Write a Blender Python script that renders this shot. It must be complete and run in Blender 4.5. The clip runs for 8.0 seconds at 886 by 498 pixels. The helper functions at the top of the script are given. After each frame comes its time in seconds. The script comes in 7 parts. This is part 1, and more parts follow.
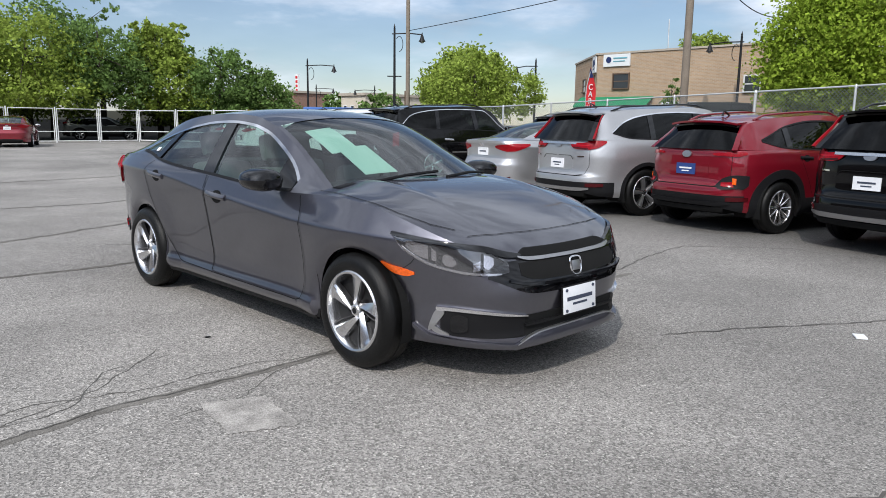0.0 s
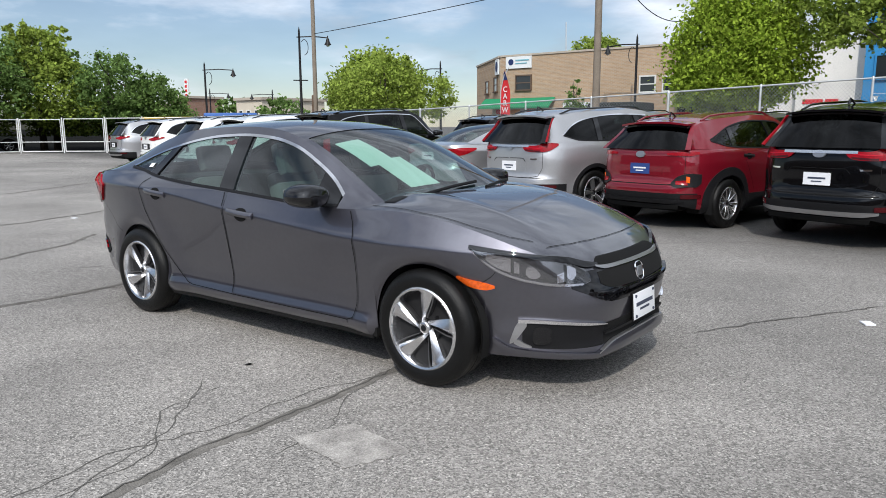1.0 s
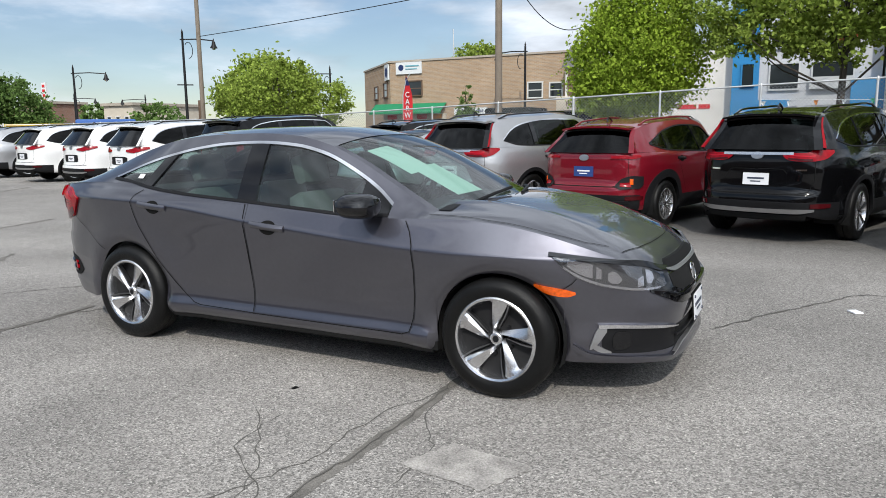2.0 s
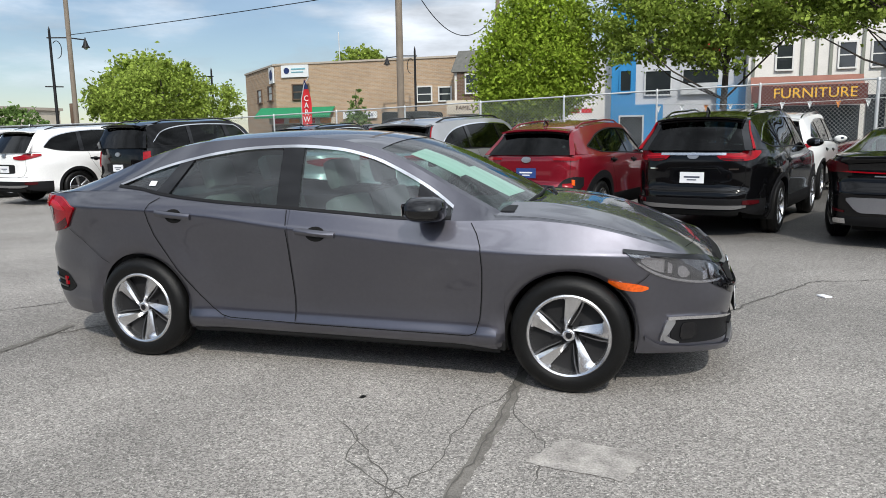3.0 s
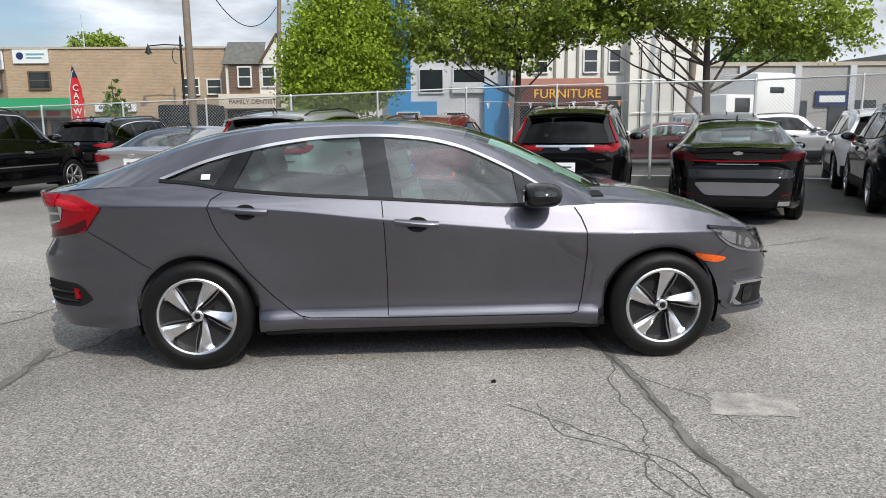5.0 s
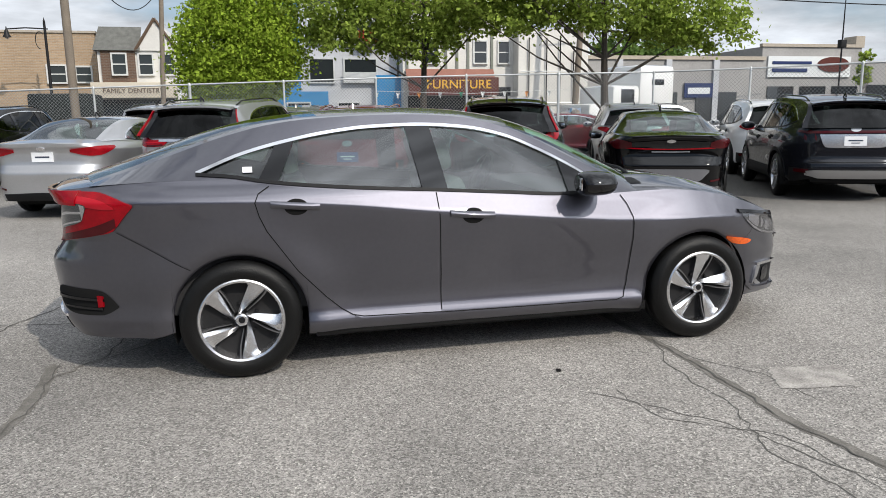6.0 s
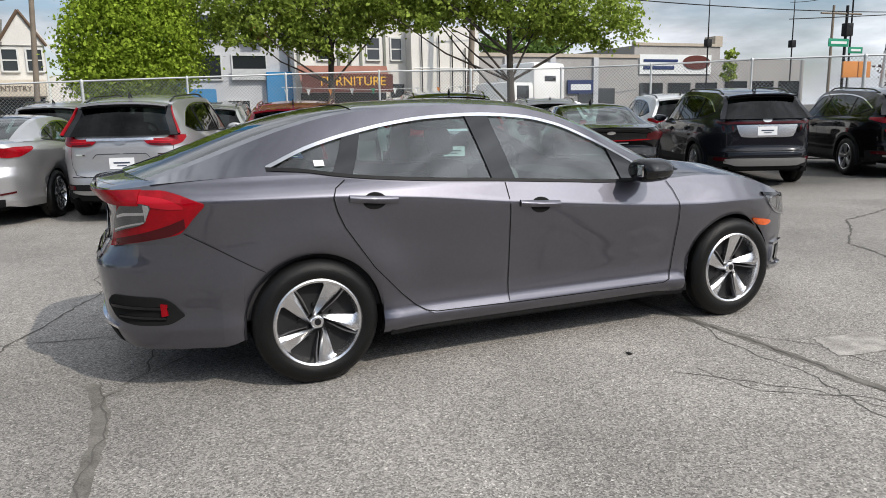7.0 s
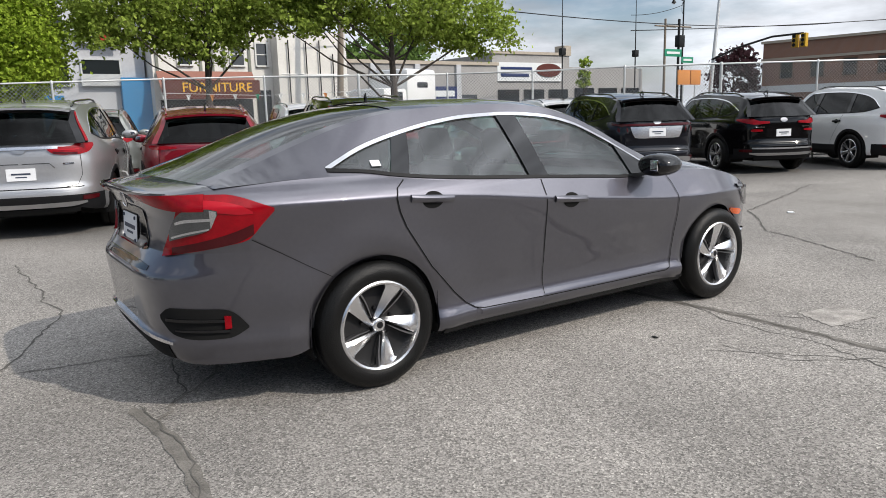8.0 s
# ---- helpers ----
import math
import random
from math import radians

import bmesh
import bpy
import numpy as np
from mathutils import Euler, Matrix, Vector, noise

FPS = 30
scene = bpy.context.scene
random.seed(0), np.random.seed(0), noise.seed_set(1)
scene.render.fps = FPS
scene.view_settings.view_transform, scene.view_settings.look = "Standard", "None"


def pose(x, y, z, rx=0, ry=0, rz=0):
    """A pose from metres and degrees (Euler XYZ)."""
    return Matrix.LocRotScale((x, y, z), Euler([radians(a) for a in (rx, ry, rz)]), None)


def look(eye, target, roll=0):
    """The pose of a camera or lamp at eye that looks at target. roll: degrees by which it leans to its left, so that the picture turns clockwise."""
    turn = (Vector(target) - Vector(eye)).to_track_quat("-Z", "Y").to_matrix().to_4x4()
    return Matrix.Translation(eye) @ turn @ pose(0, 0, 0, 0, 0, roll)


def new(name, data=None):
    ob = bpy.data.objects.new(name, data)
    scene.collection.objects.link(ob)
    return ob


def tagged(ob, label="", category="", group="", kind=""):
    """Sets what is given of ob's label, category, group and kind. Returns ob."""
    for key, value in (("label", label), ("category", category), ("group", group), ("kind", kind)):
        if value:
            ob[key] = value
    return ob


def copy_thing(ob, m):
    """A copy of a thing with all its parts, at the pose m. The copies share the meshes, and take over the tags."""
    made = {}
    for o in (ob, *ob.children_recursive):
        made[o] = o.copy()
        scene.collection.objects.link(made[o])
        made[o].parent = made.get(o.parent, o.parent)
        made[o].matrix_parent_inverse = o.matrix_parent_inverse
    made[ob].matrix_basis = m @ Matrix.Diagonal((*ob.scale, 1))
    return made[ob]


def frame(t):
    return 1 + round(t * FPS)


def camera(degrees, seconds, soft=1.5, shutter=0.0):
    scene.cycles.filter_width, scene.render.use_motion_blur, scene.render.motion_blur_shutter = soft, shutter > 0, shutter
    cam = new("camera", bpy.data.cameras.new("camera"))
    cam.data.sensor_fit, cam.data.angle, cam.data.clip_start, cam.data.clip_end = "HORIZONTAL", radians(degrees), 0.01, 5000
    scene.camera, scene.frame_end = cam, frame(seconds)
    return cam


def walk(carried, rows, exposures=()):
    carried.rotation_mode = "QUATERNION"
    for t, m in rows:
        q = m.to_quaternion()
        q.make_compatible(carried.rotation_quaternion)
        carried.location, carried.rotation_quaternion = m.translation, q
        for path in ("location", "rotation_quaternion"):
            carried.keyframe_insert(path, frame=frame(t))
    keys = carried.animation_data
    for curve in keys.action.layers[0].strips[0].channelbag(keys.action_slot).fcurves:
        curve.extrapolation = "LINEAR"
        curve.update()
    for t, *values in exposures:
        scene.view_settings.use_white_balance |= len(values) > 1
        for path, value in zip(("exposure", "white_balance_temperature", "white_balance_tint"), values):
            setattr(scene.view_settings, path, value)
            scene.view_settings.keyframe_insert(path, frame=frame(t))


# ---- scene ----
cam = camera(63.2, 8.0, soft=0.9)
PATH = [
    (0, (4.393, -3.194, 1.329), (2.993, -1.807, 0.986), 0.8),
    (0.5, (4.032, -3.438, 1.333), (2.728, -1.96, 0.994), 0.1),
    (1, (3.656, -3.742, 1.373), (2.471, -2.167, 1.037), -0.3),
    (1.5, (3.205, -3.937, 1.384), (2.156, -2.267, 1.054), -0.6),
    (1.7, (3.026, -4.021, 1.381), (2.033, -2.315, 1.054), -0.6),
    (2.8, (2.009, -4.514, 1.384), (1.361, -2.649, 1.063), -0.9),
    (3, (1.814, -4.571, 1.387), (1.23, -2.685, 1.069), -0.9),
    (3.5, (1.311, -4.751, 1.394), (0.897, -2.82, 1.078), -1.0),
    (4, (0.832, -4.816, 1.361), (0.591, -2.856, 1.045), -1.0),
    (4.5, (0.343, -4.877, 1.362), (0.277, -2.905, 1.038), -0.8),
    (5, (-0.168, -4.903, 1.372), (-0.058, -2.934, 1.035), -0.6),
    (5.2, (-0.362, -4.866, 1.35), (-0.184, -2.904, 1.005), -0.7),
    (6.3, (-1.43, -4.583, 1.375), (-0.887, -2.694, 1.006), -0.8),
    (6.5, (-1.619, -4.507, 1.347), (-1.014, -2.637, 0.976), -1.0),
    (7, (-2.113, -4.303, 1.343), (-1.349, -2.494, 0.967), -1.2),
    (7.5, (-2.623, -4.13, 1.347), (-1.688, -2.402, 0.974), -1.4),
    (8, (-3.014, -3.846, 1.326), (-1.9, -2.226, 0.959), -1.6),
]
walk(cam, [(t, look(eye, target, roll)) for t, eye, target, roll in PATH], [(0, 0.10, 6350, 12), (2.5, 0.14, 6500, 10), (4, 0.14, 6580, 10), (6.5, 0.12, 6720, 11), (8, 0.14, 6760, 12)])

# ---- world, sun, exposure ----
SUN_AZ = math.atan2(-1.0, 0.5)
SUN_EL = radians(42)
world = bpy.data.worlds.new("sky")
scene.world = world
world.use_nodes = True
wn, wl = world.node_tree.nodes, world.node_tree.links
wn.clear()
w_out = wn.new("ShaderNodeOutputWorld")
w_bg = wn.new("ShaderNodeBackground")
w_sky = wn.new("ShaderNodeTexSky")
w_sky.sky_type = "NISHITA"
w_sky.sun_disc = False
w_sky.sun_elevation = SUN_EL
w_sky.sun_rotation = math.pi / 2 - SUN_AZ
w_sky.air_density, w_sky.dust_density, w_sky.ozone_density = 1.0, 0.3, 2.6
w_co = wn.new("ShaderNodeTexCoord")
w_map = wn.new("ShaderNodeMapping")
w_map.inputs["Scale"].default_value = (1.2, 1.2, 4.5)
w_noise = wn.new("ShaderNodeTexNoise")
w_noise.inputs["Scale"].default_value = 1.6
w_noise.inputs["Detail"].default_value = 7
w_noise.inputs["Roughness"].default_value = 0.58
w_ramp = wn.new("ShaderNodeValToRGB")
w_ramp.color_ramp.elements[0].position, w_ramp.color_ramp.elements[1].position = 0.46, 0.63
w_ramp.color_ramp.elements[0].color = (0.10, 0.10, 0.10, 1)
w_mix = wn.new("ShaderNodeMix")
w_mix.data_type = "RGBA"
wl.new(w_co.outputs["Generated"], w_map.inputs["Vector"])
wl.new(w_map.outputs["Vector"], w_noise.inputs["Vector"])
w_sep = wn.new("ShaderNodeSeparateXYZ")
w_more = wn.new("ShaderNodeMath")
w_more.operation = "MULTIPLY_ADD"
w_more.inputs[1].default_value = 0.13
wl.new(w_co.outputs["Generated"], w_sep.inputs[0])
wl.new(w_sep.outputs[0], w_more.inputs[0])
wl.new(w_noise.outputs["Fac"], w_more.inputs[2])
w_low = wn.new("ShaderNodeMapRange")
w_low.inputs["From Min"].default_value, w_low.inputs["From Max"].default_value = 0.0, 0.22
w_low.inputs["To Min"].default_value, w_low.inputs["To Max"].default_value = 0.08, 0.0
wl.new(w_sep.outputs[2], w_low.inputs["Value"])
w_sum = wn.new("ShaderNodeMath")
wl.new(w_more.outputs[0], w_sum.inputs[0])
wl.new(w_low.outputs[0], w_sum.inputs[1])
w_high = wn.new("ShaderNodeMapRange")
w_high.inputs["From Min"].default_value, w_high.inputs["From Max"].default_value = 0.26, 0.65
w_high.inputs["To Min"].default_value, w_high.inputs["To Max"].default_value = 0.0, 0.22
wl.new(w_sep.outputs[2], w_high.inputs["Value"])
w_sum2 = wn.new("ShaderNodeMath")
wl.new(w_sum.outputs[0], w_sum2.inputs[0])
wl.new(w_high.outputs[0], w_sum2.inputs[1])
wl.new(w_sum2.outputs[0], w_ramp.inputs["Fac"])
wl.new(w_ramp.outputs["Color"], w_mix.inputs[0])
w_sun = wn.new("ShaderNodeVectorMath")
w_sun.operation = "DOT_PRODUCT"
w_sun.inputs[1].default_value = (math.cos(SUN_AZ) * math.cos(SUN_EL), math.sin(SUN_AZ) * math.cos(SUN_EL), math.sin(SUN_EL))
wl.new(w_co.outputs["Generated"], w_sun.inputs[0])
w_near = wn.new("ShaderNodeMapRange")
w_near.interpolation_type = "SMOOTHSTEP"
w_near.inputs["From Min"].default_value, w_near.inputs["From Max"].default_value = 0.62, 1.0
w_near.inputs["To Min"].default_value, w_near.inputs["To Max"].default_value = 1.0, 2.8
wl.new(w_sun.outputs["Value"], w_near.inputs["Value"])
w_cloud = wn.new("ShaderNodeVectorMath")
w_cloud.operation = "SCALE"
w_cloud.inputs[0].default_value = (7.0, 7.6, 8.4)
w_fold = wn.new("ShaderNodeTexNoise")
w_fold.inputs["Scale"].default_value, w_fold.inputs["Detail"].default_value, w_fold.inputs["Roughness"].default_value = 3.4, 8, 0.55
wl.new(w_map.outputs["Vector"], w_fold.inputs["Vector"])
w_lit = wn.new("ShaderNodeMapRange")
w_lit.inputs["From Min"].default_value, w_lit.inputs["From Max"].default_value = 0.36, 0.62
w_lit.inputs["To Min"].default_value, w_lit.inputs["To Max"].default_value = 0.66, 1.50
wl.new(w_fold.outputs["Fac"], w_lit.inputs["Value"])
w_gain = wn.new("ShaderNodeMath")
w_gain.operation = "MULTIPLY"
wl.new(w_near.outputs[0], w_gain.inputs[0])
wl.new(w_lit.outputs[0], w_gain.inputs[1])
wl.new(w_gain.outputs[0], w_cloud.inputs["Scale"])
wl.new(w_cloud.outputs["Vector"], w_mix.inputs[7])
wl.new(w_sky.outputs["Color"], w_mix.inputs[6])
wl.new(w_mix.outputs[2], w_bg.inputs["Color"])
w_bg.inputs["Strength"].default_value = 0.087
wl.new(w_bg.outputs["Background"], w_out.inputs["Surface"])
sun_data = bpy.data.lights.new("sun", "SUN")
sun_data.energy, sun_data.angle, sun_data.color = 2.75, radians(0.6), (1.0, 0.95, 0.86)
sun = new("sun", sun_data)
sun.matrix_world = look((0.5 * 40, -1.0 * 40, 36 * 1.118), (0, 0, 0))
scene.view_settings.exposure = 0.0


# ---- materials ----
def material(name, colour, rough=0.6, metal=0.0, coat=0.0, vary=0.0, scale=6.0, bump=0.0, bump_scale=60.0, per_object=0.0, fleck=0.0):
    """A principled surface: colour varied at two scales, with fine relief."""
    m = bpy.data.materials.new(name)
    m.use_nodes = True
    n, l = m.node_tree.nodes, m.node_tree.links
    b = n["Principled BSDF"]
    b.inputs["Base Color"].default_value = (*colour, 1)
    b.inputs["Roughness"].default_value = rough
    b.inputs["Metallic"].default_value = metal
    b.inputs["Coat Weight"].default_value = coat
    b.inputs["Coat Roughness"].default_value = 0.03
    if metal < 0.3:
        b.inputs["Specular IOR Level"].default_value = 0.22 if rough >= 0.4 else 0.4
    co = n.new("ShaderNodeTexCoord")
    if vary or fleck or per_object:
        big, fine = n.new("ShaderNodeTexNoise"), n.new("ShaderNodeTexNoise")
        big.inputs["Scale"].default_value, fine.inputs["Scale"].default_value = scale, scale * 14
        big.inputs["Detail"].default_value, fine.inputs["Detail"].default_value = 5, 4
        l.new(co.outputs["Object"], big.inputs["Vector"])
        l.new(co.outputs["Object"], fine.inputs["Vector"])
        add = n.new("ShaderNodeMath")
        add.operation = "ADD"
        l.new(big.outputs["Fac"], add.inputs[0])
        l.new(fine.outputs["Fac"], add.inputs[1])
        span = n.new("ShaderNodeMapRange")
        span.inputs["From Min"].default_value, span.inputs["From Max"].default_value = 0.6, 1.4
        span.inputs["To Min"].default_value, span.inputs["To Max"].default_value = 1 - vary, 1 + vary
        l.new(add.outputs[0], span.inputs["Value"])
        last = span.outputs[0]
        if per_object:
            info, rnd, mul = n.new("ShaderNodeObjectInfo"), n.new("ShaderNodeMapRange"), n.new("ShaderNodeMath")
            rnd.inputs["To Min"].default_value, rnd.inputs["To Max"].default_value = 1 - per_object, 1 + per_object
            l.new(info.outputs["Random"], rnd.inputs["Value"])
            mul.operation = "MULTIPLY"
            l.new(last, mul.inputs[0])
            l.new(rnd.outputs[0], mul.inputs[1])
            last = mul.outputs[0]
        tint = n.new("ShaderNodeVectorMath")
        tint.operation = "SCALE"
        tint.inputs[0].default_value = colour
        l.new(last, tint.inputs["Scale"])
        l.new(tint.outputs["Vector"], b.inputs["Base Color"])
    if bump:
        tex, bmp = n.new("ShaderNodeTexNoise"), n.new("ShaderNodeBump")
        tex.inputs["Scale"].default_value, tex.inputs["Detail"].default_value = bump_scale, 4
        bmp.inputs["Strength"].default_value, bmp.inputs["Distance"].default_value = bump, 0.01
        l.new(co.outputs["Object"], tex.inputs["Vector"])
        l.new(tex.outputs["Fac"], bmp.inputs["Height"])
        l.new(bmp.outputs["Normal"], b.inputs["Normal"])
    return m


def glass(name, tint, gloss=0.06):
    """Thin tinted pane: clear through, with a mirror gloss that grows at grazing angles."""
    m = bpy.data.materials.new(name)
    m.use_nodes = True
    n, l = m.node_tree.nodes, m.node_tree.links
    n.clear()
    out, mix, clear, shine, face, power, span = (n.new("ShaderNode" + k) for k in ("OutputMaterial", "MixShader", "BsdfTransparent", "BsdfGlossy", "LayerWeight", "Math", "MapRange"))
    clear.inputs["Color"].default_value = (*tint, 1)
    shine.inputs["Roughness"].default_value = 0.015
    power.operation = "POWER"
    power.inputs[1].default_value = 4.5
    span.inputs["To Min"].default_value, span.inputs["To Max"].default_value = gloss, 1.0
    face.inputs["Blend"].default_value = 0.5
    l.new(face.outputs["Facing"], power.inputs[0])
    l.new(power.outputs[0], span.inputs["Value"])
    l.new(span.outputs[0], mix.inputs[0])
    l.new(clear.outputs[0], mix.inputs[1])
    l.new(shine.outputs[0], mix.inputs[2])
    l.new(mix.outputs[0], out.inputs["Surface"])
    return m


def car_paint(name, colour, metal=0.8, rough=0.42, coat_ior=1.6):
    m = material(name, colour, rough, metal, coat=1.0, vary=0.05, scale=3.0)
    m.node_tree.nodes["Principled BSDF"].inputs["Specular IOR Level"].default_value = 0.15
    m.node_tree.nodes["Principled BSDF"].inputs["Coat IOR"].default_value = coat_ior
    return m


M = {
    "steel": car_paint("steel_grey_metallic_paint", (0.108, 0.106, 0.128), 1.0, 0.44, 1.68),
    "silver": car_paint("silver_metallic_paint", (0.46, 0.46, 0.47)),
    "red": car_paint("deep_red_metallic_paint", (0.20, 0.006, 0.016), 0.45),
    "black": car_paint("black_paint", (0.0025, 0.0025, 0.003), 0.0, 0.12, 1.30),
    "navy": car_paint("dark_grey_paint", (0.012, 0.013, 0.017), 0.3, 0.2, 1.33),
    "white": car_paint("white_paint", (0.78, 0.78, 0.77), 0.0, 0.3),
    "greensilver": car_paint("grey_green_metallic_paint", (0.30, 0.31, 0.29)),
    "rubber": material("tyre_rubber", (0.006, 0.006, 0.006), 0.40, vary=0.25, scale=12, bump=0.3, bump_scale=160),
    "alloy": material("machined_alloy", (0.74, 0.74, 0.75), 0.27, 1.0, vary=0.05, scale=9),
    "fin": material("grey_wheel_fin", (0.26, 0.26, 0.27), 0.35, 1.0, vary=0.05, scale=9),
    "darkalloy": material("dark_grey_alloy", (0.016, 0.016, 0.017), 0.55, vary=0.2),
    "chrome": material("chrome", (0.80, 0.80, 0.82), 0.07, 1.0),
    "satin": material("satin_silver_trim", (0.42, 0.42, 0.43), 0.36, 0.9, vary=0.05),
    "plastic": material("black_plastic", (0.007, 0.007, 0.008), 0.55, vary=0.15, bump=0.1, bump_scale=300),
    "gloss": material("gloss_black", (0.005, 0.005, 0.006), 0.06, coat=0.2),
    "well": material("wheel_well_liner", (0.008, 0.008, 0.008), 0.9, vary=0.2),
    "gap": material("panel_gap_black", (0.004, 0.004, 0.004), 0.8),
    "seat": material("light_grey_seat_cloth", (0.17, 0.17, 0.165), 0.9, vary=0.12, scale=9, bump=0.3, bump_scale=400),
    "cabin": material("dark_cabin_plastic", (0.03, 0.03, 0.032), 0.7, vary=0.15),
    "glass": glass("green_tinted_window_glass", (0.56, 0.71, 0.67), 0.12),
    "privacy": glass("dark_privacy_glass", (0.045, 0.05, 0.05), 0.03),
    "lamp": glass("clear_lamp_lens", (0.94, 0.93, 0.95), 0.10),
    "redlens": material("red_tail_lamp_lens", (0.25, 0.001, 0.006), 0.20, coat=0.12, vary=0.35, scale=20),
    "darkred": material("smoked_red_lens", (0.055, 0.004, 0.006), 0.12, coat=0.7, vary=0.2, scale=20),
    "redbright": material("bright_red_lens_stripe", (0.40, 0.008, 0.018), 0.15, coat=0.2),
    "guard": material("grey_bumper_insert", (0.15, 0.15, 0.16), 0.4, vary=0.1),
    "amber": material("amber_lamp_lens", (0.72, 0.105, 0.006), 0.15, coat=0.6, vary=0.45, scale=60),
    "clearlens": material("pale_lamp_lens", (0.42, 0.42, 0.44), 0.10, 0.6, coat=1.0, vary=0.2, scale=30),
    "reflector": material("bright_lamp_reflector", (0.62, 0.63, 0.65), 0.14, 1.0, bump=0.2, bump_scale=90),
    "lampgrey": material("grey_lamp_housing", (0.12, 0.125, 0.13), 0.22, 0.8, coat=0.4, vary=0.3, scale=18),
    "plate": material("white_plate", (0.75, 0.76, 0.78), 0.45, vary=0.05),
    "plateink": material("dark_plate_print", (0.05, 0.06, 0.09), 0.5),
    "plateblue": material("blue_plate", (0.03, 0.06, 0.20), 0.4, vary=0.1),
    "paper": material("pale_green_paper", (0.62, 0.74, 0.66), 0.7, vary=0.06),
}


for lens_name in ("redlens", "darkred", "redbright"):
    lens_node = M[lens_name].node_tree.nodes["Principled BSDF"]
    lens_node.inputs["Specular IOR Level"].default_value, lens_node.inputs["Coat Weight"].default_value = 0.22, 0.10


# ---- building helpers ----
def part(name, geo, mat, parent=None, label="", smooth=35.0):
    """One mesh object out of (vertices, faces), under a thing or part."""
    me = bpy.data.meshes.new(name)
    me.from_pydata([tuple(v) for v in geo[0]], [], geo[1])
    me.materials.append(mat)
    if smooth:
        me.polygons.foreach_set("use_smooth", [True] * len(me.polygons))
        me.set_sharp_from_angle(angle=radians(smooth))
    me.update()
    ob = new(name, me)
    ob.parent = parent
    if label:
        ob["label"] = label
    return ob


def thing(name, label, category, group="", kind="", at=None):
    ob = new(name)
    ob.empty_display_size = 0.2
    if at is not None:
        ob.matrix_basis = at
    return tagged(ob, label, category, group, kind)


def join(*geos):
    verts, faces = [], []
    for v, f in geos:
        k = len(verts)
        verts += list(v)
        faces += [tuple(i + k for i in q) for q in f]
    return verts, faces


def moved(geo, m):
    return [m @ Vector(v) for v in geo[0]], geo[1]


def grid(us, vs, fn, closed=False):
    """A sheet of quads over two lists of parameters."""
    verts = [fn(u, v) for u in us for v in vs]
    nv = len(vs)
    faces = [(i * nv + j, (i + 1) * nv + j, (i + 1) * nv + j + 1, i * nv + j + 1) for i in range(len(us) - 1) for j in range(nv - 1)]
    if closed:
        i = len(us) - 1
        faces += [(i * nv + j, j, j + 1, i * nv + j + 1) for j in range(nv - 1)]
    return verts, faces


def box(x0, x1, y0, y1, z0, z1, bevel=0.0):
    bm = bmesh.new()
    bmesh.ops.create_cube(bm, size=1.0)
    for v in bm.verts:
        v.co = ((x0 + x1) / 2 + v.co.x * (x1 - x0), (y0 + y1) / 2 + v.co.y * (y1 - y0), (z0 + z1) / 2 + v.co.z * (z1 - z0))
    if bevel:
        bmesh.ops.bevel(bm, geom=bm.edges[:], offset=bevel, segments=2, affect="EDGES", profile=0.6)
    bm.verts.index_update()
    geo = [v.co.copy() for v in bm.verts], [tuple(v.index for v in f.verts) for f in bm.faces]
    bm.free()
    return geo


def lathe(profile, n=48, axis="y"):
    """A ring of (radius, along) turned round an axis."""
    def at(a, k):
        r, y = profile[k]
        c, s = r * math.cos(a), r * math.sin(a)
        return (c, y, s) if axis == "y" else (c, s, y)
    return grid([i * math.tau / n for i in range(n)], range(len(profile)), at, True)


def tube(points, radii, n=8, caps=True):
    """A round bar along points; radii one number or one for each."""
    pts = [Vector(p) for p in points]
    if not isinstance(radii, (list, tuple)):
        radii = [radii] * len(pts)
    verts, faces = [], []
    side = None
    for i, p in enumerate(pts):
        way = (pts[min(i + 1, len(pts) - 1)] - pts[max(i - 1, 0)]).normalized()
        if side is None:
            side = way.cross(Vector((0, 0, 1)) if abs(way.z) < 0.9 else Vector((1, 0, 0))).normalized()
        side = (side - way * side.dot(way)).normalized()
        up = way.cross(side)
        verts += [p + radii[i] * (math.cos(a) * side + math.sin(a) * up) for a in (k * math.tau / n for k in range(n))]
    for i in range(len(pts) - 1):
        faces += [(i * n + k, i * n + (k + 1) % n, (i + 1) * n + (k + 1) % n, (i + 1) * n + k) for k in range(n)]
    if caps:
        faces += [tuple(range(n - 1, -1, -1)), tuple((len(pts) - 1) * n + k for k in range(n))]
    return verts, faces


def bisect_left(xs, x):
    lo, hi = 0, len(xs)
    while lo < hi:
        mid = (lo + hi) // 2
        if xs[mid] < x:
            lo = mid + 1
        else:
            hi = mid
    return lo


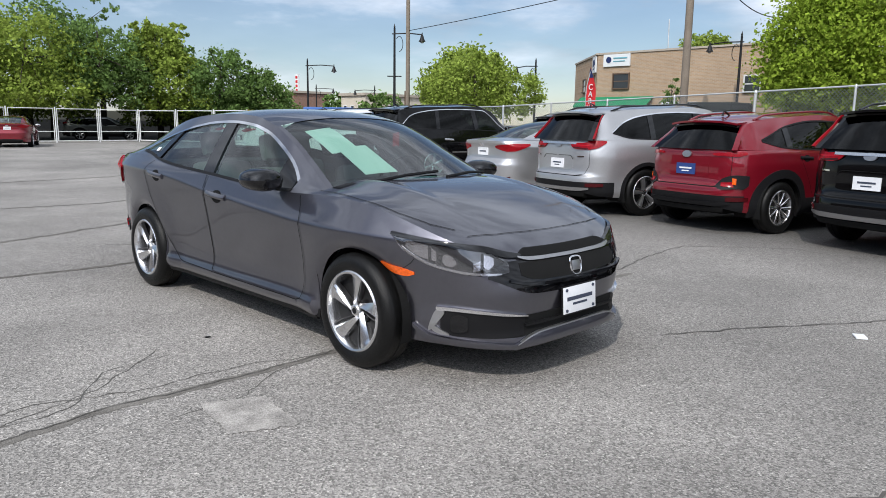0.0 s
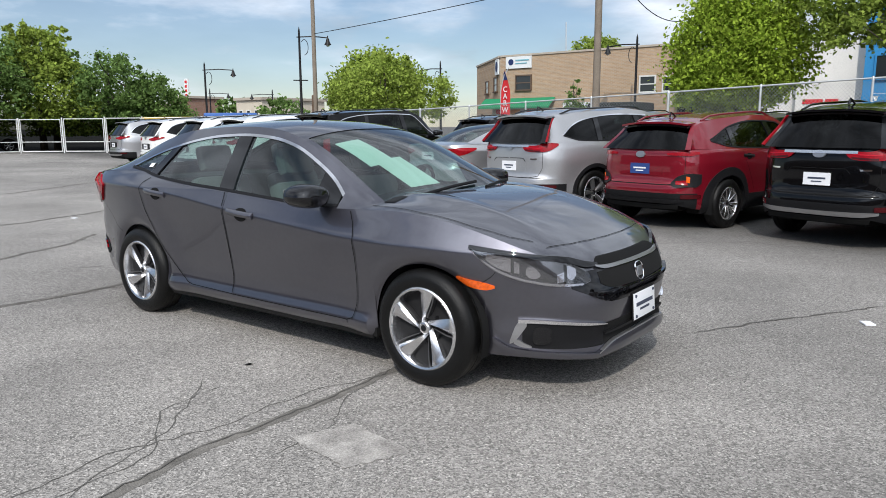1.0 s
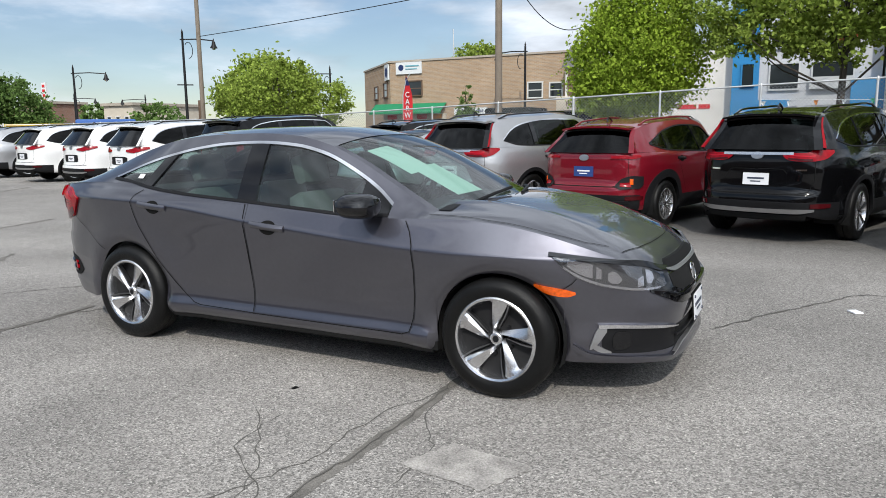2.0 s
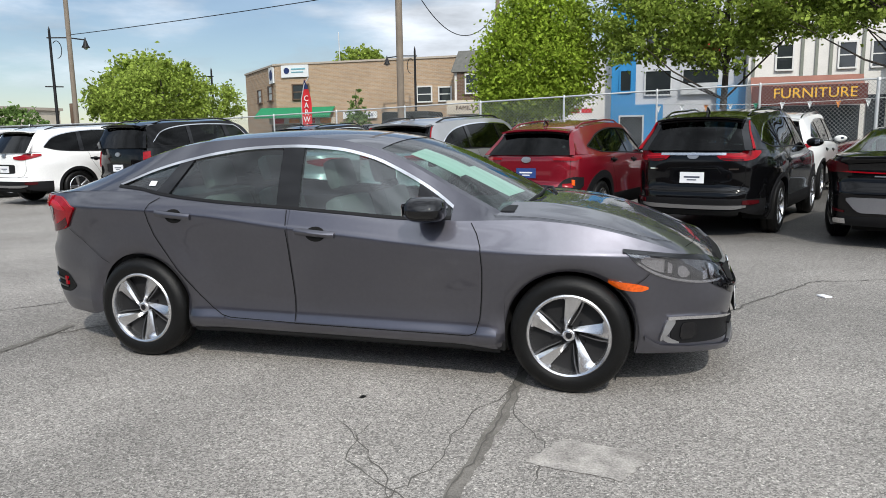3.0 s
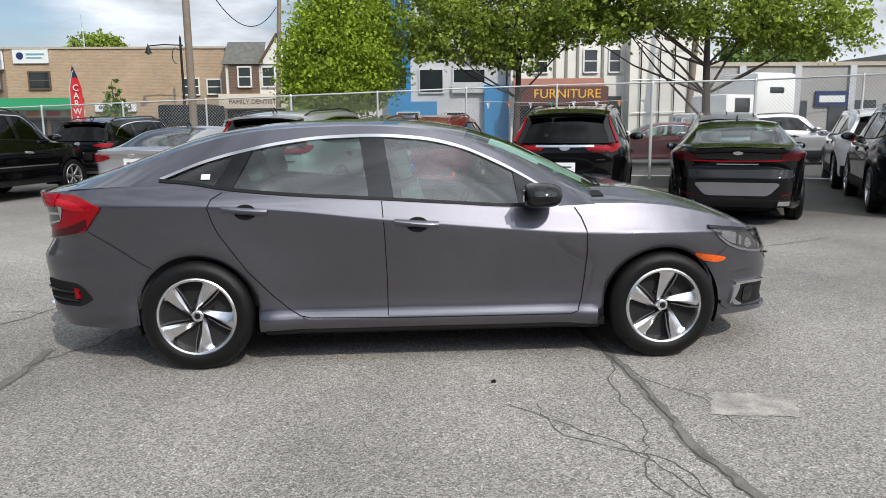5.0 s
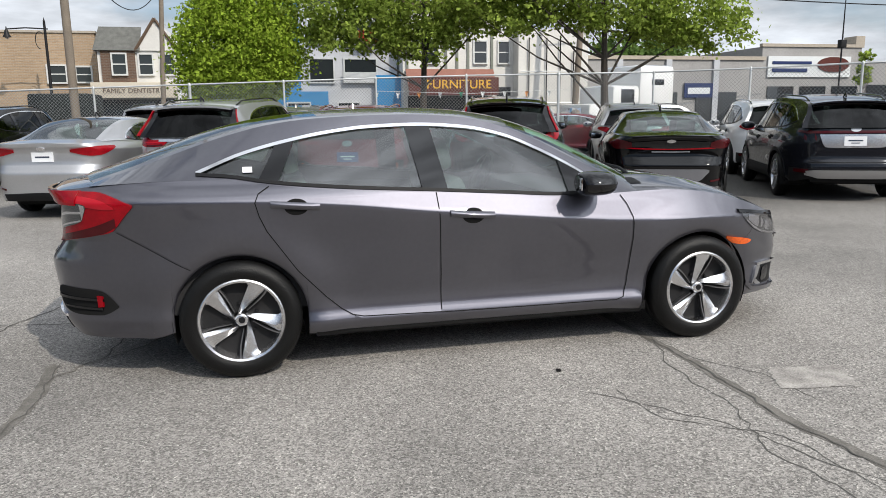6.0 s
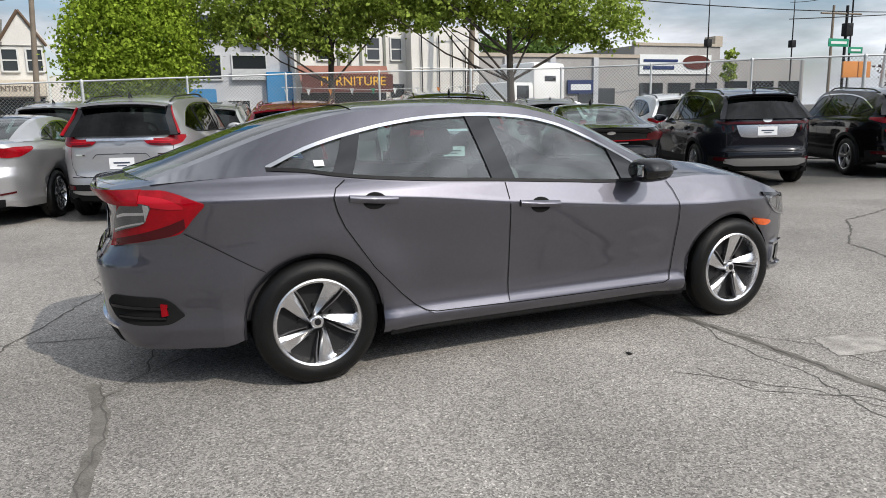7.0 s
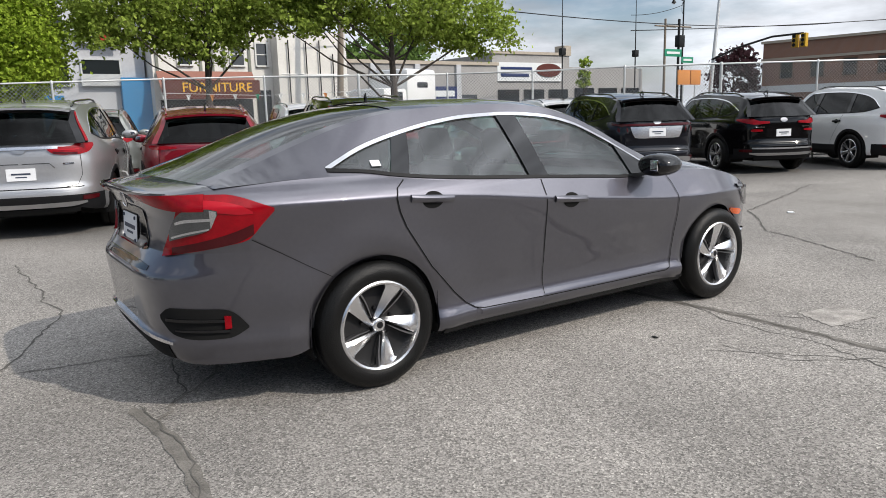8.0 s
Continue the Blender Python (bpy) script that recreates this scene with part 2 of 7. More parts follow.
def curve_of(*pts):
    """A smooth monotone curve through a few (x, y) controls."""
    pts = sorted(pts)
    xs, ys = [float(p[0]) for p in pts], [float(p[1]) for p in pts]
    h = [q - p for p, q in zip(xs, xs[1:])]
    d = [(ys[i + 1] - ys[i]) / h[i] for i in range(len(h))]
    m = [0.0] * len(xs)
    m[0], m[-1] = d[0], d[-1]
    for i in range(1, len(xs) - 1):
        m[i] = 0 if d[i - 1] * d[i] <= 0 else (h[i - 1] + h[i]) / (h[i - 1] / d[i] + h[i] / d[i - 1])

    def at(x):
        x = min(max(x, xs[0]), xs[-1])
        i = min(max(bisect_left(xs, x) - 1, 0), len(h) - 1)
        t = (x - xs[i]) / h[i]
        return float((2 * t**3 - 3 * t**2 + 1) * ys[i] + (t**3 - 2 * t**2 + t) * h[i] * m[i] + (3 * t**2 - 2 * t**3) * ys[i + 1] + (t**3 - t**2) * h[i] * m[i + 1])
    return at


def steps(a, b, n):
    return [a + (b - a) * i / n for i in range(n + 1)]


# ---- cars ----
class Shell:
    """The surfaces of a car, x ahead, y to its left, from the middle of its wheelbase: a lower body wrapped round a plan
    outline, a greenhouse that stands on its shoulder, and decks across."""

    def __init__(self, k):
        self.k = k
        self.hood_pow = k.get("hood_pow", 2.4)
        th = np.linspace(0, math.pi, 1601)
        c, s = np.cos(th), np.abs(np.sin(th))
        nf, nr = k["corner"]
        front = c > 0
        self.px = np.where(front, k["xf"] * np.abs(c) ** (2 / nf), -k["xr"] * np.abs(c) ** (2 / nr))
        self.py = np.where(front, k["half"] * s ** (2 / nf), k["half"] * s ** (2 / nr))
        self.py[0] = self.py[-1] = 0
        step = np.hypot(np.diff(self.px), np.diff(self.py))
        self.ps = np.concatenate([[0], np.cumsum(step)])
        self.total = float(self.ps[-1])
        tx, ty = np.gradient(self.px, self.ps), np.gradient(self.py, self.ps)
        tl = np.hypot(tx, ty)
        nx, ny = ty / tl, -tx / tl
        self.step = self.total / 1600
        us = np.linspace(0, self.total, 1601)
        self.tab = [tuple(r) for r in np.stack([np.interp(us, self.ps, c) for c in (self.px, self.py, nx, ny)], 1).tolist()]
        self.negx, self.s_list = (-self.px).tolist(), self.ps.tolist()

    def row(self, s):
        """Place and outward normal of the plan outline at s."""
        f = min(max(s / self.step, 0.0), 1599.999)
        i = int(f)
        f -= i
        return [p + (q - p) * f for p, q in zip(self.tab[i], self.tab[i + 1])]

    def s_x(self, x):
        i = min(max(bisect_left(self.negx, -x), 1), 1600)
        a, c = self.negx[i - 1], self.negx[i]
        f = min(max((-x - a) / max(c - a, 1e-9), 0.0), 1.0)
        return self.s_list[i - 1] + (self.s_list[i] - self.s_list[i - 1]) * f

    def s_front(self, y):
        half = self.px > 0
        return float(np.interp(abs(y), self.py[half], self.ps[half])) * (1 if y <= 0 else -1)

    def s_rear(self, y):
        half = self.px < 0
        s = float(np.interp(abs(y), self.py[half][::-1], self.ps[half][::-1]))
        return s if y <= 0 else 2 * self.total - s

    def spot(self, s, z, out=0.0):
        """The outer skin at s round the plan (0: nose, total: tail, past either: the left side) and height z."""
        k, flip = self.k, -1.0
        if s < 0:
            s, flip = -s, 1.0
        if s > self.total:
            s, flip = 2 * self.total - s, 1.0
        x, y, nx, ny = self.row(s)
        w = nx * nx
        zc = z
        if "crease" in k:
            zc += (0.838 - k["crease"](x)) * k["rise_of"](z)
        d = w * (k["nose"](z) if x > 0 else k["tail"](z)) + (1 - w) * k["side"](zc)
        if "tuck" in k and abs(x) > 1.0:
            d += (1 - w) * k["tuck"](z)
        for xc, r in k["arches"]:
            q = math.hypot(x - xc, z - k["hub"])
            if "brow" in k:
                b = r + k["brow"]
                d -= (1 - w) * k["flare"] * (1 - 0.8 * ((b - q) / k["brow"]) ** 2 if q < b else math.exp(-(((q - b) / 0.13) ** 2)))
            else:
                d -= (1 - w) * k["flare"] * math.exp(-(((q - r) / 0.075) ** 2))
        d -= out
        return Vector((x - nx * d, flip * max(y - ny * d, 0.0), z))

    def bottom(self, x):
        z = self.k["low"](x)
        for xc, r in self.k["arches"]:
            if abs(x - xc) < r:
                z = max(z, self.k["hub"] + math.sqrt(r * r - (x - xc) ** 2))
        return z

    def height(self, x, lo, hi, h):
        """Height of row h of a panel, with one row along the shoulder crease."""
        if "crease" in self.k:
            c = min(max(self.k["crease"](x), lo + 0.1), hi - 0.03)
            return lo + (c - lo) * h / 0.7 if h < 0.7 else c + (hi - c) * (h - 0.7) / 0.3
        return lo + (hi - lo) * h

    def skin(self, x0, x1, rows=20, z0=None, z1=None, n=None):
        """The right side's skin from x0 back to x1."""
        k = self.k
        cols = steps(x0, x1, n or max(4, int(abs(x1 - x0) / 0.045)))
        for xc, r in k["arches"]:
            cols += [xc + r * math.cos(a) for a in steps(0, math.pi, 30)] + [xc + r + 0.002, xc - r - 0.002]
        cols = sorted({round(c, 4) for c in cols if min(x0, x1) - 1e-6 <= c <= max(x0, x1) + 1e-6}, reverse=True)

        def at(x, h):
            lo, hi = self.bottom(x), k["top"](x)
            if z0 is not None:
                lo = max(lo, z0)
            if z1 is not None:
                hi = min(hi, z1)
            z = self.height(x, lo, hi, h) if z1 is None else lo + (hi - lo) * h
            return self.spot(self.s_x(x), z)
        return grid(cols, steps(0, 1, rows), at)

    def wrap(self, s0, s1, n, rows, z0=None, z1=None):
        """The skin round the nose or tail."""
        def at(s, h):
            xx = self.row(min(abs(s), 2 * self.total - abs(s)))[0]
            lo, hi = self.bottom(xx), self.k["top"](xx)
            lo, hi = (lo if z0 is None else max(lo, z0)), (hi if z1 is None else min(hi, z1))
            return self.spot(s, lo + (hi - lo) * h)
        return grid(steps(s0, s1, n), steps(0, 1, rows), at)

    def deck(self, s0, s1, n, crown):
        """A sheet across the car between both shoulders."""
        def at(s, q):
            xx = self.row(s)[0]
            p = self.spot(s, self.k["top"](xx))
            ridge = self.k.get("ridge", 0.0) * math.exp(-(((abs(q) - 0.60) / (0.035 if abs(q) < 0.60 else 0.10)) ** 2)) * max(0.0, 1 - abs(xx - 1.15) / 0.75) if xx > 0 else 0.0
            return Vector((p.x, q * p.y, p.z + ridge + crown(xx) * (1 - abs(q) ** (self.hood_pow if xx > 0 else 2.4))))
        return grid(steps(s0, s1, n), steps(1, -1, 40 if "ridge" in self.k else 24), at)

    def deck_spot(self, x, y, crown, out=0.0):
        p = self.spot(self.s_x(x), self.k["top"](x))
        return Vector((p.x, y, p.z + crown(x) * (1 - min(1, abs(y / p.y)) ** (self.hood_pow if x > 0 else 2.4)) + out))

    def flank(self, x, f, out=0.0):
        """The right side of the greenhouse: f 0 at the shoulder, 1 at the roof's edge."""
        k = self.k
        b = self.spot(self.s_x(x), k["top"](x))
        e = Vector((x, -k["edge_y"](x), k["edge_z"](x)))
        p = b.lerp(e, f)
        return Vector((x, p.y - 0.10 * f * (1 - f) * max(0, e.z - b.z) - out, p.z + out * 0.4))

    def flank_z(self, x, z, out=0.0):
        b, e = self.k["top"](x), self.k["edge_z"](x)
        return self.flank(x, min(max((z - b) / max(e - b, 1e-4), 0), 1), out)

    def across(self, x, q, out=0.0):
        """The roof, windscreen and rear window between both edges; q from -1 on the right to 1."""
        k = self.k
        g = 1 - q * q
        return Vector((x + k["bow"](x) * g, q * k["edge_y"](x), k["edge_z"](x) + k["crown"](x) * (1 - abs(q) ** 2.6) + out))

    def patch(self, ctrl, out=0.004, deep=0.02, nu=20, nv=5, smooth=True):
        """A slab proud of the skin: controls (s, low z, high z)."""
        ctrl = sorted(ctrl)
        lo, hi = curve_of(*[(c[0], c[1]) for c in ctrl]), curve_of(*[(c[0], c[2]) for c in ctrl])
        return self.slab(lambda u, v, o: self.spot(u, lo(u) + (hi(u) - lo(u)) * v, o), ctrl[0][0], ctrl[-1][0], out, deep, nu, nv)

    def slab(self, fn, u0, u1, out, deep, nu=16, nv=4):
        us, vs = steps(u0, u1, nu), steps(0, 1, nv)
        a = grid(us, vs, lambda u, v: fn(u, v, out))
        rim = [(u, 0) for u in us] + [(u1, v) for v in vs[1:]] + [(u, 1) for u in us[::-1][1:]] + [(u0, v) for v in vs[::-1][1:-1]]
        front = [fn(u, v, out) for u, v in rim]
        back = [fn(u, v, out - deep) for u, v in rim]
        m = len(rim)
        edge = front + back, [(i, (i + 1) % m, m + (i + 1) % m, m + i) for i in range(m)]
        return join(a, edge)


def mirror(geo):
    return [(v[0], -v[1], v[2]) for v in geo[0]], [tuple(reversed(f)) for f in geo[1]]


def seam(shell, pts, width=0.005, out=0.0045):
    """A thin dark line along (s, z) points on the skin."""
    verts, faces = [], []
    raw = [Vector(p) for p in pts]
    P = [a.lerp(b, f) for a, b in zip(raw, raw[1:]) for f in (0, 0.25, 0.5, 0.75)] + raw[-1:]
    for i, p in enumerate(P):
        t = (P[min(i + 1, len(P) - 1)] - P[max(i - 1, 0)]).normalized()
        nrm = Vector((-t.y, t.x)) * width / 2
        verts += [shell.spot(p.x - nrm.x, p.y - nrm.y, out), shell.spot(p.x + nrm.x, p.y + nrm.y, out)]
    return verts, [(2 * i, 2 * i + 1, 2 * i + 3, 2 * i + 2) for i in range(len(P) - 1)]


def wheel(car, at_xyz, radius, rim_r, width, side, style, twist):
    """A wheel on its hub, outer face to the right (side -1) or left."""
    hold = new("wheel")
    hold.parent = car
    hold.matrix_basis = pose(*at_xyz, 0, twist, 0 if side < 0 else 180)
    w = width / 2
    ring = [(rim_r - 0.004, -w * 0.86), (rim_r + 0.012, -w * 0.97), (rim_r + (radius - rim_r) * 0.5, -w), (radius - 0.03, -w * 0.93), (radius - 0.012, -w * 0.80), (radius - 0.001, -w * 0.62)]
    for y in (-0.40, -0.36, -0.05, 0.0, 0.05, 0.36, 0.40):
        ring.append((radius - (0.008 if y in (-0.38, 0.0) else 0.0), w * y * 1.3))
    ring += [(radius - 0.004, w * 0.7), (radius - 0.03, w * 0.93), (rim_r + 0.03, w), (rim_r - 0.004, w * 0.86)]
    part("tyre", lathe(ring, 56), M["rubber"], hold, "black rubber tyre")
    barrel = [(rim_r + 0.006, -w * 0.90), (rim_r - 0.004, -w * 0.97), (rim_r - 0.014, -w * 0.93), (rim_r - 0.022, -w * 0.70), (rim_r - 0.03, w * 0.2), (rim_r - 0.02, w * 0.9)]
    part("rim", lathe(barrel, 56), M["alloy"], hold)
    part("brake_disc", join(lathe([(0.0, w * 0.15), (rim_r * 0.72, w * 0.15)], 32), lathe([(0.0, w * 0.55), (rim_r, w * 0.55)], 32)), M["darkalloy"], hold, "dark brake disc behind the spokes")
    n = style["n"]
    for i in range(n):
        a = i * math.tau / n

        ca, sa = math.cos(a), math.sin(a)

        def spoke(u, v, o, ca=ca, sa=sa):
            r = 0.040 + (rim_r - 0.050) * u
            lead = style["root"] * 0.5 + style["tip"] * style["skew"] * u
            trail = -style["root"] * 0.5 + style["tip"] * (style["skew"] - 1) * u
            lat = trail + (lead - trail) * v
            rr = math.sqrt(max(r * r - lat * lat * u, 0.0004))
            dish = -w * (0.84 - 0.16 * (1 - u) ** 2) + 0.010 * (2 * v - 1) * style["cant"] - 0.010 * (1 - (2 * v - 1) ** 2) - o
            return Vector((rr * ca - lat * sa, dish, rr * sa + lat * ca))
        if style.get("swirl"):
            outer = rim_r - 0.012

            def spoke(u, v, o, a=a):
                low_x, low_y = 0.13 + 0.765 * u, 0.070 - 0.412 * u
                if u < 0.8:
                    high_x, high_y = 0.10 + 0.762 * u / 0.8, 0.145 - 0.069 * u / 0.8
                else:
                    high_x, high_y = 0.862 + 0.076 * (u - 0.8) / 0.2, 0.076 + 0.112 * (u - 0.8) / 0.2
                px, pz = rim_r * (low_x + (high_x - low_x) * v), rim_r * (low_y + (high_y - low_y) * v)
                face = -w * (0.64 + 0.24 * u ** 0.8) + (0.018 * (0.22 - v) / 0.22 if v < 0.22 else 0.030 * (v - 0.22) ** 1.2) * (1 - 0.35 * u)
                return Vector((px * math.cos(a) - pz * math.sin(a), face - o, px * math.sin(a) + pz * math.cos(a)))

            def blade(u, v, o, a=a):
                r = 0.055 + (outer - 0.055) * u
                th = a + radians(-29 + 5 * u + (3.4 - 1.0 * u) * v + 14 * (1 - u) ** 3)
                return Vector((r * math.cos(th), -w * (0.58 + 0.26 * u) - o, r * math.sin(th)))
            part("spoke", Shell.slab(None, spoke, 0, 1, 0.0, 0.030, 14, 8), M[style["mat"]], hold, "machined alloy spoke")
            part("spoke_fin", Shell.slab(None, blade, 0, 1, 0.0, 0.026, 10, 2), M["fin"], hold, "thin grey fin beside the spoke")
            continue
        part("spoke", Shell.slab(None, spoke, 0, 1, 0.0, 0.028, 8, 6), M[style["mat"]], hold, "machined alloy spoke")
        if style.get("blade"):
            def blade(u, v, o, ca=ca, sa=sa):
                r = 0.05 + (rim_r - 0.062) * u
                lat = -style["root"] * 0.5 - 0.006 + (style["tip"] * (style["skew"] - 1) - 0.022) * u - 0.012 * v
                rr = math.sqrt(max(r * r - lat * lat * u, 0.0004))
                return Vector((rr * ca - lat * sa, -w * 0.74 - o, rr * sa + lat * ca))
            part("spoke", Shell.slab(None, blade, 0, 1, 0.0, 0.02, 8, 1), M["alloy"], hold, "thin silver inner spoke")
    if style.get("swirl"):
        part("wheel_face", grid(steps(0, math.tau, 60), [0, 1, 2, 3], lambda a, i: ((rim_r * (0.20, 0.55, 0.90, 0.97)[i]) * math.cos(a), -w * (0.36, 0.30, 0.34, 0.60)[i], (rim_r * (0.20, 0.55, 0.90, 0.97)[i]) * math.sin(a))), M["darkalloy"], hold, "dark recessed face between the spokes")
        for i in range(5):
            th = (i + 0.35) * math.tau / 5
            part("wheel_nut", moved(lathe([(0.0, -0.018), (0.009, -0.016), (0.011, 0.0)], 8), pose(0.085 * math.cos(th), -w * 0.34, 0.085 * math.sin(th))), M["plastic"], hold)
    hub = [(0.0, -w * 0.72), (0.026, -w * 0.72), (0.030, -w * 0.70), (0.036, -w * 0.62), (0.038, -w * 0.3)] if style.get("swirl") else [(0.0, -w * 0.80), (0.022, -w * 0.80), (0.032, -w * 0.77), (0.055, -w * 0.68), (0.06, -w * 0.4)]
    part("hub_cap", lathe(hub, 24), M["alloy"], hold)
    part("hub_badge", lathe([(0.0, -w * 0.815), (0.020, -w * 0.815), (0.021, -w * 0.79)], 20) if not style.get("swirl") else lathe([(0.0, -w * 0.735), (0.017, -w * 0.735), (0.018, -w * 0.70)], 20), M["plastic"], hold)
    return hold


def car(name, label, k, paint, at, group="parked cars"):
    """A car out of its measures k: the panels, glass, lamps, wheels and a plain cabin, each a part."""
    top = thing(name, label, "car", group, "", at)
    sh, P = Shell(k), M[paint]
    xb, xd0, xd1, xq = k["bumper"], k["door"][0], k["door"][1], k["door"][2]
    T = sh.total
    sb = sh.s_x(xb)
    nr = k.get("rows", 20)
    clad = M[k["cladding"]] if k.get("cladding") else P
    split = k.get("clad_z")
    both = lambda nm, geo, mat, lab="": (part(nm, geo, mat, top, lab), part(nm, mirror(geo), mat, top, lab))
    # lower body
    if split:
        part("front_bumper", sh.wrap(-sb, sb, 60, 8, z1=split), clad, top)
        part("nose_panel", sh.wrap(-sb, sb, 60, 12, z0=split), P, top)
    else:
        part("front_bumper", sh.wrap(-sb, sb, 80, 22), P, top)
    both("front_fender", sh.skin(xb, xd0, nr), P)
    both("front_door", sh.skin(xd0, xd1, nr), P)
    if "door_line" in k:
        def door(u, v):
            lo = k["door_low"]
            z = sh.height(xd1, lo, k["top"](xd1), v)
            for _ in range(4):
                x = xd1 + (k["door_line"](z) - xd1) * u
                z = sh.height(x, lo, k["top"](x), v)
            return sh.spot(sh.s_x(x), z, 0.002)
        both("side_sill", sh.skin(xd1, xq, 4, z1=k["door_low"] + 0.01), P)
        both("rear_door", grid(steps(0, 1, 30), steps(0, 1, nr), door), P)
    else:
        both("rear_door", sh.skin(xd1, xq, nr), P)
    xt = k["quarter"]
    both("quarter_panel", sh.skin(xq, xt, nr), P)
    st = sh.s_x(xt)
    zr = k["rear_split"]
    zc = k.get("rear_clad")
    part("rear_bumper", sh.wrap(st, 2 * T - st, 80, nr * 6 // 10, z0=zc, z1=zr), P, top)
    if zc:
        part("lower_bumper", sh.wrap(st, 2 * T - st, 80, 6, z1=zc), clad, top)
    part("tailgate", sh.wrap(st, 2 * T - st, 80, nr * 7 // 10, z0=zr), P, top)
    if split:
        both("side_sill", sh.patch([(sh.s_x(k["arches"][0][0] - k["arches"][0][1] - 0.03), k["low"](0) - 0.005, split), (sh.s_x(0), k["low"](0) - 0.005, split), (sh.s_x(k["arches"][1][0] + k["arches"][1][1] + 0.03), k["low"](0) - 0.005, split)], 0.006, 0.02), clad)
        for xc, r in k["arches"]:
            both("wheel_arch_trim", sh.slab(lambda a, v, o, xc=xc, r=r: sh.spot(sh.s_x(xc + (r - 0.004 + k["arch_w"] * v) * math.cos(a)), k["hub"] + (r - 0.004 + k["arch_w"] * v) * math.sin(a), o + 0.004), -0.25, math.pi + 0.25, 0.006, 0.03, 28, 2), clad)
    hood_s = sh.s_x(k["cowl"])
    part("hood", sh.deck(0, hood_s, 40, k["hood_crown"]), P, top)
    part("trunk_lid" if k.get("sedan") else "tailgate_ledge", sh.deck(sh.s_x(k["deck"]), T, 30, k["trunk_crown"]), P, top)
    # greenhouse
    ea, eb = k["edge"]
    g0, g1 = k["dlo"]
    zl, zd = k["glass_low"], k["glass_top"]

    def f_of(x, z):
        b, e = k["top"](x), k["edge_z"](x)
        return min(max((z - b) / max(e - b, 1e-4), 0), 1)
    n_mid = max(20, int((g1 - g0) / 0.05))
    both("roof_rail", join(
        grid(steps(g1, g0, n_mid), steps(0, 1, 5), lambda x, v: sh.flank(x, f_of(x, zd(x)) + (1 - f_of(x, zd(x))) * v)),
        grid(steps(g1, g0, n_mid), steps(0, 1, 2), lambda x, v: sh.flank(x, f_of(x, zl(x)) * v)),
        grid(steps(eb, g1, 8), steps(0, 1, 8), sh.flank), grid(steps(g0, ea, 12), steps(0, 1, 8), sh.flank)), P)
    both("side_window", grid(steps(g1, g0, n_mid), steps(0, 1, 6), lambda x, v: sh.flank(x, f_of(x, zl(x)) + (f_of(x, zd(x)) - f_of(x, zl(x))) * v, -0.006)), M[k["side_glass"]])
    tw = k.get("trim_w", 0.018)
    both("window_trim", sh.slab(lambda x, v, o: sh.flank_z(x, zd(x) - tw * 0.7 + tw * v, o), g1, g0, 0.004, 0.012, n_mid, 1), M[k["trim"]])
    both("window_seal", sh.slab(lambda x, v, o: sh.flank_z(x, zl(x) - 0.006 + 0.016 * v, o), g1, g0, 0.005, 0.012, n_mid, 1), M[k.get("seal", "plastic")])
    for xp0, xp1, lean in k["pillars"]:
        both("window_pillar", sh.slab(lambda v, u, o, xp0=xp0, xp1=xp1, lean=lean: (lambda x: sh.flank(x, f_of(x, zl(x)) + (f_of(x, zd(x)) - 0.0 - f_of(x, zl(x))) * v, o))(xp0 + (xp1 - xp0) * u + lean * v), 0, 1, 0.002, 0.03, 8, 3), M["gloss"], "gloss black window pillar")
    w0, w1, r0 = k["screen"], eb, k["backlight"]
    part("roof", grid(steps(w0, r0, 24), steps(-1, 1, 18), sh.across), P, top)
    part("windscreen", grid(steps(w1, w0, 14), steps(-1, 1, 18), lambda x, q: sh.across(x, q * 0.985, -0.004)), M["glass"], top, "tinted windscreen glass")
    part("rear_window", grid(steps(r0, ea, 14), steps(-1, 1, 18), lambda x, q: sh.across(x, q * 0.985, -0.004)), M[k["rear_glass"]], top)
    rb_, a_in = k.get("rear_band", 0.9), k.get("a_band", 0.90)
    for sg in (1, -1):
        part("windscreen_pillar", sh.slab(lambda x, v, o: sh.across(x, sg * (a_in + (1 - a_in) * v), o), w1, w0, 0.0, 0.006, 12, 1), P, top)
        part("rear_pillar", sh.slab(lambda x, v, o: sh.across(x, sg * (rb_ + (1 - rb_) * v), o), r0, ea, 0.0, 0.006, 12, 1), M["gloss"] if rb_ < 0.88 else P, top)
    part("cowl", grid(steps(k["cowl"] + 0.10, k["cowl"] - 0.16, 4), steps(-0.70, 0.70, 16), lambda x, y: sh.deck_spot(x, y, k["hood_crown"], 0.004 if x > k["cowl"] - 0.01 else -0.01)), M["plastic"], top)
    # wells, underside, cabin
    hw = k["half"]
    low = k["low"](0)
    for xc, r in k["arches"]:
        well = join(grid(steps(-0.35, math.pi + 0.35, 20), [-(hw - k.get("well_in", 0.035)), -(hw - 0.42)], lambda a, y: (xc + (r + 0.006) * math.cos(a), y, k["hub"] + (r + 0.006) * math.sin(a))),
                    grid(steps(-0.35, math.pi + 0.35, 20), [0, 1], lambda a, v: (xc + v * (r + 0.006) * math.cos(a), -(hw - 0.42), k["hub"] + v * (r + 0.006) * math.sin(a))))
        both("wheel_well", well, M["well"])
    part("underbody", join(box(-k["xr"] + 0.25, k["xf"] - 0.25, -hw + 0.44, hw - 0.44, low - 0.01, low + 0.05), box(k["arches"][1][0] + k["arches"][1][1], k["arches"][0][0] - k["arches"][0][1], -hw + 0.06, hw - 0.06, low + 0.0, low + 0.05)), M["well"], top)
    zf = k["top"](0)
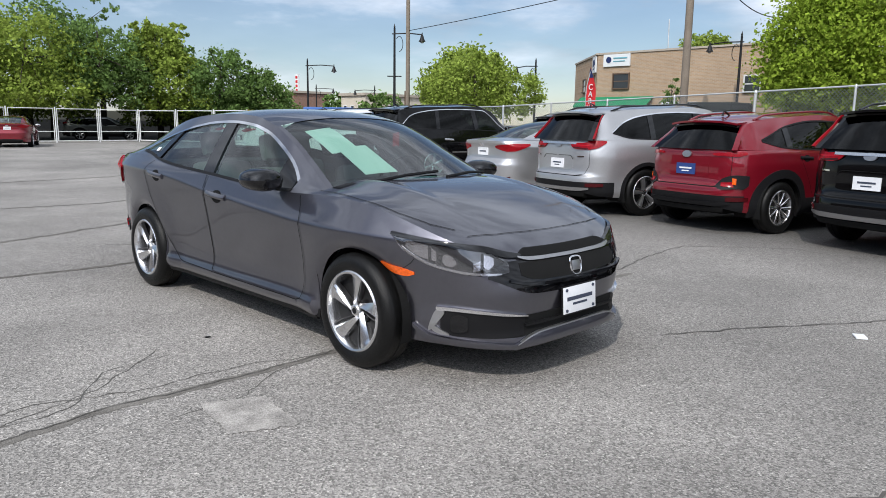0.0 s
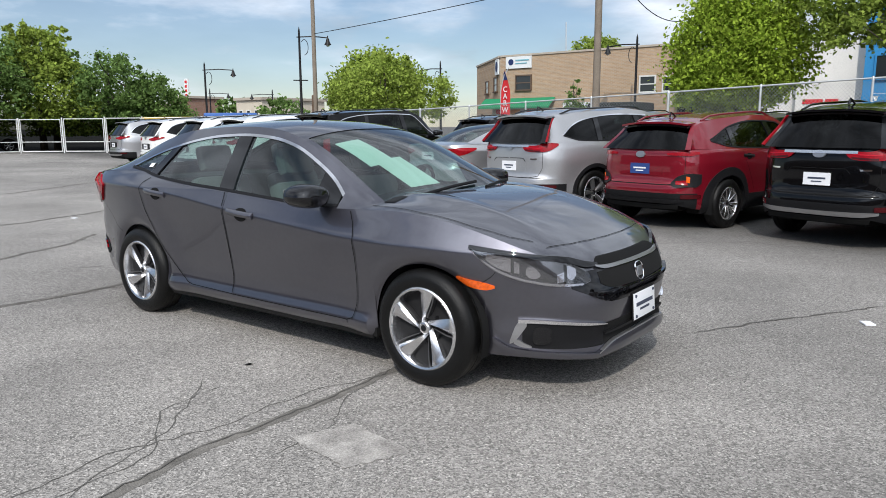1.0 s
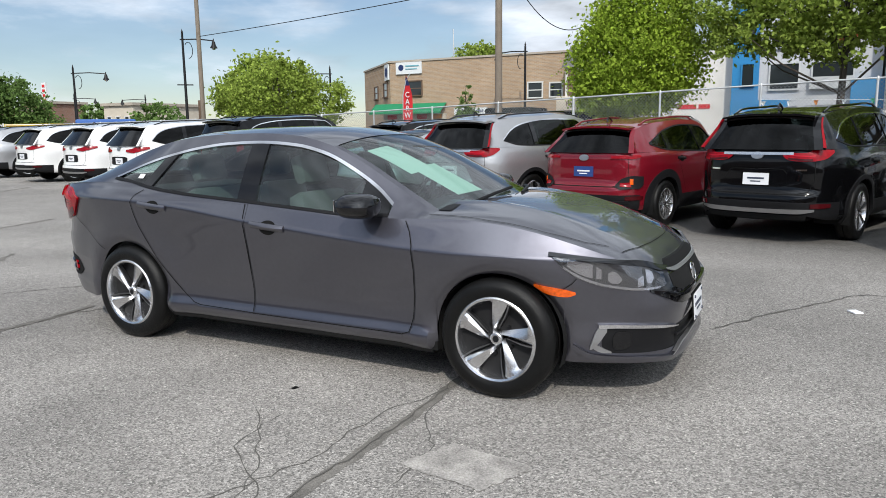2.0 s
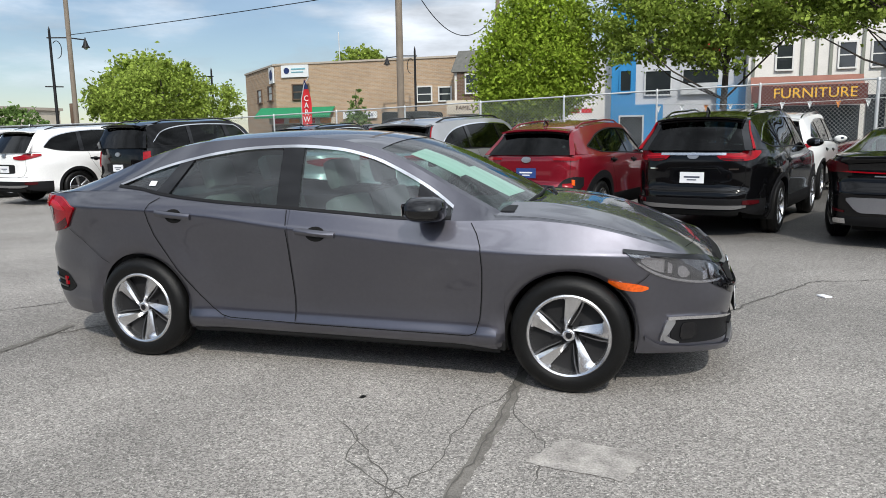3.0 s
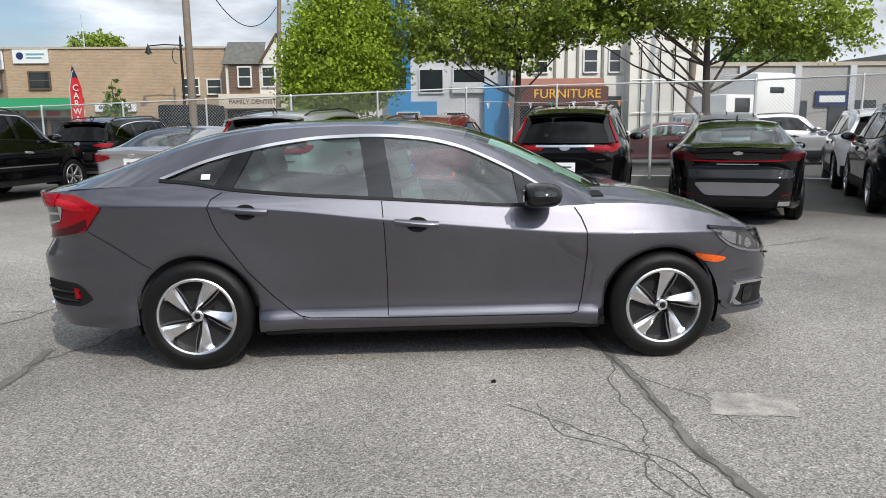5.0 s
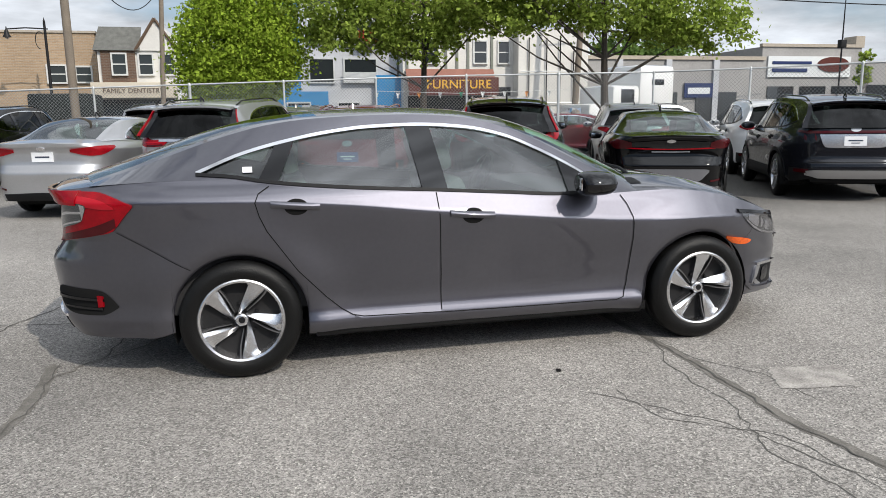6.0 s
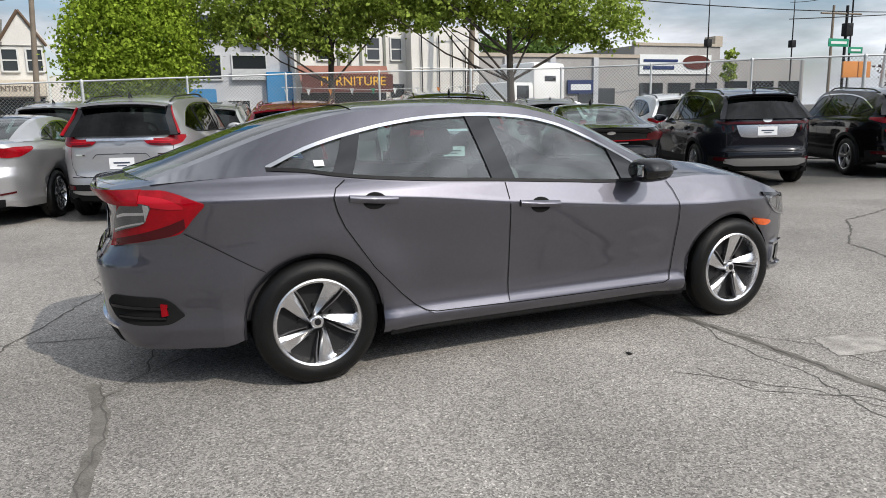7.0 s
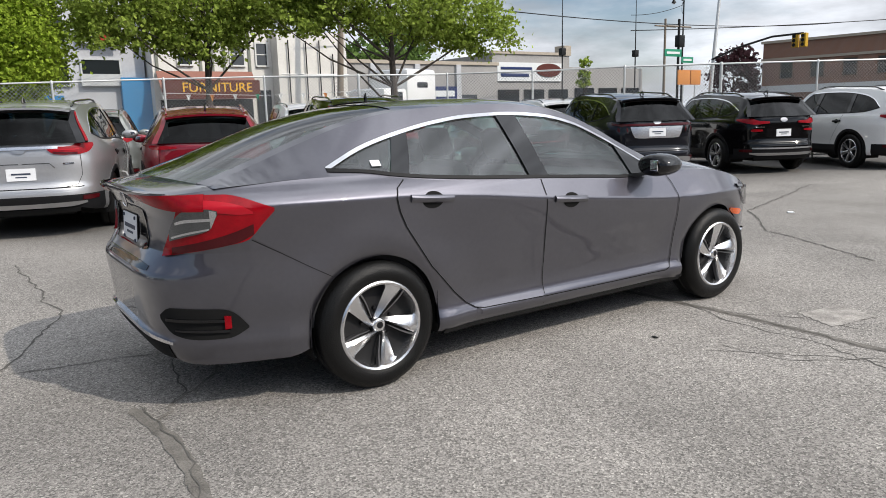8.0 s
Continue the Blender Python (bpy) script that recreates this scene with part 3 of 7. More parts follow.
    part("cabin_liner", join(grid([k["cowl"] - 0.1, k["deck"] + (0.1 if k.get("sedan") else 0.45)], [0, 1, 2, 3], lambda x, i: (x, (-1, -1, 1, 1)[i] * (hw - 0.12), (zf - 0.04, 0.35, 0.35, zf - 0.04)[i])),
                             box(k["cowl"] - 0.5, k["cowl"] - 0.05, -hw + 0.14, hw - 0.14, 0.6, k["top"](k["cowl"]) + 0.0, 0.04),
                             box(k["deck"] + (-0.05 if k.get("sedan") else 0.22), k["deck"] + 0.46, -hw + 0.26, hw - 0.26, 0.5, k["top"](k["deck"]) - 0.06, 0.03)), M["cabin"], top)
    for sx, sy in k["seats"]:
        hold = new("seat")
        hold.parent = top
        hold.matrix_basis = pose(sx, sy, 0)
        zs = zf - 0.45
        part("seat_cushion", box(-0.05, 0.48, -0.24, 0.24, zs - 0.15, zs, 0.05), M["seat"], hold)
        part("seat_back", moved(box(-0.07, 0.07, -0.24, 0.24, 0, 0.60, 0.06), pose(-0.06, 0, zs - 0.06, 0, -16, 0)), M["seat"], hold)
        part("headrest", moved(box(-0.05, 0.05, -0.14, 0.14, 0.645, 0.84, 0.045), pose(-0.06, 0, zs - 0.06, 0, -16, 0)), M["seat"], hold)
    ring = [(0.19 * math.cos(a), 0.19 * math.sin(a), 0) for a in steps(0, math.tau, 24)]
    part("steering_wheel", moved(join(tube(ring, 0.014, 6, False), box(-0.18, 0.18, -0.03, 0.03, -0.015, 0.015, 0.01)), pose(k["cowl"] - 0.62, 0.37, zf - 0.02, 0, -65, 0)), M["plastic"], top)
    # wheels
    R, rim = k["tyre"]
    for i, (xc, r) in enumerate(k["arches"]):
        for side in (-1, 1):
            wheel(top, (xc, side * (hw - k["wheel_in"] - 0.105), R), R, rim, 0.215, side, k["style"], k["turn"][i])
    # mirrors
    mx, mz = k["mirror"]
    for side in (-1, 1):
        hold = new("door_mirror")
        hold.parent = top
        hold.matrix_basis = pose(mx, side * (hw - 0.06), mz)
        shape = grid(steps(0, math.pi, 10), steps(0, math.tau, 18), lambda a, b: (0.005 + 0.130 * math.copysign(abs(math.cos(a)) ** 0.7, math.cos(a)) * (0.60 if math.cos(a) < 0 else 1.0), side * (0.12 + 0.122 * math.sin(a) ** 0.55 * math.cos(b)), (0.072 if math.sin(b) < 0 else 0.066) * math.sin(a) ** 0.40 * math.sin(b) + 0.045))
        part("mirror_shell", shape, M[k.get("mirror_mat", paint)], hold)
        part("mirror_glass", moved(box(-0.004, 0.004, -0.074, 0.074, 0.012, 0.078, 0.003), pose(-0.066, side * 0.12, 0, 0, 0, 14 * side)), M["chrome"], hold)
        part("mirror_arm", tube([(0.06, side * 0.02, 0.0), (0.06, side * 0.07, 0.03)], 0.028, 8), M["plastic"], hold)
    # seams
    for nm, pts in k.get("seams", {}).items():
        both("panel_gap", seam(sh, [(sh.s_x(x), z) for x, z in pts], 0.003 if nm in ("tail", "nose") else 0.005), M["gap"])
    # handles
    for hx, hz, tilt in k["handles"]:
        zz = lambda x: hz + tilt * (x - hx)
        both("door_handle", join(sh.slab(lambda x, v, o: sh.spot(sh.s_x(x), zz(x) - 0.016 + 0.038 * v, o * (0.30 + 0.70 * math.sin(math.pi * (0.12 + 0.76 * v))) * (0.35 + 0.65 * math.sin(math.pi * min(max((x - hx + 0.125) / 0.25, 0.02), 0.98)) ** 0.4)), hx + 0.125, hx - 0.125, 0.028, 0.024, 14, 6)), M[k.get("handle_mat", paint)])
        both("handle_recess", sh.slab(lambda a, v, o: sh.spot(sh.s_x(hx + 0.004 + 0.062 * v * math.cos(a)), zz(hx) - 0.004 + 0.043 * v * math.sin(a), o), 0, math.tau, 0.0055, 0.004, 24, 2), M["gap"])
    # lamps, badges and plates given as patches
    for nm, mat, ctrl, out in k["patches"](sh):
        part(nm, sh.patch(ctrl, out, 0.02, 24, 5), M[mat], top)
    for nm, mat, ctrl, out in k["pairs"](sh):
        both(nm, sh.patch(ctrl, out, 0.02, 20, 5), M[mat])
    if "pillar_lamp" in k:
        pa, pb, pq = k["pillar_lamp"]
        both("tail_lamp", sh.slab(lambda x, v, o: sh.across(x, -((1.005 - (1.005 - pq) * (1 - 0.40 * (x - pa) / (pb - pa))) + (1.005 - pq) * (1 - 0.40 * (x - pa) / (pb - pa)) * v), 0) + Vector((-o, -o * 0.5, o * 0.3)), pa, pb, 0.02, 0.04, 10, 3), M["redlens"])
    if k.get("spoiler"):
        part("spoiler_underside", sh.slab(lambda q, v, o: sh.across(r0 + 0.02, q, -0.022 + o) + Vector((-(k["spoiler"] - 0.03) * v, 0, -0.03 * v)), -0.90, 0.90, 0.0, 0.02, 16, 2), M["gloss"], top)
        gate = [(sh.s_rear(-0.66), k["top"](-k["xr"]) - 0.02), (sh.s_rear(-0.655), zr + 0.14), (sh.s_rear(-0.60), zr + 0.03), (sh.s_rear(-0.45), zr + 0.004), (T, zr + 0.002)]
        both("panel_gap", seam(sh, gate, 0.006), M["gap"])
        part("roof_spoiler", sh.slab(lambda q, v, o: sh.across(r0 + 0.02, q, 0.006 + o) + Vector((-(k["spoiler"]) * v, 0, -0.02 * v)), -0.93, 0.93, 0.0, 0.025, 16, 3), M["gloss" if paint == "black" else paint], top)
    if k.get("roof_bars"):
        both("roof_bar", tube([sh.across(x, -0.90, 0.035 if 0 < i < 9 else 0.0) for i, x in enumerate(steps(w0 - 0.1, r0 + 0.15, 9))], 0.014, 8), M[k["roof_bars"]])
    if k.get("fin"):
        fx = r0 + 0.28
        part("roof_aerial", moved(tube([(0.08, 0, 0), (0.0, 0, 0.045), (-0.05, 0, 0.07), (-0.07, 0, 0.0)], [0.01, 0.014, 0.008, 0.016], 8), Matrix.Translation(sh.across(fx, 0))), M["gloss"], top)
    return top, sh


FIVE = {"n": 5, "swirl": True, "mat": "alloy"}
TEN = {"n": 10, "root": 0.020, "tip": 0.018, "skew": 0.5, "cant": 0.1, "mat": "alloy"}
DARK5 = {"n": 5, "root": 0.04, "tip": 0.035, "skew": 0.6, "cant": 0.3, "mat": "satin", "blade": True}
WIDE = {"n": 6, "root": 0.040, "tip": 0.040, "skew": 0.5, "cant": 0.1, "mat": "alloy"}


def compact_sedan():
    """A four-door compact sedan, 4.65 m long on a 2.70 m wheelbase."""
    k = {"sedan": True, "xf": 2.225, "xr": 2.345, "half": 0.900, "corner": (3.9, 5.0), "hub": 0.318, "flare": 0.024, "brow": 0.06}
    k["arches"] = [(1.352, 0.346), (-1.345, 0.348)]
    k["low"] = curve_of((-2.42, 0.27), (-2.2, 0.235), (-1.8, 0.235), (-1.7, 0.26), (-0.98, 0.215), (0.9, 0.205), (1.0, 0.205), (1.7, 0.215), (2.0, 0.205), (2.3, 0.195))
    k["top"] = curve_of((-2.5, 0.995), (-2.3, 1.01), (-2.0, 1.04), (-1.6, 1.055), (-1.36, 1.052), (-1.2, 1.03), (-0.83, 0.990), (-0.28, 0.958), (0.1, 0.932), (0.48, 0.908), (0.8, 0.915), (1.1, 0.922), (1.35, 0.905), (1.55, 0.870), (1.75, 0.815), (1.9, 0.765), (2.05, 0.715), (2.2, 0.68), (2.3, 0.665))
    k["side"] = curve_of((0.15, 0.10), (0.21, 0.072), (0.245, 0.044), (0.278, 0.036), (0.300, 0.043), (0.34, 0.058), (0.40, 0.062), (0.50, 0.051), (0.62, 0.032), (0.72, 0.016), (0.80, 0.004), (0.836, 0.0), (0.841, 0.0012), (0.86, 0.0100), (0.90, 0.028), (0.96, 0.055), (1.0, 0.075), (1.06, 0.098))
    k["tuck"] = curve_of((0.15, 0.0), (0.21, 0.014), (0.245, 0.028), (0.278, 0.030), (0.30, 0.020), (0.34, 0.0), (1.2, 0.0))
    k["nose"] = curve_of((0.15, 0.16), (0.19, 0.05), (0.23, 0.03), (0.30, 0.045), (0.40, 0.03), (0.48, 0.02), (0.54, 0.03), (0.60, 0.055), (0.66, 0.095), (0.72, 0.16), (0.80, 0.28), (0.92, 0.45))
    k["tail"] = curve_of((0.2, 0.12), (0.27, 0.06), (0.355, 0.025), (0.40, 0.022), (0.52, 0.012), (0.635, 0.0), (0.65, 0.003), (0.69, 0.03), (0.73, 0.055), (0.76, 0.075), (0.90, 0.085), (0.97, 0.06), (1.01, 0.035), (1.06, 0.03))
    k["door_line"] = curve_of((0.28, -0.70), (0.30, -0.74), (0.312, -0.77), (0.345, -0.825), (0.417, -0.899), (0.574, -1.044), (0.70, -1.130), (0.817, -1.203), (0.93, -1.240), (0.985, -1.222), (1.04, -1.165))
    k["door_low"], k["rows"], k["well_in"] = 0.288, 50, 0.085
    k["crease"] = curve_of((-2.4, 0.965), (-1.8, 0.955), (-1.25, 0.945), (-0.83, 0.917), (-0.27, 0.856), (0.085, 0.823), (0.56, 0.781), (0.87, 0.760), (1.3, 0.755), (2.3, 0.74))
    k["rise_of"], k["ridge"], k["hood_pow"], k["seal"] = curve_of((0.40, 0), (0.50, 0.05), (0.74, 1.0), (0.95, 1.0), (1.06, 0.0)), 0.012, 3.4, "plastic"
    k["bumper"], k["door"], k["quarter"], k["rear_split"] = 1.70, (0.87, -0.265, -0.75), -1.80, 0.755
    k["cowl"], k["deck"] = 0.93, -1.86
    k["hood_crown"] = curve_of((0.8, 0.085), (1.1, 0.075), (1.6, 0.065), (2.0, 0.045), (2.3, 0.0))
    k["trunk_crown"] = curve_of((-2.5, 0.015), (-2.2, 0.035), (-1.8, 0.04))
    k["edge"] = (-2.06, 0.98)
    k["edge_z"] = curve_of((-2.06, 1.045), (-1.87, 1.105), (-1.62, 1.195), (-1.38, 1.275), (-1.13, 1.335), (-0.9, 1.362), (-0.4, 1.378), (-0.08, 1.360), (0.145, 1.312), (0.378, 1.222), (0.611, 1.104), (0.80, 1.012), (0.98, 0.928))
    k["edge_y"] = curve_of((-2.06, 0.60), (-1.6, 0.565), (-1.1, 0.555), (-0.4, 0.565), (0.15, 0.590), (0.5, 0.63), (0.98, 0.735))
    k["bow"] = curve_of((-2.06, -0.12), (-1.4, -0.08), (-0.9, 0.0), (0.0, 0.02), (0.3, 0.10), (0.98, 0.20))
    k["crown"] = curve_of((-2.06, 0.03), (-1.2, 0.045), (-0.4, 0.045), (-0.1, 0.05), (0.2, 0.066), (0.5, 0.074), (0.98, 0.045))
    k["a_band"] = 0.955
    k["dlo"] = (-1.535, 0.70)
    k["glass_top"] = curve_of((-1.535, 1.092), (-1.304, 1.184), (-1.072, 1.246), (-0.844, 1.290), (-0.617, 1.316), (-0.349, 1.325), (-0.066, 1.308), (0.155, 1.262), (0.375, 1.172), (0.598, 1.052), (0.70, 0.985))
    k["glass_low"] = curve_of((-1.535, 1.082), (-1.36, 1.068), (-1.2, 1.042), (-0.83, 1.005), (-0.28, 0.970), (0.1, 0.944), (0.48, 0.922), (0.70, 0.925))
    k["side_glass"], k["rear_glass"], k["trim"], k["trim_w"] = "glass", "glass", "chrome", 0.017
    k["pillars"] = [(-0.215, -0.355, -0.06), (-1.125, -1.225, 0.10), (0.70, 0.50, -0.02)]
    k["screen"], k["backlight"] = 0.20, -1.02
    k["seats"] = [(0.10, 0.36), (0.10, -0.36), (-0.80, 0.36), (-0.80, -0.36)]
    k["tyre"], k["style"], k["turn"], k["wheel_in"] = (0.318, 0.222), FIVE, (-19, 0), 0.018
    k["mirror"], k["mirror_mat"] = (0.575, 0.945), "gloss"
    k["handles"] = [(-0.09, 0.832, -0.07), (-1.04, 0.917, -0.08)]
    k["seams"] = {
        "front": [(0.82, 0.905), (0.855, 0.85), (0.880, 0.78), (0.888, 0.65), (0.880, 0.50), (0.868, 0.38), (0.845, 0.30), (0.80, 0.283), (0.3, 0.284), (-0.262, 0.286)],
        "middle": [(-0.285, 0.96), (-0.272, 0.8), (-0.262, 0.5), (-0.262, 0.30)],
        "rear": [(-1.17, 1.02), (-1.225, 0.985), (-1.243, 0.94), (-1.225, 0.87), (-1.19, 0.79), (-1.044, 0.574), (-0.899, 0.417), (-0.82, 0.345), (-0.76, 0.308), (-0.70, 0.295), (-0.262, 0.288)],
        "nose": [(1.62, 0.56), (1.70, 0.605), (1.735, 0.63), (1.755, 0.655)],
        "tail": [(-1.585, 0.598), (-1.70, 0.664), (-1.83, 0.742), (-1.94, 0.806)],
    }

    def patches(sh):
        f, r = sh.s_front, sh.s_rear

        def both_ways(rows):
            """Controls (y, low, high) given for one side, laid across the nose."""
            return [(f(y), a, b) for y, a, b in rows] + [(f(-y), a, b) for y, a, b in rows if y]

        def across_tail(rows):
            return [(r(y), a, b) for y, a, b in rows] + [(r(-y), a, b) for y, a, b in rows if y]
        return [
            ("grille_surround", "gloss", both_ways([(0.60, 0.574, 0.600), (0.52, 0.540, 0.650), (0.44, 0.507, 0.652), (0.38, 0.490, 0.650), (0.25, 0.484, 0.648), (0.0, 0.480, 0.648)]), 0.006),
            ("grille_mesh", "well", both_ways([(0.43, 0.585, 0.640), (0.36, 0.560, 0.642), (0.20, 0.550, 0.640), (0.0, 0.545, 0.638)]), 0.008),
            ("grille_ridge", "gloss", both_ways([(0.50, 0.556, 0.566), (0.38, 0.532, 0.546), (0.20, 0.526, 0.542), (0.0, 0.522, 0.538)]), 0.024),
            ("grille_bar", "satin", both_ways([(0.43, 0.668, 0.676), (0.36, 0.652, 0.668), (0.20, 0.648, 0.663), (0.0, 0.646, 0.661)]), 0.018),
            ("hood_slot", "gap", both_ways([(0.405, 0.678, 0.684), (0.34, 0.668, 0.704), (0.20, 0.664, 0.702), (0.0, 0.662, 0.700)]), 0.014),
            ("lower_intake", "well", both_ways([(0.60, 0.262, 0.372), (0.40, 0.262, 0.374), (0.30, 0.285, 0.376), (0.0, 0.285, 0.376)]), 0.004),
            ("intake_blade", "plastic", both_ways([(0.40, 0.318, 0.330), (0.20, 0.322, 0.336), (0.0, 0.323, 0.338)]), 0.020),
            ("front_lip", "steel", both_ways([(0.46, 0.195, 0.228), (0.39, 0.21, 0.258), (0.30, 0.215, 0.276), (0.0, 0.215, 0.280)]), 0.022),
            ("front_lip_edge", "satin", both_ways([(0.45, 0.226, 0.231), (0.385, 0.256, 0.264), (0.30, 0.274, 0.282), (0.0, 0.279, 0.287)]), 0.024),
            ("rear_plate_recess", "gloss", across_tail([(0.34, 0.75, 0.80), (0.28, 0.742, 0.925), (0.0, 0.740, 0.93)]), 0.004),
            ("trunk_lip", "steel", across_tail([(0.62, 1.000, 1.020), (0.30, 1.004, 1.022), (0.0, 1.004, 1.022)]), 0.020),
            ("rear_bumper_step", "gloss", across_tail([(0.46, 0.672, 0.690), (0.30, 0.668, 0.700), (0.0, 0.668, 0.700)]), 0.004),
            ("rear_diffuser", "well", across_tail([(0.56, 0.26, 0.352), (0.0, 0.25, 0.362)]), 0.004),
            ("rear_chrome_strip", "chrome", across_tail([(0.60, 0.338, 0.352), (0.52, 0.348, 0.366), (0.0, 0.356, 0.376)]), 0.014),
        ]

    def pairs(sh):
        f, r, x = sh.s_front, sh.s_rear, sh.s_x
        return [
            ("headlamp_housing", "lampgrey", [(f(-0.49), 0.600, 0.655), (f(-0.56), 0.588, 0.682), (f(-0.62), 0.584, 0.708), (x(1.90), 0.608, 0.735), (x(1.76), 0.656, 0.752), (x(1.69), 0.705, 0.762), (x(1.635), 0.760, 0.770)], 0.003),
            ("headlamp_brow", "gloss", [(f(-0.40), 0.668, 0.684), (f(-0.50), 0.672, 0.700), (f(-0.62), 0.704, 0.732), (x(1.90), 0.730, 0.753), (x(1.76), 0.750, 0.770), (x(1.62), 0.770, 0.786)], 0.016),
            ("headlamp_bezel", "gap", [(f(-0.50), 0.612, 0.640), (f(-0.55), 0.600, 0.672), (f(-0.59), 0.596, 0.690)], 0.005),
            ("low_beam", "reflector", [(f(-0.575), 0.640, 0.672), (f(-0.60), 0.618, 0.684), (f(-0.625), 0.640, 0.690)], 0.006),
            ("low_beam", "reflector", [(f(-0.63), 0.612, 0.660), (f(-0.655), 0.606, 0.648)], 0.007),
            ("lamp_divider", "gap", [(f(-0.618), 0.604, 0.692), (f(-0.628), 0.604, 0.694)], 0.009),
            ("high_beam", "reflector", [(x(1.965), 0.640, 0.652), (x(1.945), 0.628, 0.678), (x(1.92), 0.630, 0.690), (x(1.90), 0.648, 0.680)], 0.006),
            ("turn_lamp", "reflector", [(x(1.87), 0.652, 0.700), (x(1.82), 0.660, 0.728), (x(1.76), 0.682, 0.740), (x(1.71), 0.716, 0.748)], 0.006),
            ("lamp_divider", "lampgrey", [(x(1.845), 0.650, 0.722), (x(1.83), 0.652, 0.728)], 0.009),
            ("running_lamp", "reflector", [(f(-0.54), 0.592, 0.599), (f(-0.62), 0.588, 0.600), (x(1.90), 0.612, 0.624), (x(1.77), 0.656, 0.670), (x(1.69), 0.708, 0.718)], 0.008),
            ("headlamp", "lamp", [(f(-0.50), 0.604, 0.650), (f(-0.56), 0.590, 0.680), (f(-0.62), 0.586, 0.706), (x(1.90), 0.610, 0.733), (x(1.76), 0.658, 0.750), (x(1.69), 0.707, 0.760), (x(1.64), 0.758, 0.768)], 0.013),
            ("side_marker", "amber", [(x(1.752), 0.572, 0.584), (x(1.71), 0.560, 0.596), (x(1.61), 0.572, 0.612), (x(1.548), 0.608, 0.620)], 0.008),
            ("fog_recess", "plastic", [(f(-0.40), 0.272, 0.372), (f(-0.58), 0.262, 0.388), (x(2.02), 0.264, 0.396), (x(1.91), 0.274, 0.396), (x(1.885), 0.300, 0.360)], 0.005),
            ("fog_pod", "gloss", [(x(2.02), 0.30, 0.37), (x(1.99), 0.285, 0.380), (x(1.95), 0.285, 0.376), (x(1.935), 0.305, 0.350)], 0.012),
            ("fog_trim", "chrome", [(f(-0.39), 0.371, 0.375), (f(-0.52), 0.382, 0.396), (f(-0.62), 0.392, 0.408), (x(1.93), 0.398, 0.416), (x(1.865), 0.396, 0.416)], 0.016),
            ("fog_trim_leg", "satin", [(x(1.905), 0.380, 0.400), (x(1.88), 0.342, 0.408), (x(1.855), 0.308, 0.385), (x(1.838), 0.292, 0.340), (x(1.825), 0.286, 0.302)], 0.014),
            ("fog_trim_foot", "satin", [(x(1.93), 0.268, 0.276), (x(1.895), 0.270, 0.292), (x(1.865), 0.278, 0.310), (x(1.845), 0.290, 0.315)], 0.015),
            ("bumper_blade", "steel", [(f(-0.455), 0.20, 0.228), (f(-0.60), 0.212, 0.242), (x(1.95), 0.222, 0.252), (x(1.83), 0.240, 0.268), (x(1.742), 0.296, 0.318)], 0.022),
            ("tail_lamp", "redlens", [(x(-1.840), 0.932, 0.946), (x(-1.90), 0.868, 0.970), (x(-1.95), 0.812, 0.990), (x(-2.04), 0.790, 1.012), (x(-2.13), 0.774, 1.014), (r(-0.70), 0.764, 1.000), (r(-0.645), 0.754, 0.90), (r(-0.60), 0.748, 0.836), (r(-0.555), 0.742, 0.765)], 0.014),
            ("tail_lamp_bar", "redlens", [(x(-2.12), 0.945, 1.018), (r(-0.69), 0.945, 1.016), (r(-0.56), 0.960, 1.014), (r(-0.44), 0.980, 1.010), (r(-0.32), 0.998, 1.006)], 0.024),
            ("tail_lamp_stripe", "redbright", [(x(-1.93), 0.925, 0.935), (x(-1.98), 0.925, 0.965), (x(-2.06), 0.935, 0.985), (x(-2.14), 0.945, 0.995)], 0.0165),
            ("reverse_lamp", "lampgrey", [(r(-0.772), 0.930, 0.945), (r(-0.755), 0.865, 0.955), (r(-0.735), 0.848, 0.956), (r(-0.70), 0.836, 0.948), (r(-0.655), 0.822, 0.912), (r(-0.61), 0.810, 0.850)], 0.018),
            ("reverse_lamp_bar", "reflector", [(r(-0.762), 0.902, 0.914), (r(-0.70), 0.896, 0.910), (r(-0.655), 0.884, 0.896)], 0.0195),
            ("reverse_lamp_bar", "reflector", [(r(-0.755), 0.862, 0.870), (r(-0.70), 0.844, 0.853), (r(-0.625), 0.822, 0.830)], 0.0195),
            ("reverse_lamp_bar", "reflector", [(r(-0.770), 0.925, 0.944), (r(-0.758), 0.866, 0.950)], 0.0192),
            ("tail_lamp_lower", "darkred", [(x(-1.93), 0.832, 0.880), (x(-2.0), 0.800, 0.852), (x(-2.10), 0.780, 0.822), (r(-0.70), 0.766, 0.800), (r(-0.62), 0.752, 0.782)], 0.0155),
            ("rear_vent", "well", [(x(-1.978), 0.404, 0.412), (x(-2.03), 0.374, 0.472), (x(-2.06), 0.364, 0.492), (x(-2.16), 0.362, 0.505), (r(-0.60), 0.390, 0.512), (r(-0.54), 0.455, 0.476)], 0.005),
            ("vent_blade", "gloss", [(x(-2.05), 0.440, 0.452), (x(-2.16), 0.444, 0.458), (r(-0.58), 0.452, 0.466)], 0.016),
            ("vent_blade", "gloss", [(x(-2.06), 0.392, 0.404), (x(-2.16), 0.396, 0.408), (r(-0.62), 0.404, 0.412)], 0.014),
            ("rear_reflector", "redlens", [(x(-2.052), 0.412, 0.466), (x(-2.080), 0.408, 0.470)], 0.017),
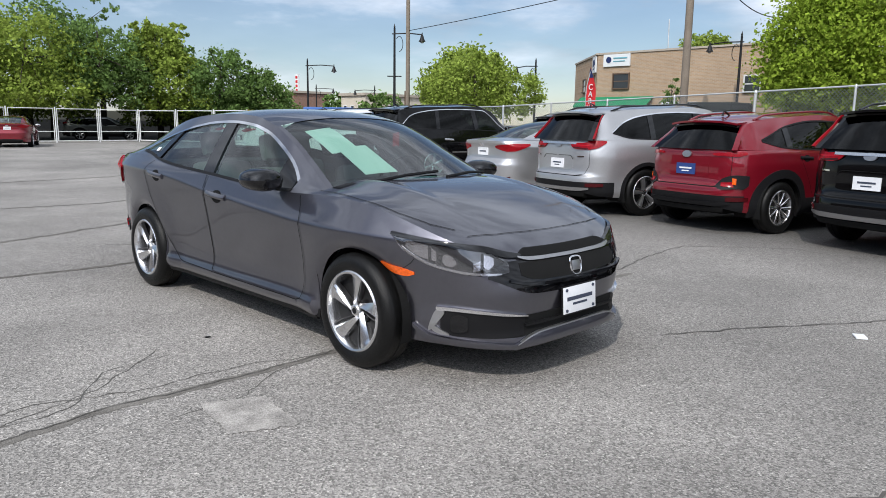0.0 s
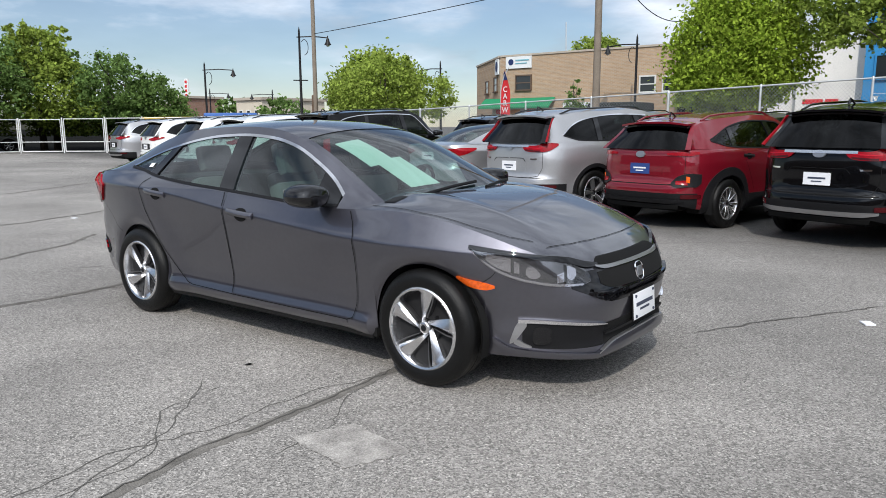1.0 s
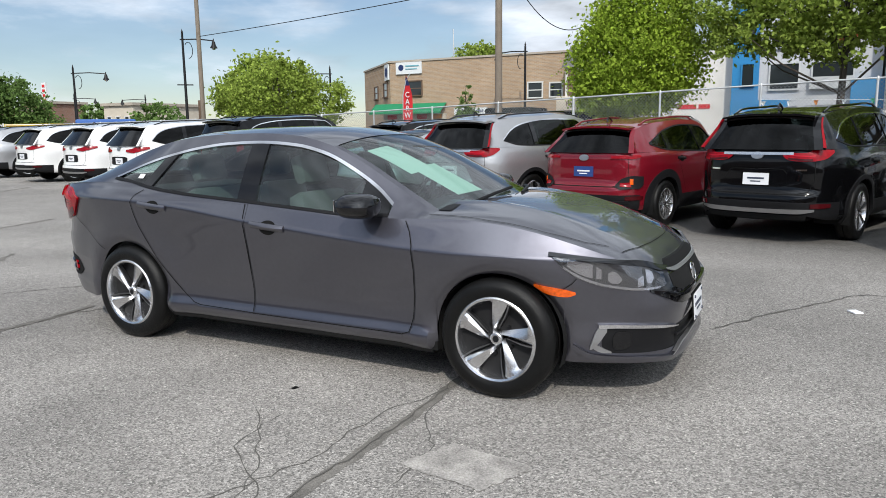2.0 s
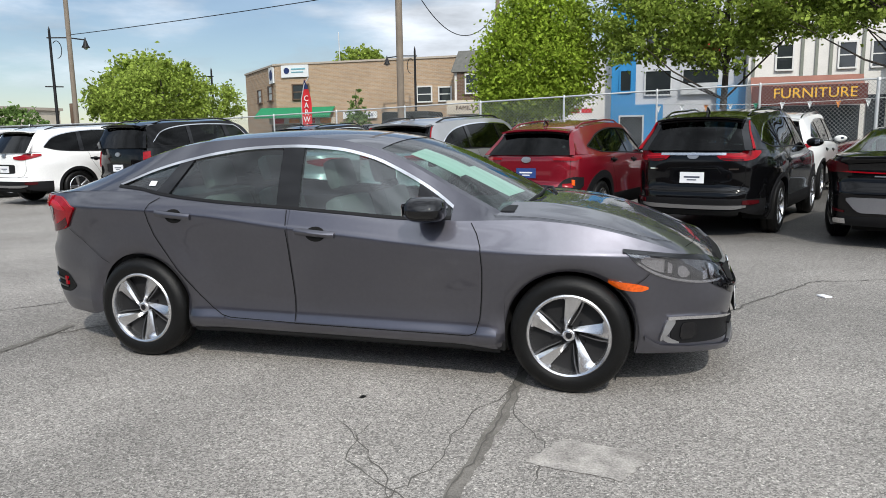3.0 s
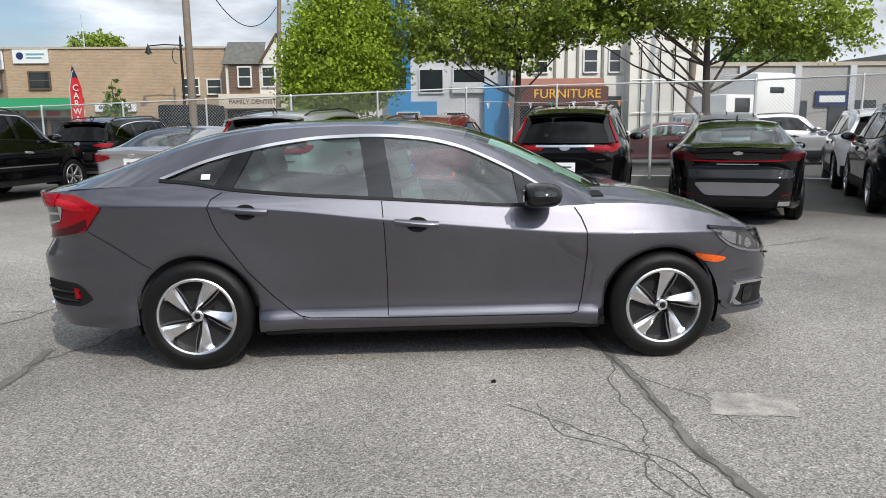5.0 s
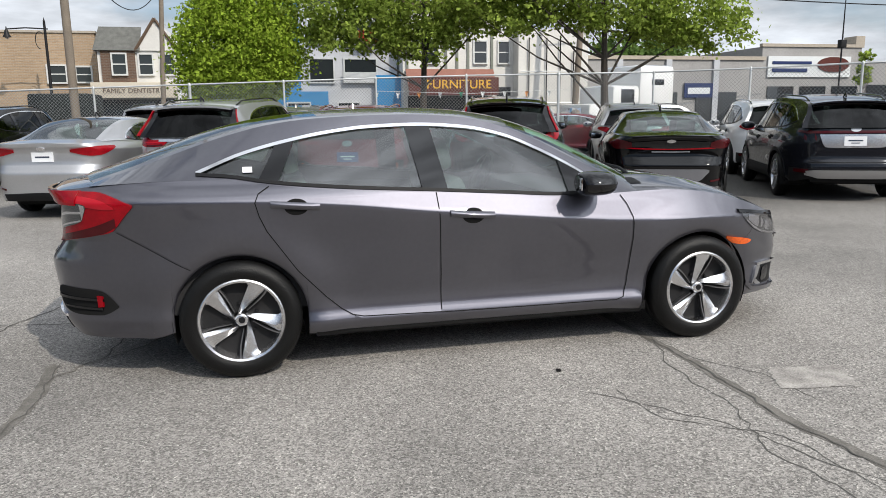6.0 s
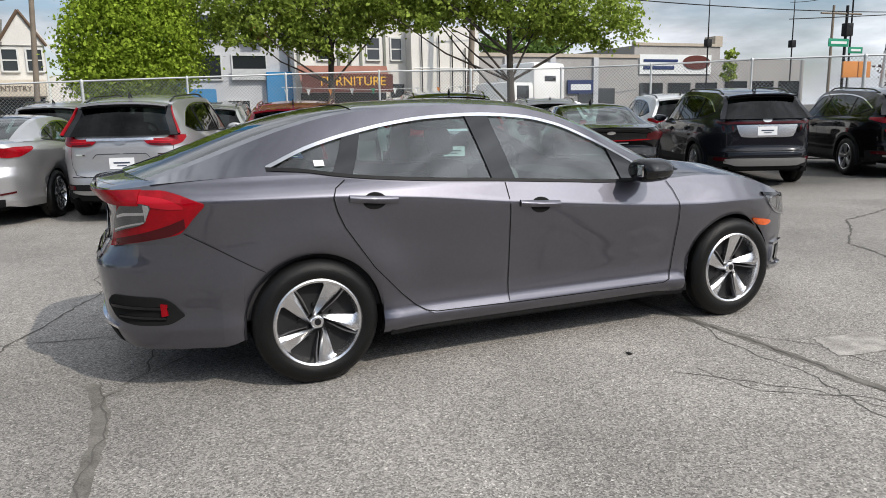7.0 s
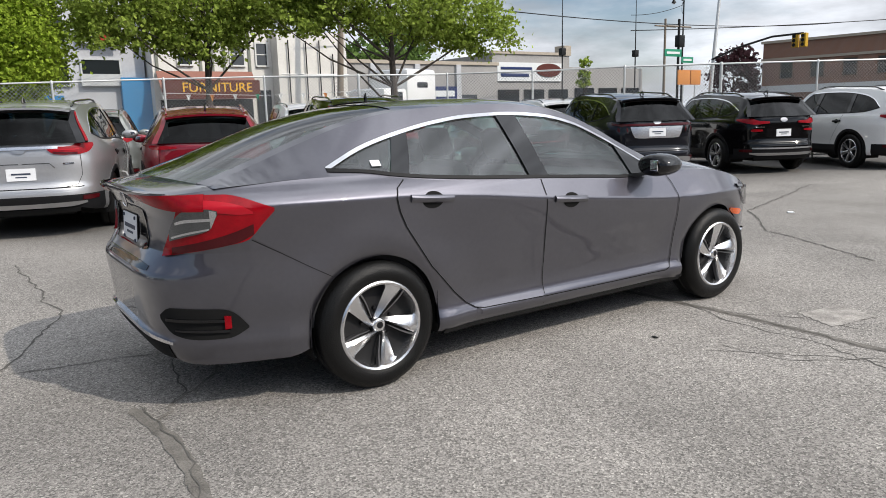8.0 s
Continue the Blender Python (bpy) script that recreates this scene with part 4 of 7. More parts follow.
            ("sill_strip", "steel", [(x(0.80), 0.262, 0.283), (x(0.2), 0.258, 0.285), (x(-0.4), 0.258, 0.288), (x(-0.72), 0.262, 0.295)], 0.003),
            ("sill_skirt", "plastic", [(x(0.98), 0.190, 0.212), (x(0.2), 0.190, 0.222), (x(-0.4), 0.190, 0.222), (x(-0.96), 0.195, 0.220)], 0.004),
        ]
    k["patches"], k["pairs"] = patches, pairs
    return k


def crossover(length=4.6, wheelbase=2.66, half=0.925, roof=1.64, belt=1.10, low=0.27, tail_at=None, rake=0.30, cladding="plastic", style=WIDE, lamps="tall", tyre=0.355, rear_belt=1.12, hoodz=1.02, bars="gloss", trim="chrome", d_pillar=0.34, privacy=True, pz=0.77, badge=1.05, plate="plate", recess="plastic", zr=0.60, arch_w=0.055, guard="satin"):
    """A sport utility car from its main sizes."""
    a = wheelbase / 2
    xf = a + (length - wheelbase) * 0.47
    xr = a + (length - wheelbase) * 0.53
    k = {"xf": xf, "xr": xr, "half": half, "corner": (4.0, 4.5), "hub": tyre, "flare": 0.014, "arch_w": arch_w, "arches": [(a, tyre + 0.045), (-a, tyre + 0.045)]}
    k["low"] = curve_of((-xr, low + 0.10), (-xr + 0.3, low + 0.03), (0, low), (xf - 0.3, low), (xf, low + 0.02))
    k["top"] = curve_of((-xr - 0.1, rear_belt), (-xr + 0.3, rear_belt), (-0.5, belt + 0.02), (0.6, belt - 0.04), (a - 0.25, hoodz), (a + 0.3, hoodz - 0.07), (xf - 0.2, hoodz - 0.16), (xf, hoodz - 0.22))
    k["side"] = curve_of((low - 0.1, 0.10), (low, 0.06), (low + 0.08, 0.02), (low + 0.25, 0.022), (0.72, 0.006), (0.86, 0.0), (0.96, 0.012), (1.04, 0.03), (belt + 0.05, 0.07))
    k["nose"] = curve_of((low - 0.1, 0.2), (low, 0.08), (0.45, 0.02), (0.65, 0.03), (0.8, 0.06), (0.9, 0.15), (1.1, 0.4))
    k["tail"] = curve_of((low, 0.10), (low + 0.12, 0.03), (zr - 0.10, 0.0), (zr - 0.02, 0.01), (zr + 0.04, 0.05), (0.9, 0.065), (1.02, 0.075), (rear_belt + 0.03, 0.11))
    k["bumper"], k["door"], k["quarter"], k["rear_split"] = a + 0.42, (a - 0.55, -0.12, -a + 0.45), -a - 0.55, zr
    k["rear_clad"] = low + 0.24
    k["cladding"], k["clad_z"] = cladding, low + 0.20
    k["cowl"], k["deck"] = a - 0.40, -xr + 0.16
    k["hood_crown"] = curve_of((0.5, 0.09), (xf - 0.4, 0.05), (xf, 0.0))
    k["trunk_crown"] = curve_of((-xr, 0.0), (-xr + 0.3, 0.01))
    ea, eb = -xr + 0.135, a - 0.36
    k["edge"] = (ea, eb)
    k["edge_z"] = curve_of((ea, rear_belt), (ea + rake * 0.5, rear_belt + (roof - 0.14 - rear_belt) * 0.52), (ea + rake, roof - 0.145), (ea + rake + 0.2, roof - 0.10), (-0.7, roof - 0.03), (-0.3, roof - 0.01), (0.0, roof - 0.02), (0.35, roof - 0.11), (eb - 0.3, belt + 0.16), (eb, hoodz - 0.01))
    k["edge_y"] = curve_of((ea, half - 0.19), (ea + rake, half - 0.335), (-0.4, half - 0.29), (0.3, half - 0.25), (eb, half - 0.16))
    k["bow"] = curve_of((ea, -0.085), (ea + rake, -0.05), (-0.9, 0.0), (0.2, 0.02), (eb, 0.18))
    k["crown"] = curve_of((ea, 0.0), (ea + rake, 0.045), (-0.4, 0.045), (eb, 0.04))
    g0, g1 = ea + d_pillar, eb - 0.24
    k["dlo"] = (g0, g1)
    k["glass_top"] = curve_of((g0, rear_belt + 0.12), (g0 + 0.2, roof - 0.27), (g0 + 0.5, roof - 0.17), (-0.4, roof - 0.085), (0.1, roof - 0.10), (g1 - 0.2, belt + 0.13), (g1, belt + 0.0))
    k["glass_low"] = curve_of((g0, rear_belt + 0.10), (g0 + 0.3, rear_belt + 0.03), (-0.5, belt + 0.035), (g1, belt - 0.01))
    k["side_glass"], k["rear_glass"], k["trim"] = ("privacy" if privacy else "glass"), "privacy", trim
    k["pillars"] = [(-0.08, -0.20, -0.04), (-a + 0.20, -a + 0.10, 0.06), (g1, g1 - 0.14, -0.02)]
    k["screen"], k["backlight"] = 0.25, ea + rake + 0.02
    k["seats"] = [(0.0, 0.38), (0.0, -0.38)]
    k["tyre"], k["style"], k["turn"], k["wheel_in"] = (tyre, tyre - 0.115), style, (10, 40), 0.02
    k["mirror"], k["handles"] = (eb - 0.30, belt + 0.02), [(0.05, 0.93, -0.05), (-a + 0.42, 0.96, -0.05)]
    k["handle_mat"] = "plastic" if cladding == "plastic" else "chrome"
    k["spoiler"], k["roof_bars"], k["fin"], k["rear_band"] = 0.19, bars, True, (0.84 if lamps == "tall" else 0.90)
    k["seams"] = {"a": [(a - 0.55, belt - 0.06), (a - 0.5, 0.8), (a - 0.52, 0.5)], "b": [(-0.12, belt), (-0.12, 0.5)], "c": [(-a + 0.28, belt + 0.02), (-a + 0.34, 0.9), (-a + 0.55, 0.6), (-a + 0.6, 0.5)]}

    def patches(sh):
        f, r = sh.s_front, sh.s_rear
        out = [
            ("plate_recess", recess, [(r(0.36), pz - 0.07, pz + 0.08), (r(0.30), pz - 0.085, pz + 0.095), (r(0), pz - 0.09, pz + 0.10), (r(-0.30), pz - 0.085, pz + 0.095), (r(-0.36), pz - 0.07, pz + 0.08)], 0.003),
            ("license_plate", plate, [(r(0.153), pz - 0.07, pz + 0.07), (r(-0.153), pz - 0.07, pz + 0.07)], 0.014),
            ("plate_print", "plate" if plate == "plateblue" else "plateink", [(r(0.10), pz - 0.002, pz + 0.018), (r(-0.10), pz - 0.002, pz + 0.018)], 0.017),
            ("plate_print", "plate" if plate == "plateblue" else "plateink", [(r(0.06), pz - 0.035, pz - 0.022), (r(-0.06), pz - 0.035, pz - 0.022)], 0.017),
            ("wiper", "plastic", [(r(0.02), rear_belt + 0.012, rear_belt + 0.022), (r(-0.30), rear_belt + 0.004, rear_belt + 0.012)], 0.0),
            ("bumper_guard", guard, [(r(0.66), low + 0.135, low + 0.160), (r(0.50), low + 0.105, low + 0.158), (r(0), low + 0.10, low + 0.150), (r(-0.50), low + 0.105, low + 0.158), (r(-0.66), low + 0.135, low + 0.160)], 0.02), ("bumper_lower_shadow", "well", [(r(0.60), low + 0.03, low + 0.09), (r(0), low + 0.02, low + 0.085), (r(-0.60), low + 0.03, low + 0.09)], 0.008),
            ("grille", "gloss", [(f(0.5), 0.58, 0.74), (f(0), 0.55, 0.76), (f(-0.5), 0.58, 0.74)], 0.006),
            ("rear_badge", "satin", [(r(0.072), badge - 0.010, badge + 0.010), (r(0.05), badge - 0.032, badge + 0.032), (r(0), badge - 0.042, badge + 0.042), (r(-0.05), badge - 0.032, badge + 0.032), (r(-0.072), badge - 0.010, badge + 0.010)], 0.018),
        ]
        if lamps == "tall":
            out += [("chrome_bar", "alloy", [(r(0.42), 1.058, 1.088), (r(0), 1.055, 1.088), (r(-0.42), 1.058, 1.088)], 0.026)]
        if lamps == "bar":
            out += [("lamp_bar", "darkred", [(r(0.66), 1.035, 1.075), (r(0), 1.035, 1.075), (r(-0.66), 1.035, 1.075)], 0.012),
                    ("tailgate_panel", "alloy", [(r(0.50), pz + 0.08, pz + 0.10), (r(0.42), pz - 0.09, pz + 0.10), (r(0), pz - 0.10, pz + 0.10), (r(-0.42), pz - 0.09, pz + 0.10), (r(-0.50), pz + 0.08, pz + 0.10)], 0.006),
                    ("skid_plate", "satin", [(r(0.64), low + 0.175, low + 0.20), (r(0.50), low + 0.09, low + 0.215), (r(0), low + 0.085, low + 0.215), (r(-0.50), low + 0.09, low + 0.215), (r(-0.64), low + 0.175, low + 0.20)], 0.026)]
        if lamps == "double":
            out += [("bumper_strip", "satin", [(r(0.62), low + 0.235, low + 0.262), (r(0), low + 0.225, low + 0.255), (r(-0.62), low + 0.235, low + 0.262)], 0.02)]
        return out

    def pairs(sh):
        f, r, x = sh.s_front, sh.s_rear, sh.s_x
        out = [("reflector", "darkred", [(r(-0.62), low + 0.172, low + 0.222), (r(-0.70), low + 0.170, low + 0.226), (r(-0.78), low + 0.180, low + 0.222)], 0.014), ("bumper_step", "gap", [(r(-0.01), zr - 0.004, zr + 0.006), (r(-0.60), zr - 0.004, zr + 0.006), (x(-xr + 0.12), zr + 0.0, zr + 0.010)], 0.004), ("headlamp", "clearlens", [(f(-0.5), 0.76, 0.80), (x(xf - 0.25), 0.78, 0.86), (x(xf - 0.42), 0.84, 0.87)], 0.01)]
        if lamps == "tall":
            out += [("tail_lamp", "redlens", [(r(-0.30), 1.045, 1.078), (r(-0.36), 1.000, 1.080), (r(-0.6), 0.985, 1.088), (x(-xr + 0.10), 0.985, 1.110), (x(-xr + 0.20), 1.005, 1.118), (x(-xr + 0.34), 1.085, 1.112)], 0.02),
                    ("lamp_line", "redbright", [(r(-0.37), 1.045, 1.056), (r(-0.60), 1.036, 1.050), (x(-xr + 0.12), 1.040, 1.056)], 0.023),
                    ("lamp_lower", "darkred", [(r(-0.36), 1.002, 1.024), (r(-0.60), 0.988, 1.010), (x(-xr + 0.10), 0.988, 1.012)], 0.0225),
                    ("tailgate_crease", "gap", [(r(-0.02), pz + 0.118, pz + 0.124), (r(-0.30), pz + 0.116, pz + 0.122), (r(-0.36), pz + 0.06, pz + 0.07)], 0.006),
                    ("name_badge", "chrome", [(r(-0.46), 0.872, 0.890), (r(-0.58), 0.874, 0.892)], 0.010)]
        elif lamps == "post":
            out += [("tail_lamp", "redlens", [(r(-0.70), 0.79, 1.10), (r(-0.80), 0.78, 1.12), (x(-xr + 0.22), 0.82, 1.12)], 0.02), ("side_moulding", "chrome", [(x(a - 0.50), 0.655, 0.675), (x(0), 0.655, 0.678), (x(-a + 0.50), 0.655, 0.675)], 0.012)]
        elif lamps == "double":
            out += [("tail_lamp", "redlens", [(r(-0.30), 0.985, 1.02), (r(-0.6), 0.965, 1.06), (x(-xr + 0.10), 0.97, 1.08), (x(-xr + 0.40), 1.045, 1.08)], 0.02), ("lower_lamp", "redlens", [(r(-0.44), 0.835, 0.865), (r(-0.60), 0.825, 0.875), (x(-xr + 0.12), 0.835, 0.870)], 0.016), ("name_badge", "chrome", [(r(-0.40), 0.905, 0.923), (r(-0.58), 0.905, 0.923)], 0.010)]
        elif lamps == "wide":
            out += [("tail_lamp", "redlens", [(r(-0.34), 0.985, 1.03), (r(-0.6), 0.96, 1.07), (x(-xr + 0.10), 0.97, 1.09), (x(-xr + 0.38), 1.05, 1.09)], 0.02)]
        elif lamps == "split":
            out += [("tail_lamp", "redlens", [(r(-0.42), 0.985, 1.01), (r(-0.7), 0.975, 1.035), (x(-xr + 0.28), 1.00, 1.03)], 0.018), ("lower_lamp_housing", "plastic", [(r(-0.50), 0.60, 0.63), (r(-0.58), 0.57, 0.71), (r(-0.74), 0.57, 0.745), (x(-xr + 0.20), 0.58, 0.750), (x(-xr + 0.32), 0.62, 0.74)], 0.016), ("lower_lamp", "redlens", [(r(-0.56), 0.612, 0.655), (r(-0.68), 0.600, 0.665)], 0.024), ("lower_lamp", "amber", [(r(-0.70), 0.630, 0.705), (x(-xr + 0.14), 0.635, 0.715)], 0.024)]
        elif lamps == "bar":
            out += [("tail_lamp", "darkred", [(r(-0.68), 1.035, 1.075), (x(-xr + 0.10), 1.030, 1.085), (x(-xr + 0.30), 1.060, 1.088)], 0.014)]
            for c in (0.0, 0.13):
                out += [("lamp_claw", "gloss", [(r(-0.50 - c), 0.905, 0.930), (r(-0.54 - c), 0.900, 1.000), (r(-0.58 - c), 0.930, 1.034), (r(-0.63 - c), 0.985, 1.034)], 0.013),
                        ("claw_lens", "darkred", [(r(-0.545 - c), 0.925, 0.985), (r(-0.575 - c), 0.955, 1.02)], 0.017)]
        else:
            out += [("tail_lamp", "redlens", [(r(-0.40), 1.00, 1.03), (r(-0.68), 0.96, 1.06), (x(-xr + 0.30), 1.03, 1.06)], 0.018)]
        return out
    k["patches"], k["pairs"] = patches, pairs
    if lamps == "tall":
        k["pillar_lamp"] = (ea + 0.01, ea + rake * 0.92, 0.962)
    return k


def big_sedan(dark):
    """A four-door family sedan, seen mostly from behind."""
    k = compact_sedan()
    k["xf"], k["xr"], k["half"] = 2.35, 2.50, 0.925
    k["arches"] = [(1.40, 0.36), (-1.40, 0.36)]
    k["top"] = curve_of((-2.6, 1.04), (-2.35, 1.055), (-2.0, 1.07), (-1.36, 1.06), (-0.83, 1.01), (-0.28, 0.975), (0.48, 0.925), (1.1, 0.935), (1.55, 0.89), (1.9, 0.78), (2.2, 0.69), (2.4, 0.67))
    k["mirror_mat"] = "black" if dark else "silver"
    k["style"], k["tyre"] = TEN, (0.325, 0.228)
    k["rear_glass"] = "glass"
    k["trim"] = "chrome"

    def patches(sh):
        r = sh.s_rear
        out = [
            ("rear_diffuser", "plastic", [(r(0.6), 0.26, 0.36), (r(0), 0.26, 0.38), (r(-0.6), 0.26, 0.36)], 0.006),
            ("rear_badge", "chrome", [(r(0.06), 0.965, 0.985), (r(0), 0.95, 1.00), (r(-0.06), 0.965, 0.985)], 0.016),
        ]
        if dark:
            out += [("lamp_panel", "gloss", [(r(0.62), 0.885, 0.955), (r(0), 0.87, 0.985), (r(-0.62), 0.885, 0.955)], 0.010), ("lamp_bar", "redlens", [(r(0.64), 0.872, 0.890), (r(0), 0.856, 0.872), (r(-0.64), 0.872, 0.890)], 0.014), ("name_strip", "satin", [(r(0.26), 0.822, 0.836), (r(0), 0.820, 0.834), (r(-0.26), 0.822, 0.836)], 0.004), ("trunk_lip", "gloss", [(r(0.60), 1.010, 1.030), (r(0), 1.020, 1.045), (r(-0.60), 1.010, 1.030)], 0.03),
                    ("bumper_guard", "guard", [(r(0.52), 0.55, 0.58), (r(0.50), 0.53, 0.585), (r(0.40), 0.43, 0.59), (r(0.36), 0.415, 0.59), (r(-0.36), 0.415, 0.59), (r(-0.40), 0.43, 0.59), (r(-0.50), 0.53, 0.585), (r(-0.52), 0.55, 0.58)], 0.01)]
        else:
            out += [("license_plate", "plate", [(r(0.15), 0.80, 0.93), (r(-0.15), 0.80, 0.93)], 0.014), ("plate_print", "plateink", [(r(0.10), 0.855, 0.877), (r(-0.10), 0.855, 0.877)], 0.017)]
        return out

    def pairs(sh):
        r, x = sh.s_rear, sh.s_x
        out = [("tail_lamp", "darkred" if dark else "redlens", [(r(-0.55), 0.885, 0.955), (r(-0.66), 0.872, 0.99), (x(-2.3), 0.87, 1.005), (x(-2.06), 0.97, 1.01)] if dark else [(r(-0.40), 0.93, 0.965), (r(-0.55), 0.895, 0.985), (r(-0.68), 0.875, 1.0), (x(-2.3), 0.88, 1.01), (x(-2.02), 0.985, 1.01)], 0.016), ("reflector", "darkred", [(r(-0.55), 0.41, 0.435), (r(-0.72), 0.43, 0.455)], 0.01)]
        if dark:
            out += [("exhaust_tip", "chrome", [(r(-0.52), 0.285, 0.345), (r(-0.68), 0.285, 0.345)], 0.03)]
        return out
    k["patches"], k["pairs"] = patches, pairs
    k["fin"] = True
    k["seams"] = {a: b for a, b in k["seams"].items() if a in ("front", "middle")}
    return k


def heading(x, y, a, mid):
    """Where a car stands whose rear axle's middle is at x, y and which looks a degrees from +y towards +x."""
    h = Vector((math.sin(radians(a)), math.cos(radians(a))))
    return pose(x + h.x * mid, y + h.y * mid, 0, 0, 0, 90 - a)


# ---- the lot's surface ----
ground_mat = bpy.data.materials.new("worn_asphalt")
ground_mat.use_nodes = True
gn, gl = ground_mat.node_tree.nodes, ground_mat.node_tree.links
gb = gn["Principled BSDF"]
gco = gn.new("ShaderNodeTexCoord")


def tex(kind, scale, detail=4.0, rough=0.6):
    t = gn.new("ShaderNodeTex" + kind)
    t.inputs["Scale"].default_value = scale
    if kind == "Noise":
        t.inputs["Detail"].default_value, t.inputs["Roughness"].default_value = detail, rough
    gl.new(gco.outputs["Object"], t.inputs["Vector"])
    return t


def gmath(op, a, b):
    m = gn.new("ShaderNodeMath")
    m.operation = op
    for i, v in enumerate((a, b)):
        if isinstance(v, (int, float)):
            m.inputs[i].default_value = v
        else:
            gl.new(v, m.inputs[i])
    return m.outputs[0]


def gspan(v, a, b, c, d):
    m = gn.new("ShaderNodeMapRange")
    for key, val in (("From Min", a), ("From Max", b), ("To Min", c), ("To Max", d)):
        m.inputs[key].default_value = val
    gl.new(v, m.inputs["Value"])
    return m.outputs[0]


stone = tex("Voronoi", 125)
grain = tex("Noise", 190, 3, 0.7)
blot = tex("Noise", 0.55, 6, 0.62)
broad = tex("Noise", 0.16, 4, 0.5)
tone = gmath("MULTIPLY", gspan(blot.outputs["Fac"], 0.3, 0.72, 0.74, 1.22), gspan(broad.outputs["Fac"], 0.32, 0.68, 0.80, 1.14))
sepc = gn.new("ShaderNodeSeparateColor")
gl.new(stone.outputs["Color"], sepc.inputs[0])
bright = gmath("ADD", gspan(sepc.outputs[0], 0.0, 1.0, 0.44, 1.44), gspan(sepc.outputs[1], 0.88, 1.0, 0.0, 0.9))
fleck = gmath("MULTIPLY", bright, gspan(grain.outputs["Fac"], 0.3, 0.7, 0.58, 1.42))
tone = gmath("MULTIPLY", tone, fleck)
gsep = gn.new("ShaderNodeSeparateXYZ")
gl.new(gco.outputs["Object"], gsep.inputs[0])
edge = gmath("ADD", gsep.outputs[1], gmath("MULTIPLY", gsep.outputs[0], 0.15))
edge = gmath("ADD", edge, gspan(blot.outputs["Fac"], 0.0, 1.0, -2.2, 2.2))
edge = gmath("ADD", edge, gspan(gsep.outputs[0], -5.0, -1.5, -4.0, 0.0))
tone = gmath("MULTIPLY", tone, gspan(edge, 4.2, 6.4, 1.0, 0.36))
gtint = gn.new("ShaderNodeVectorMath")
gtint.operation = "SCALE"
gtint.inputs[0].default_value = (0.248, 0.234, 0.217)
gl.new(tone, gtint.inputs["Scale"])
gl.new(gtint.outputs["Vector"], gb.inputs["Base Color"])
gb.inputs["Roughness"].default_value = 0.88
gbump = gn.new("ShaderNodeBump")
gbump.inputs["Strength"].default_value, gbump.inputs["Distance"].default_value = 0.45, 0.006
gl.new(gmath("ADD", stone.outputs["Distance"], grain.outputs["Fac"]), gbump.inputs["Height"])
gl.new(gbump.outputs["Normal"], gb.inputs["Normal"])

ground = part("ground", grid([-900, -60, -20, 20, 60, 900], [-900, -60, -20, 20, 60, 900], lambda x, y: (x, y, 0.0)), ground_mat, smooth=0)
tagged(ground, "worn grey asphalt of a car lot with bleached aggregate", "ground", kind="structure")

# ---- the main car ----
hero, hero_shell = car("sedan", "dark steel-grey metallic compact sedan with chrome window trim", compact_sedan(), "steel", pose(0, 0, 0), "")


# ---- parked cars ----
car("crossover", "silver crossover with tall red tail lamps and privacy glass", crossover(style=DARK5, lamps="tall", recess="silver"), "silver", heading(-2.00, 6.78, 16, 1.33))
car("crossover", "black crossover with tall red tail lamps and silver bumper guard", crossover(style=WIDE, lamps="tall", recess="black"), "black", heading(2.44, 6.20, 18, 1.33))
car("small_crossover", "red small crossover with black wheel arch cladding", crossover(4.17, 2.60, 0.90, 1.52, 1.02, 0.25, rake=0.34, style=TEN, lamps="split", tyre=0.335, rear_belt=1.06, hoodz=0.96, bars="red", trim="plastic", d_pillar=0.42, plate="plateblue", arch_w=0.11, recess="red", pz=0.80, badge=0.99, guard="plastic"), "red", heading(0.10, 6.45, 15, 1.30))
car("sedan", "glossy black four-door sedan with a red lamp bar", big_sedan(True), "black", heading(4.71, 5.43, 24, 1.40))
car("sedan", "silver four-door sedan with red tail lamps", big_sedan(False), "silver", heading(-3.98, 7.30, 14, 1.40))
car("crossover", "dark grey crossover with a lamp bar across the tailgate", crossover(4.63, 2.75, 0.93, 1.62, 1.06, 0.27, style=DARK5, lamps="bar", rake=0.36, pz=0.92, badge=1.10, recess="satin"), "navy", heading(7.77, 5.35, 26, 1.37))
car("crossover", "black crossover with wide red tail lamps", crossover(4.55, 2.67, 0.925, 1.60, 1.05, 0.26, style=DARK5, lamps="double", rake=0.34, pz=0.80, recess="gloss"), "black", heading(11.0, 4.90, 27, 1.33))
car("large_crossover", "white large crossover with black lower cladding", crossover(4.77, 2.76, 0.945, 1.66, 1.08, 0.27, style=WIDE, lamps="wide", rake=0.34), "white", heading(13.35, 3.35, 27, 1.38))
car("large_crossover", "black boxy sport utility car with chrome handles", crossover(4.85, 2.78, 0.99, 1.76, 1.16, 0.30, rake=0.20, style=WIDE, lamps="post", tyre=0.375, cladding="black", rear_belt=1.18, hoodz=1.10, d_pillar=0.22), "black", heading(-8.85, 8.85, 12, 1.39))
white_suv, _ = car("large_crossover", "white large crossover with dark windows", crossover(4.95, 2.85, 0.96, 1.68, 1.08, 0.28, style=DARK5, lamps="wide", rake=0.36, cladding="plastic"), "white", heading(-11.3, 8.35, 12, 1.42), "white cars in a row")
for cx, cy in ((-14.3, 9.3), (-17.9, 10.3)):
    copy_thing(white_suv, heading(cx, cy, 12, 1.42))
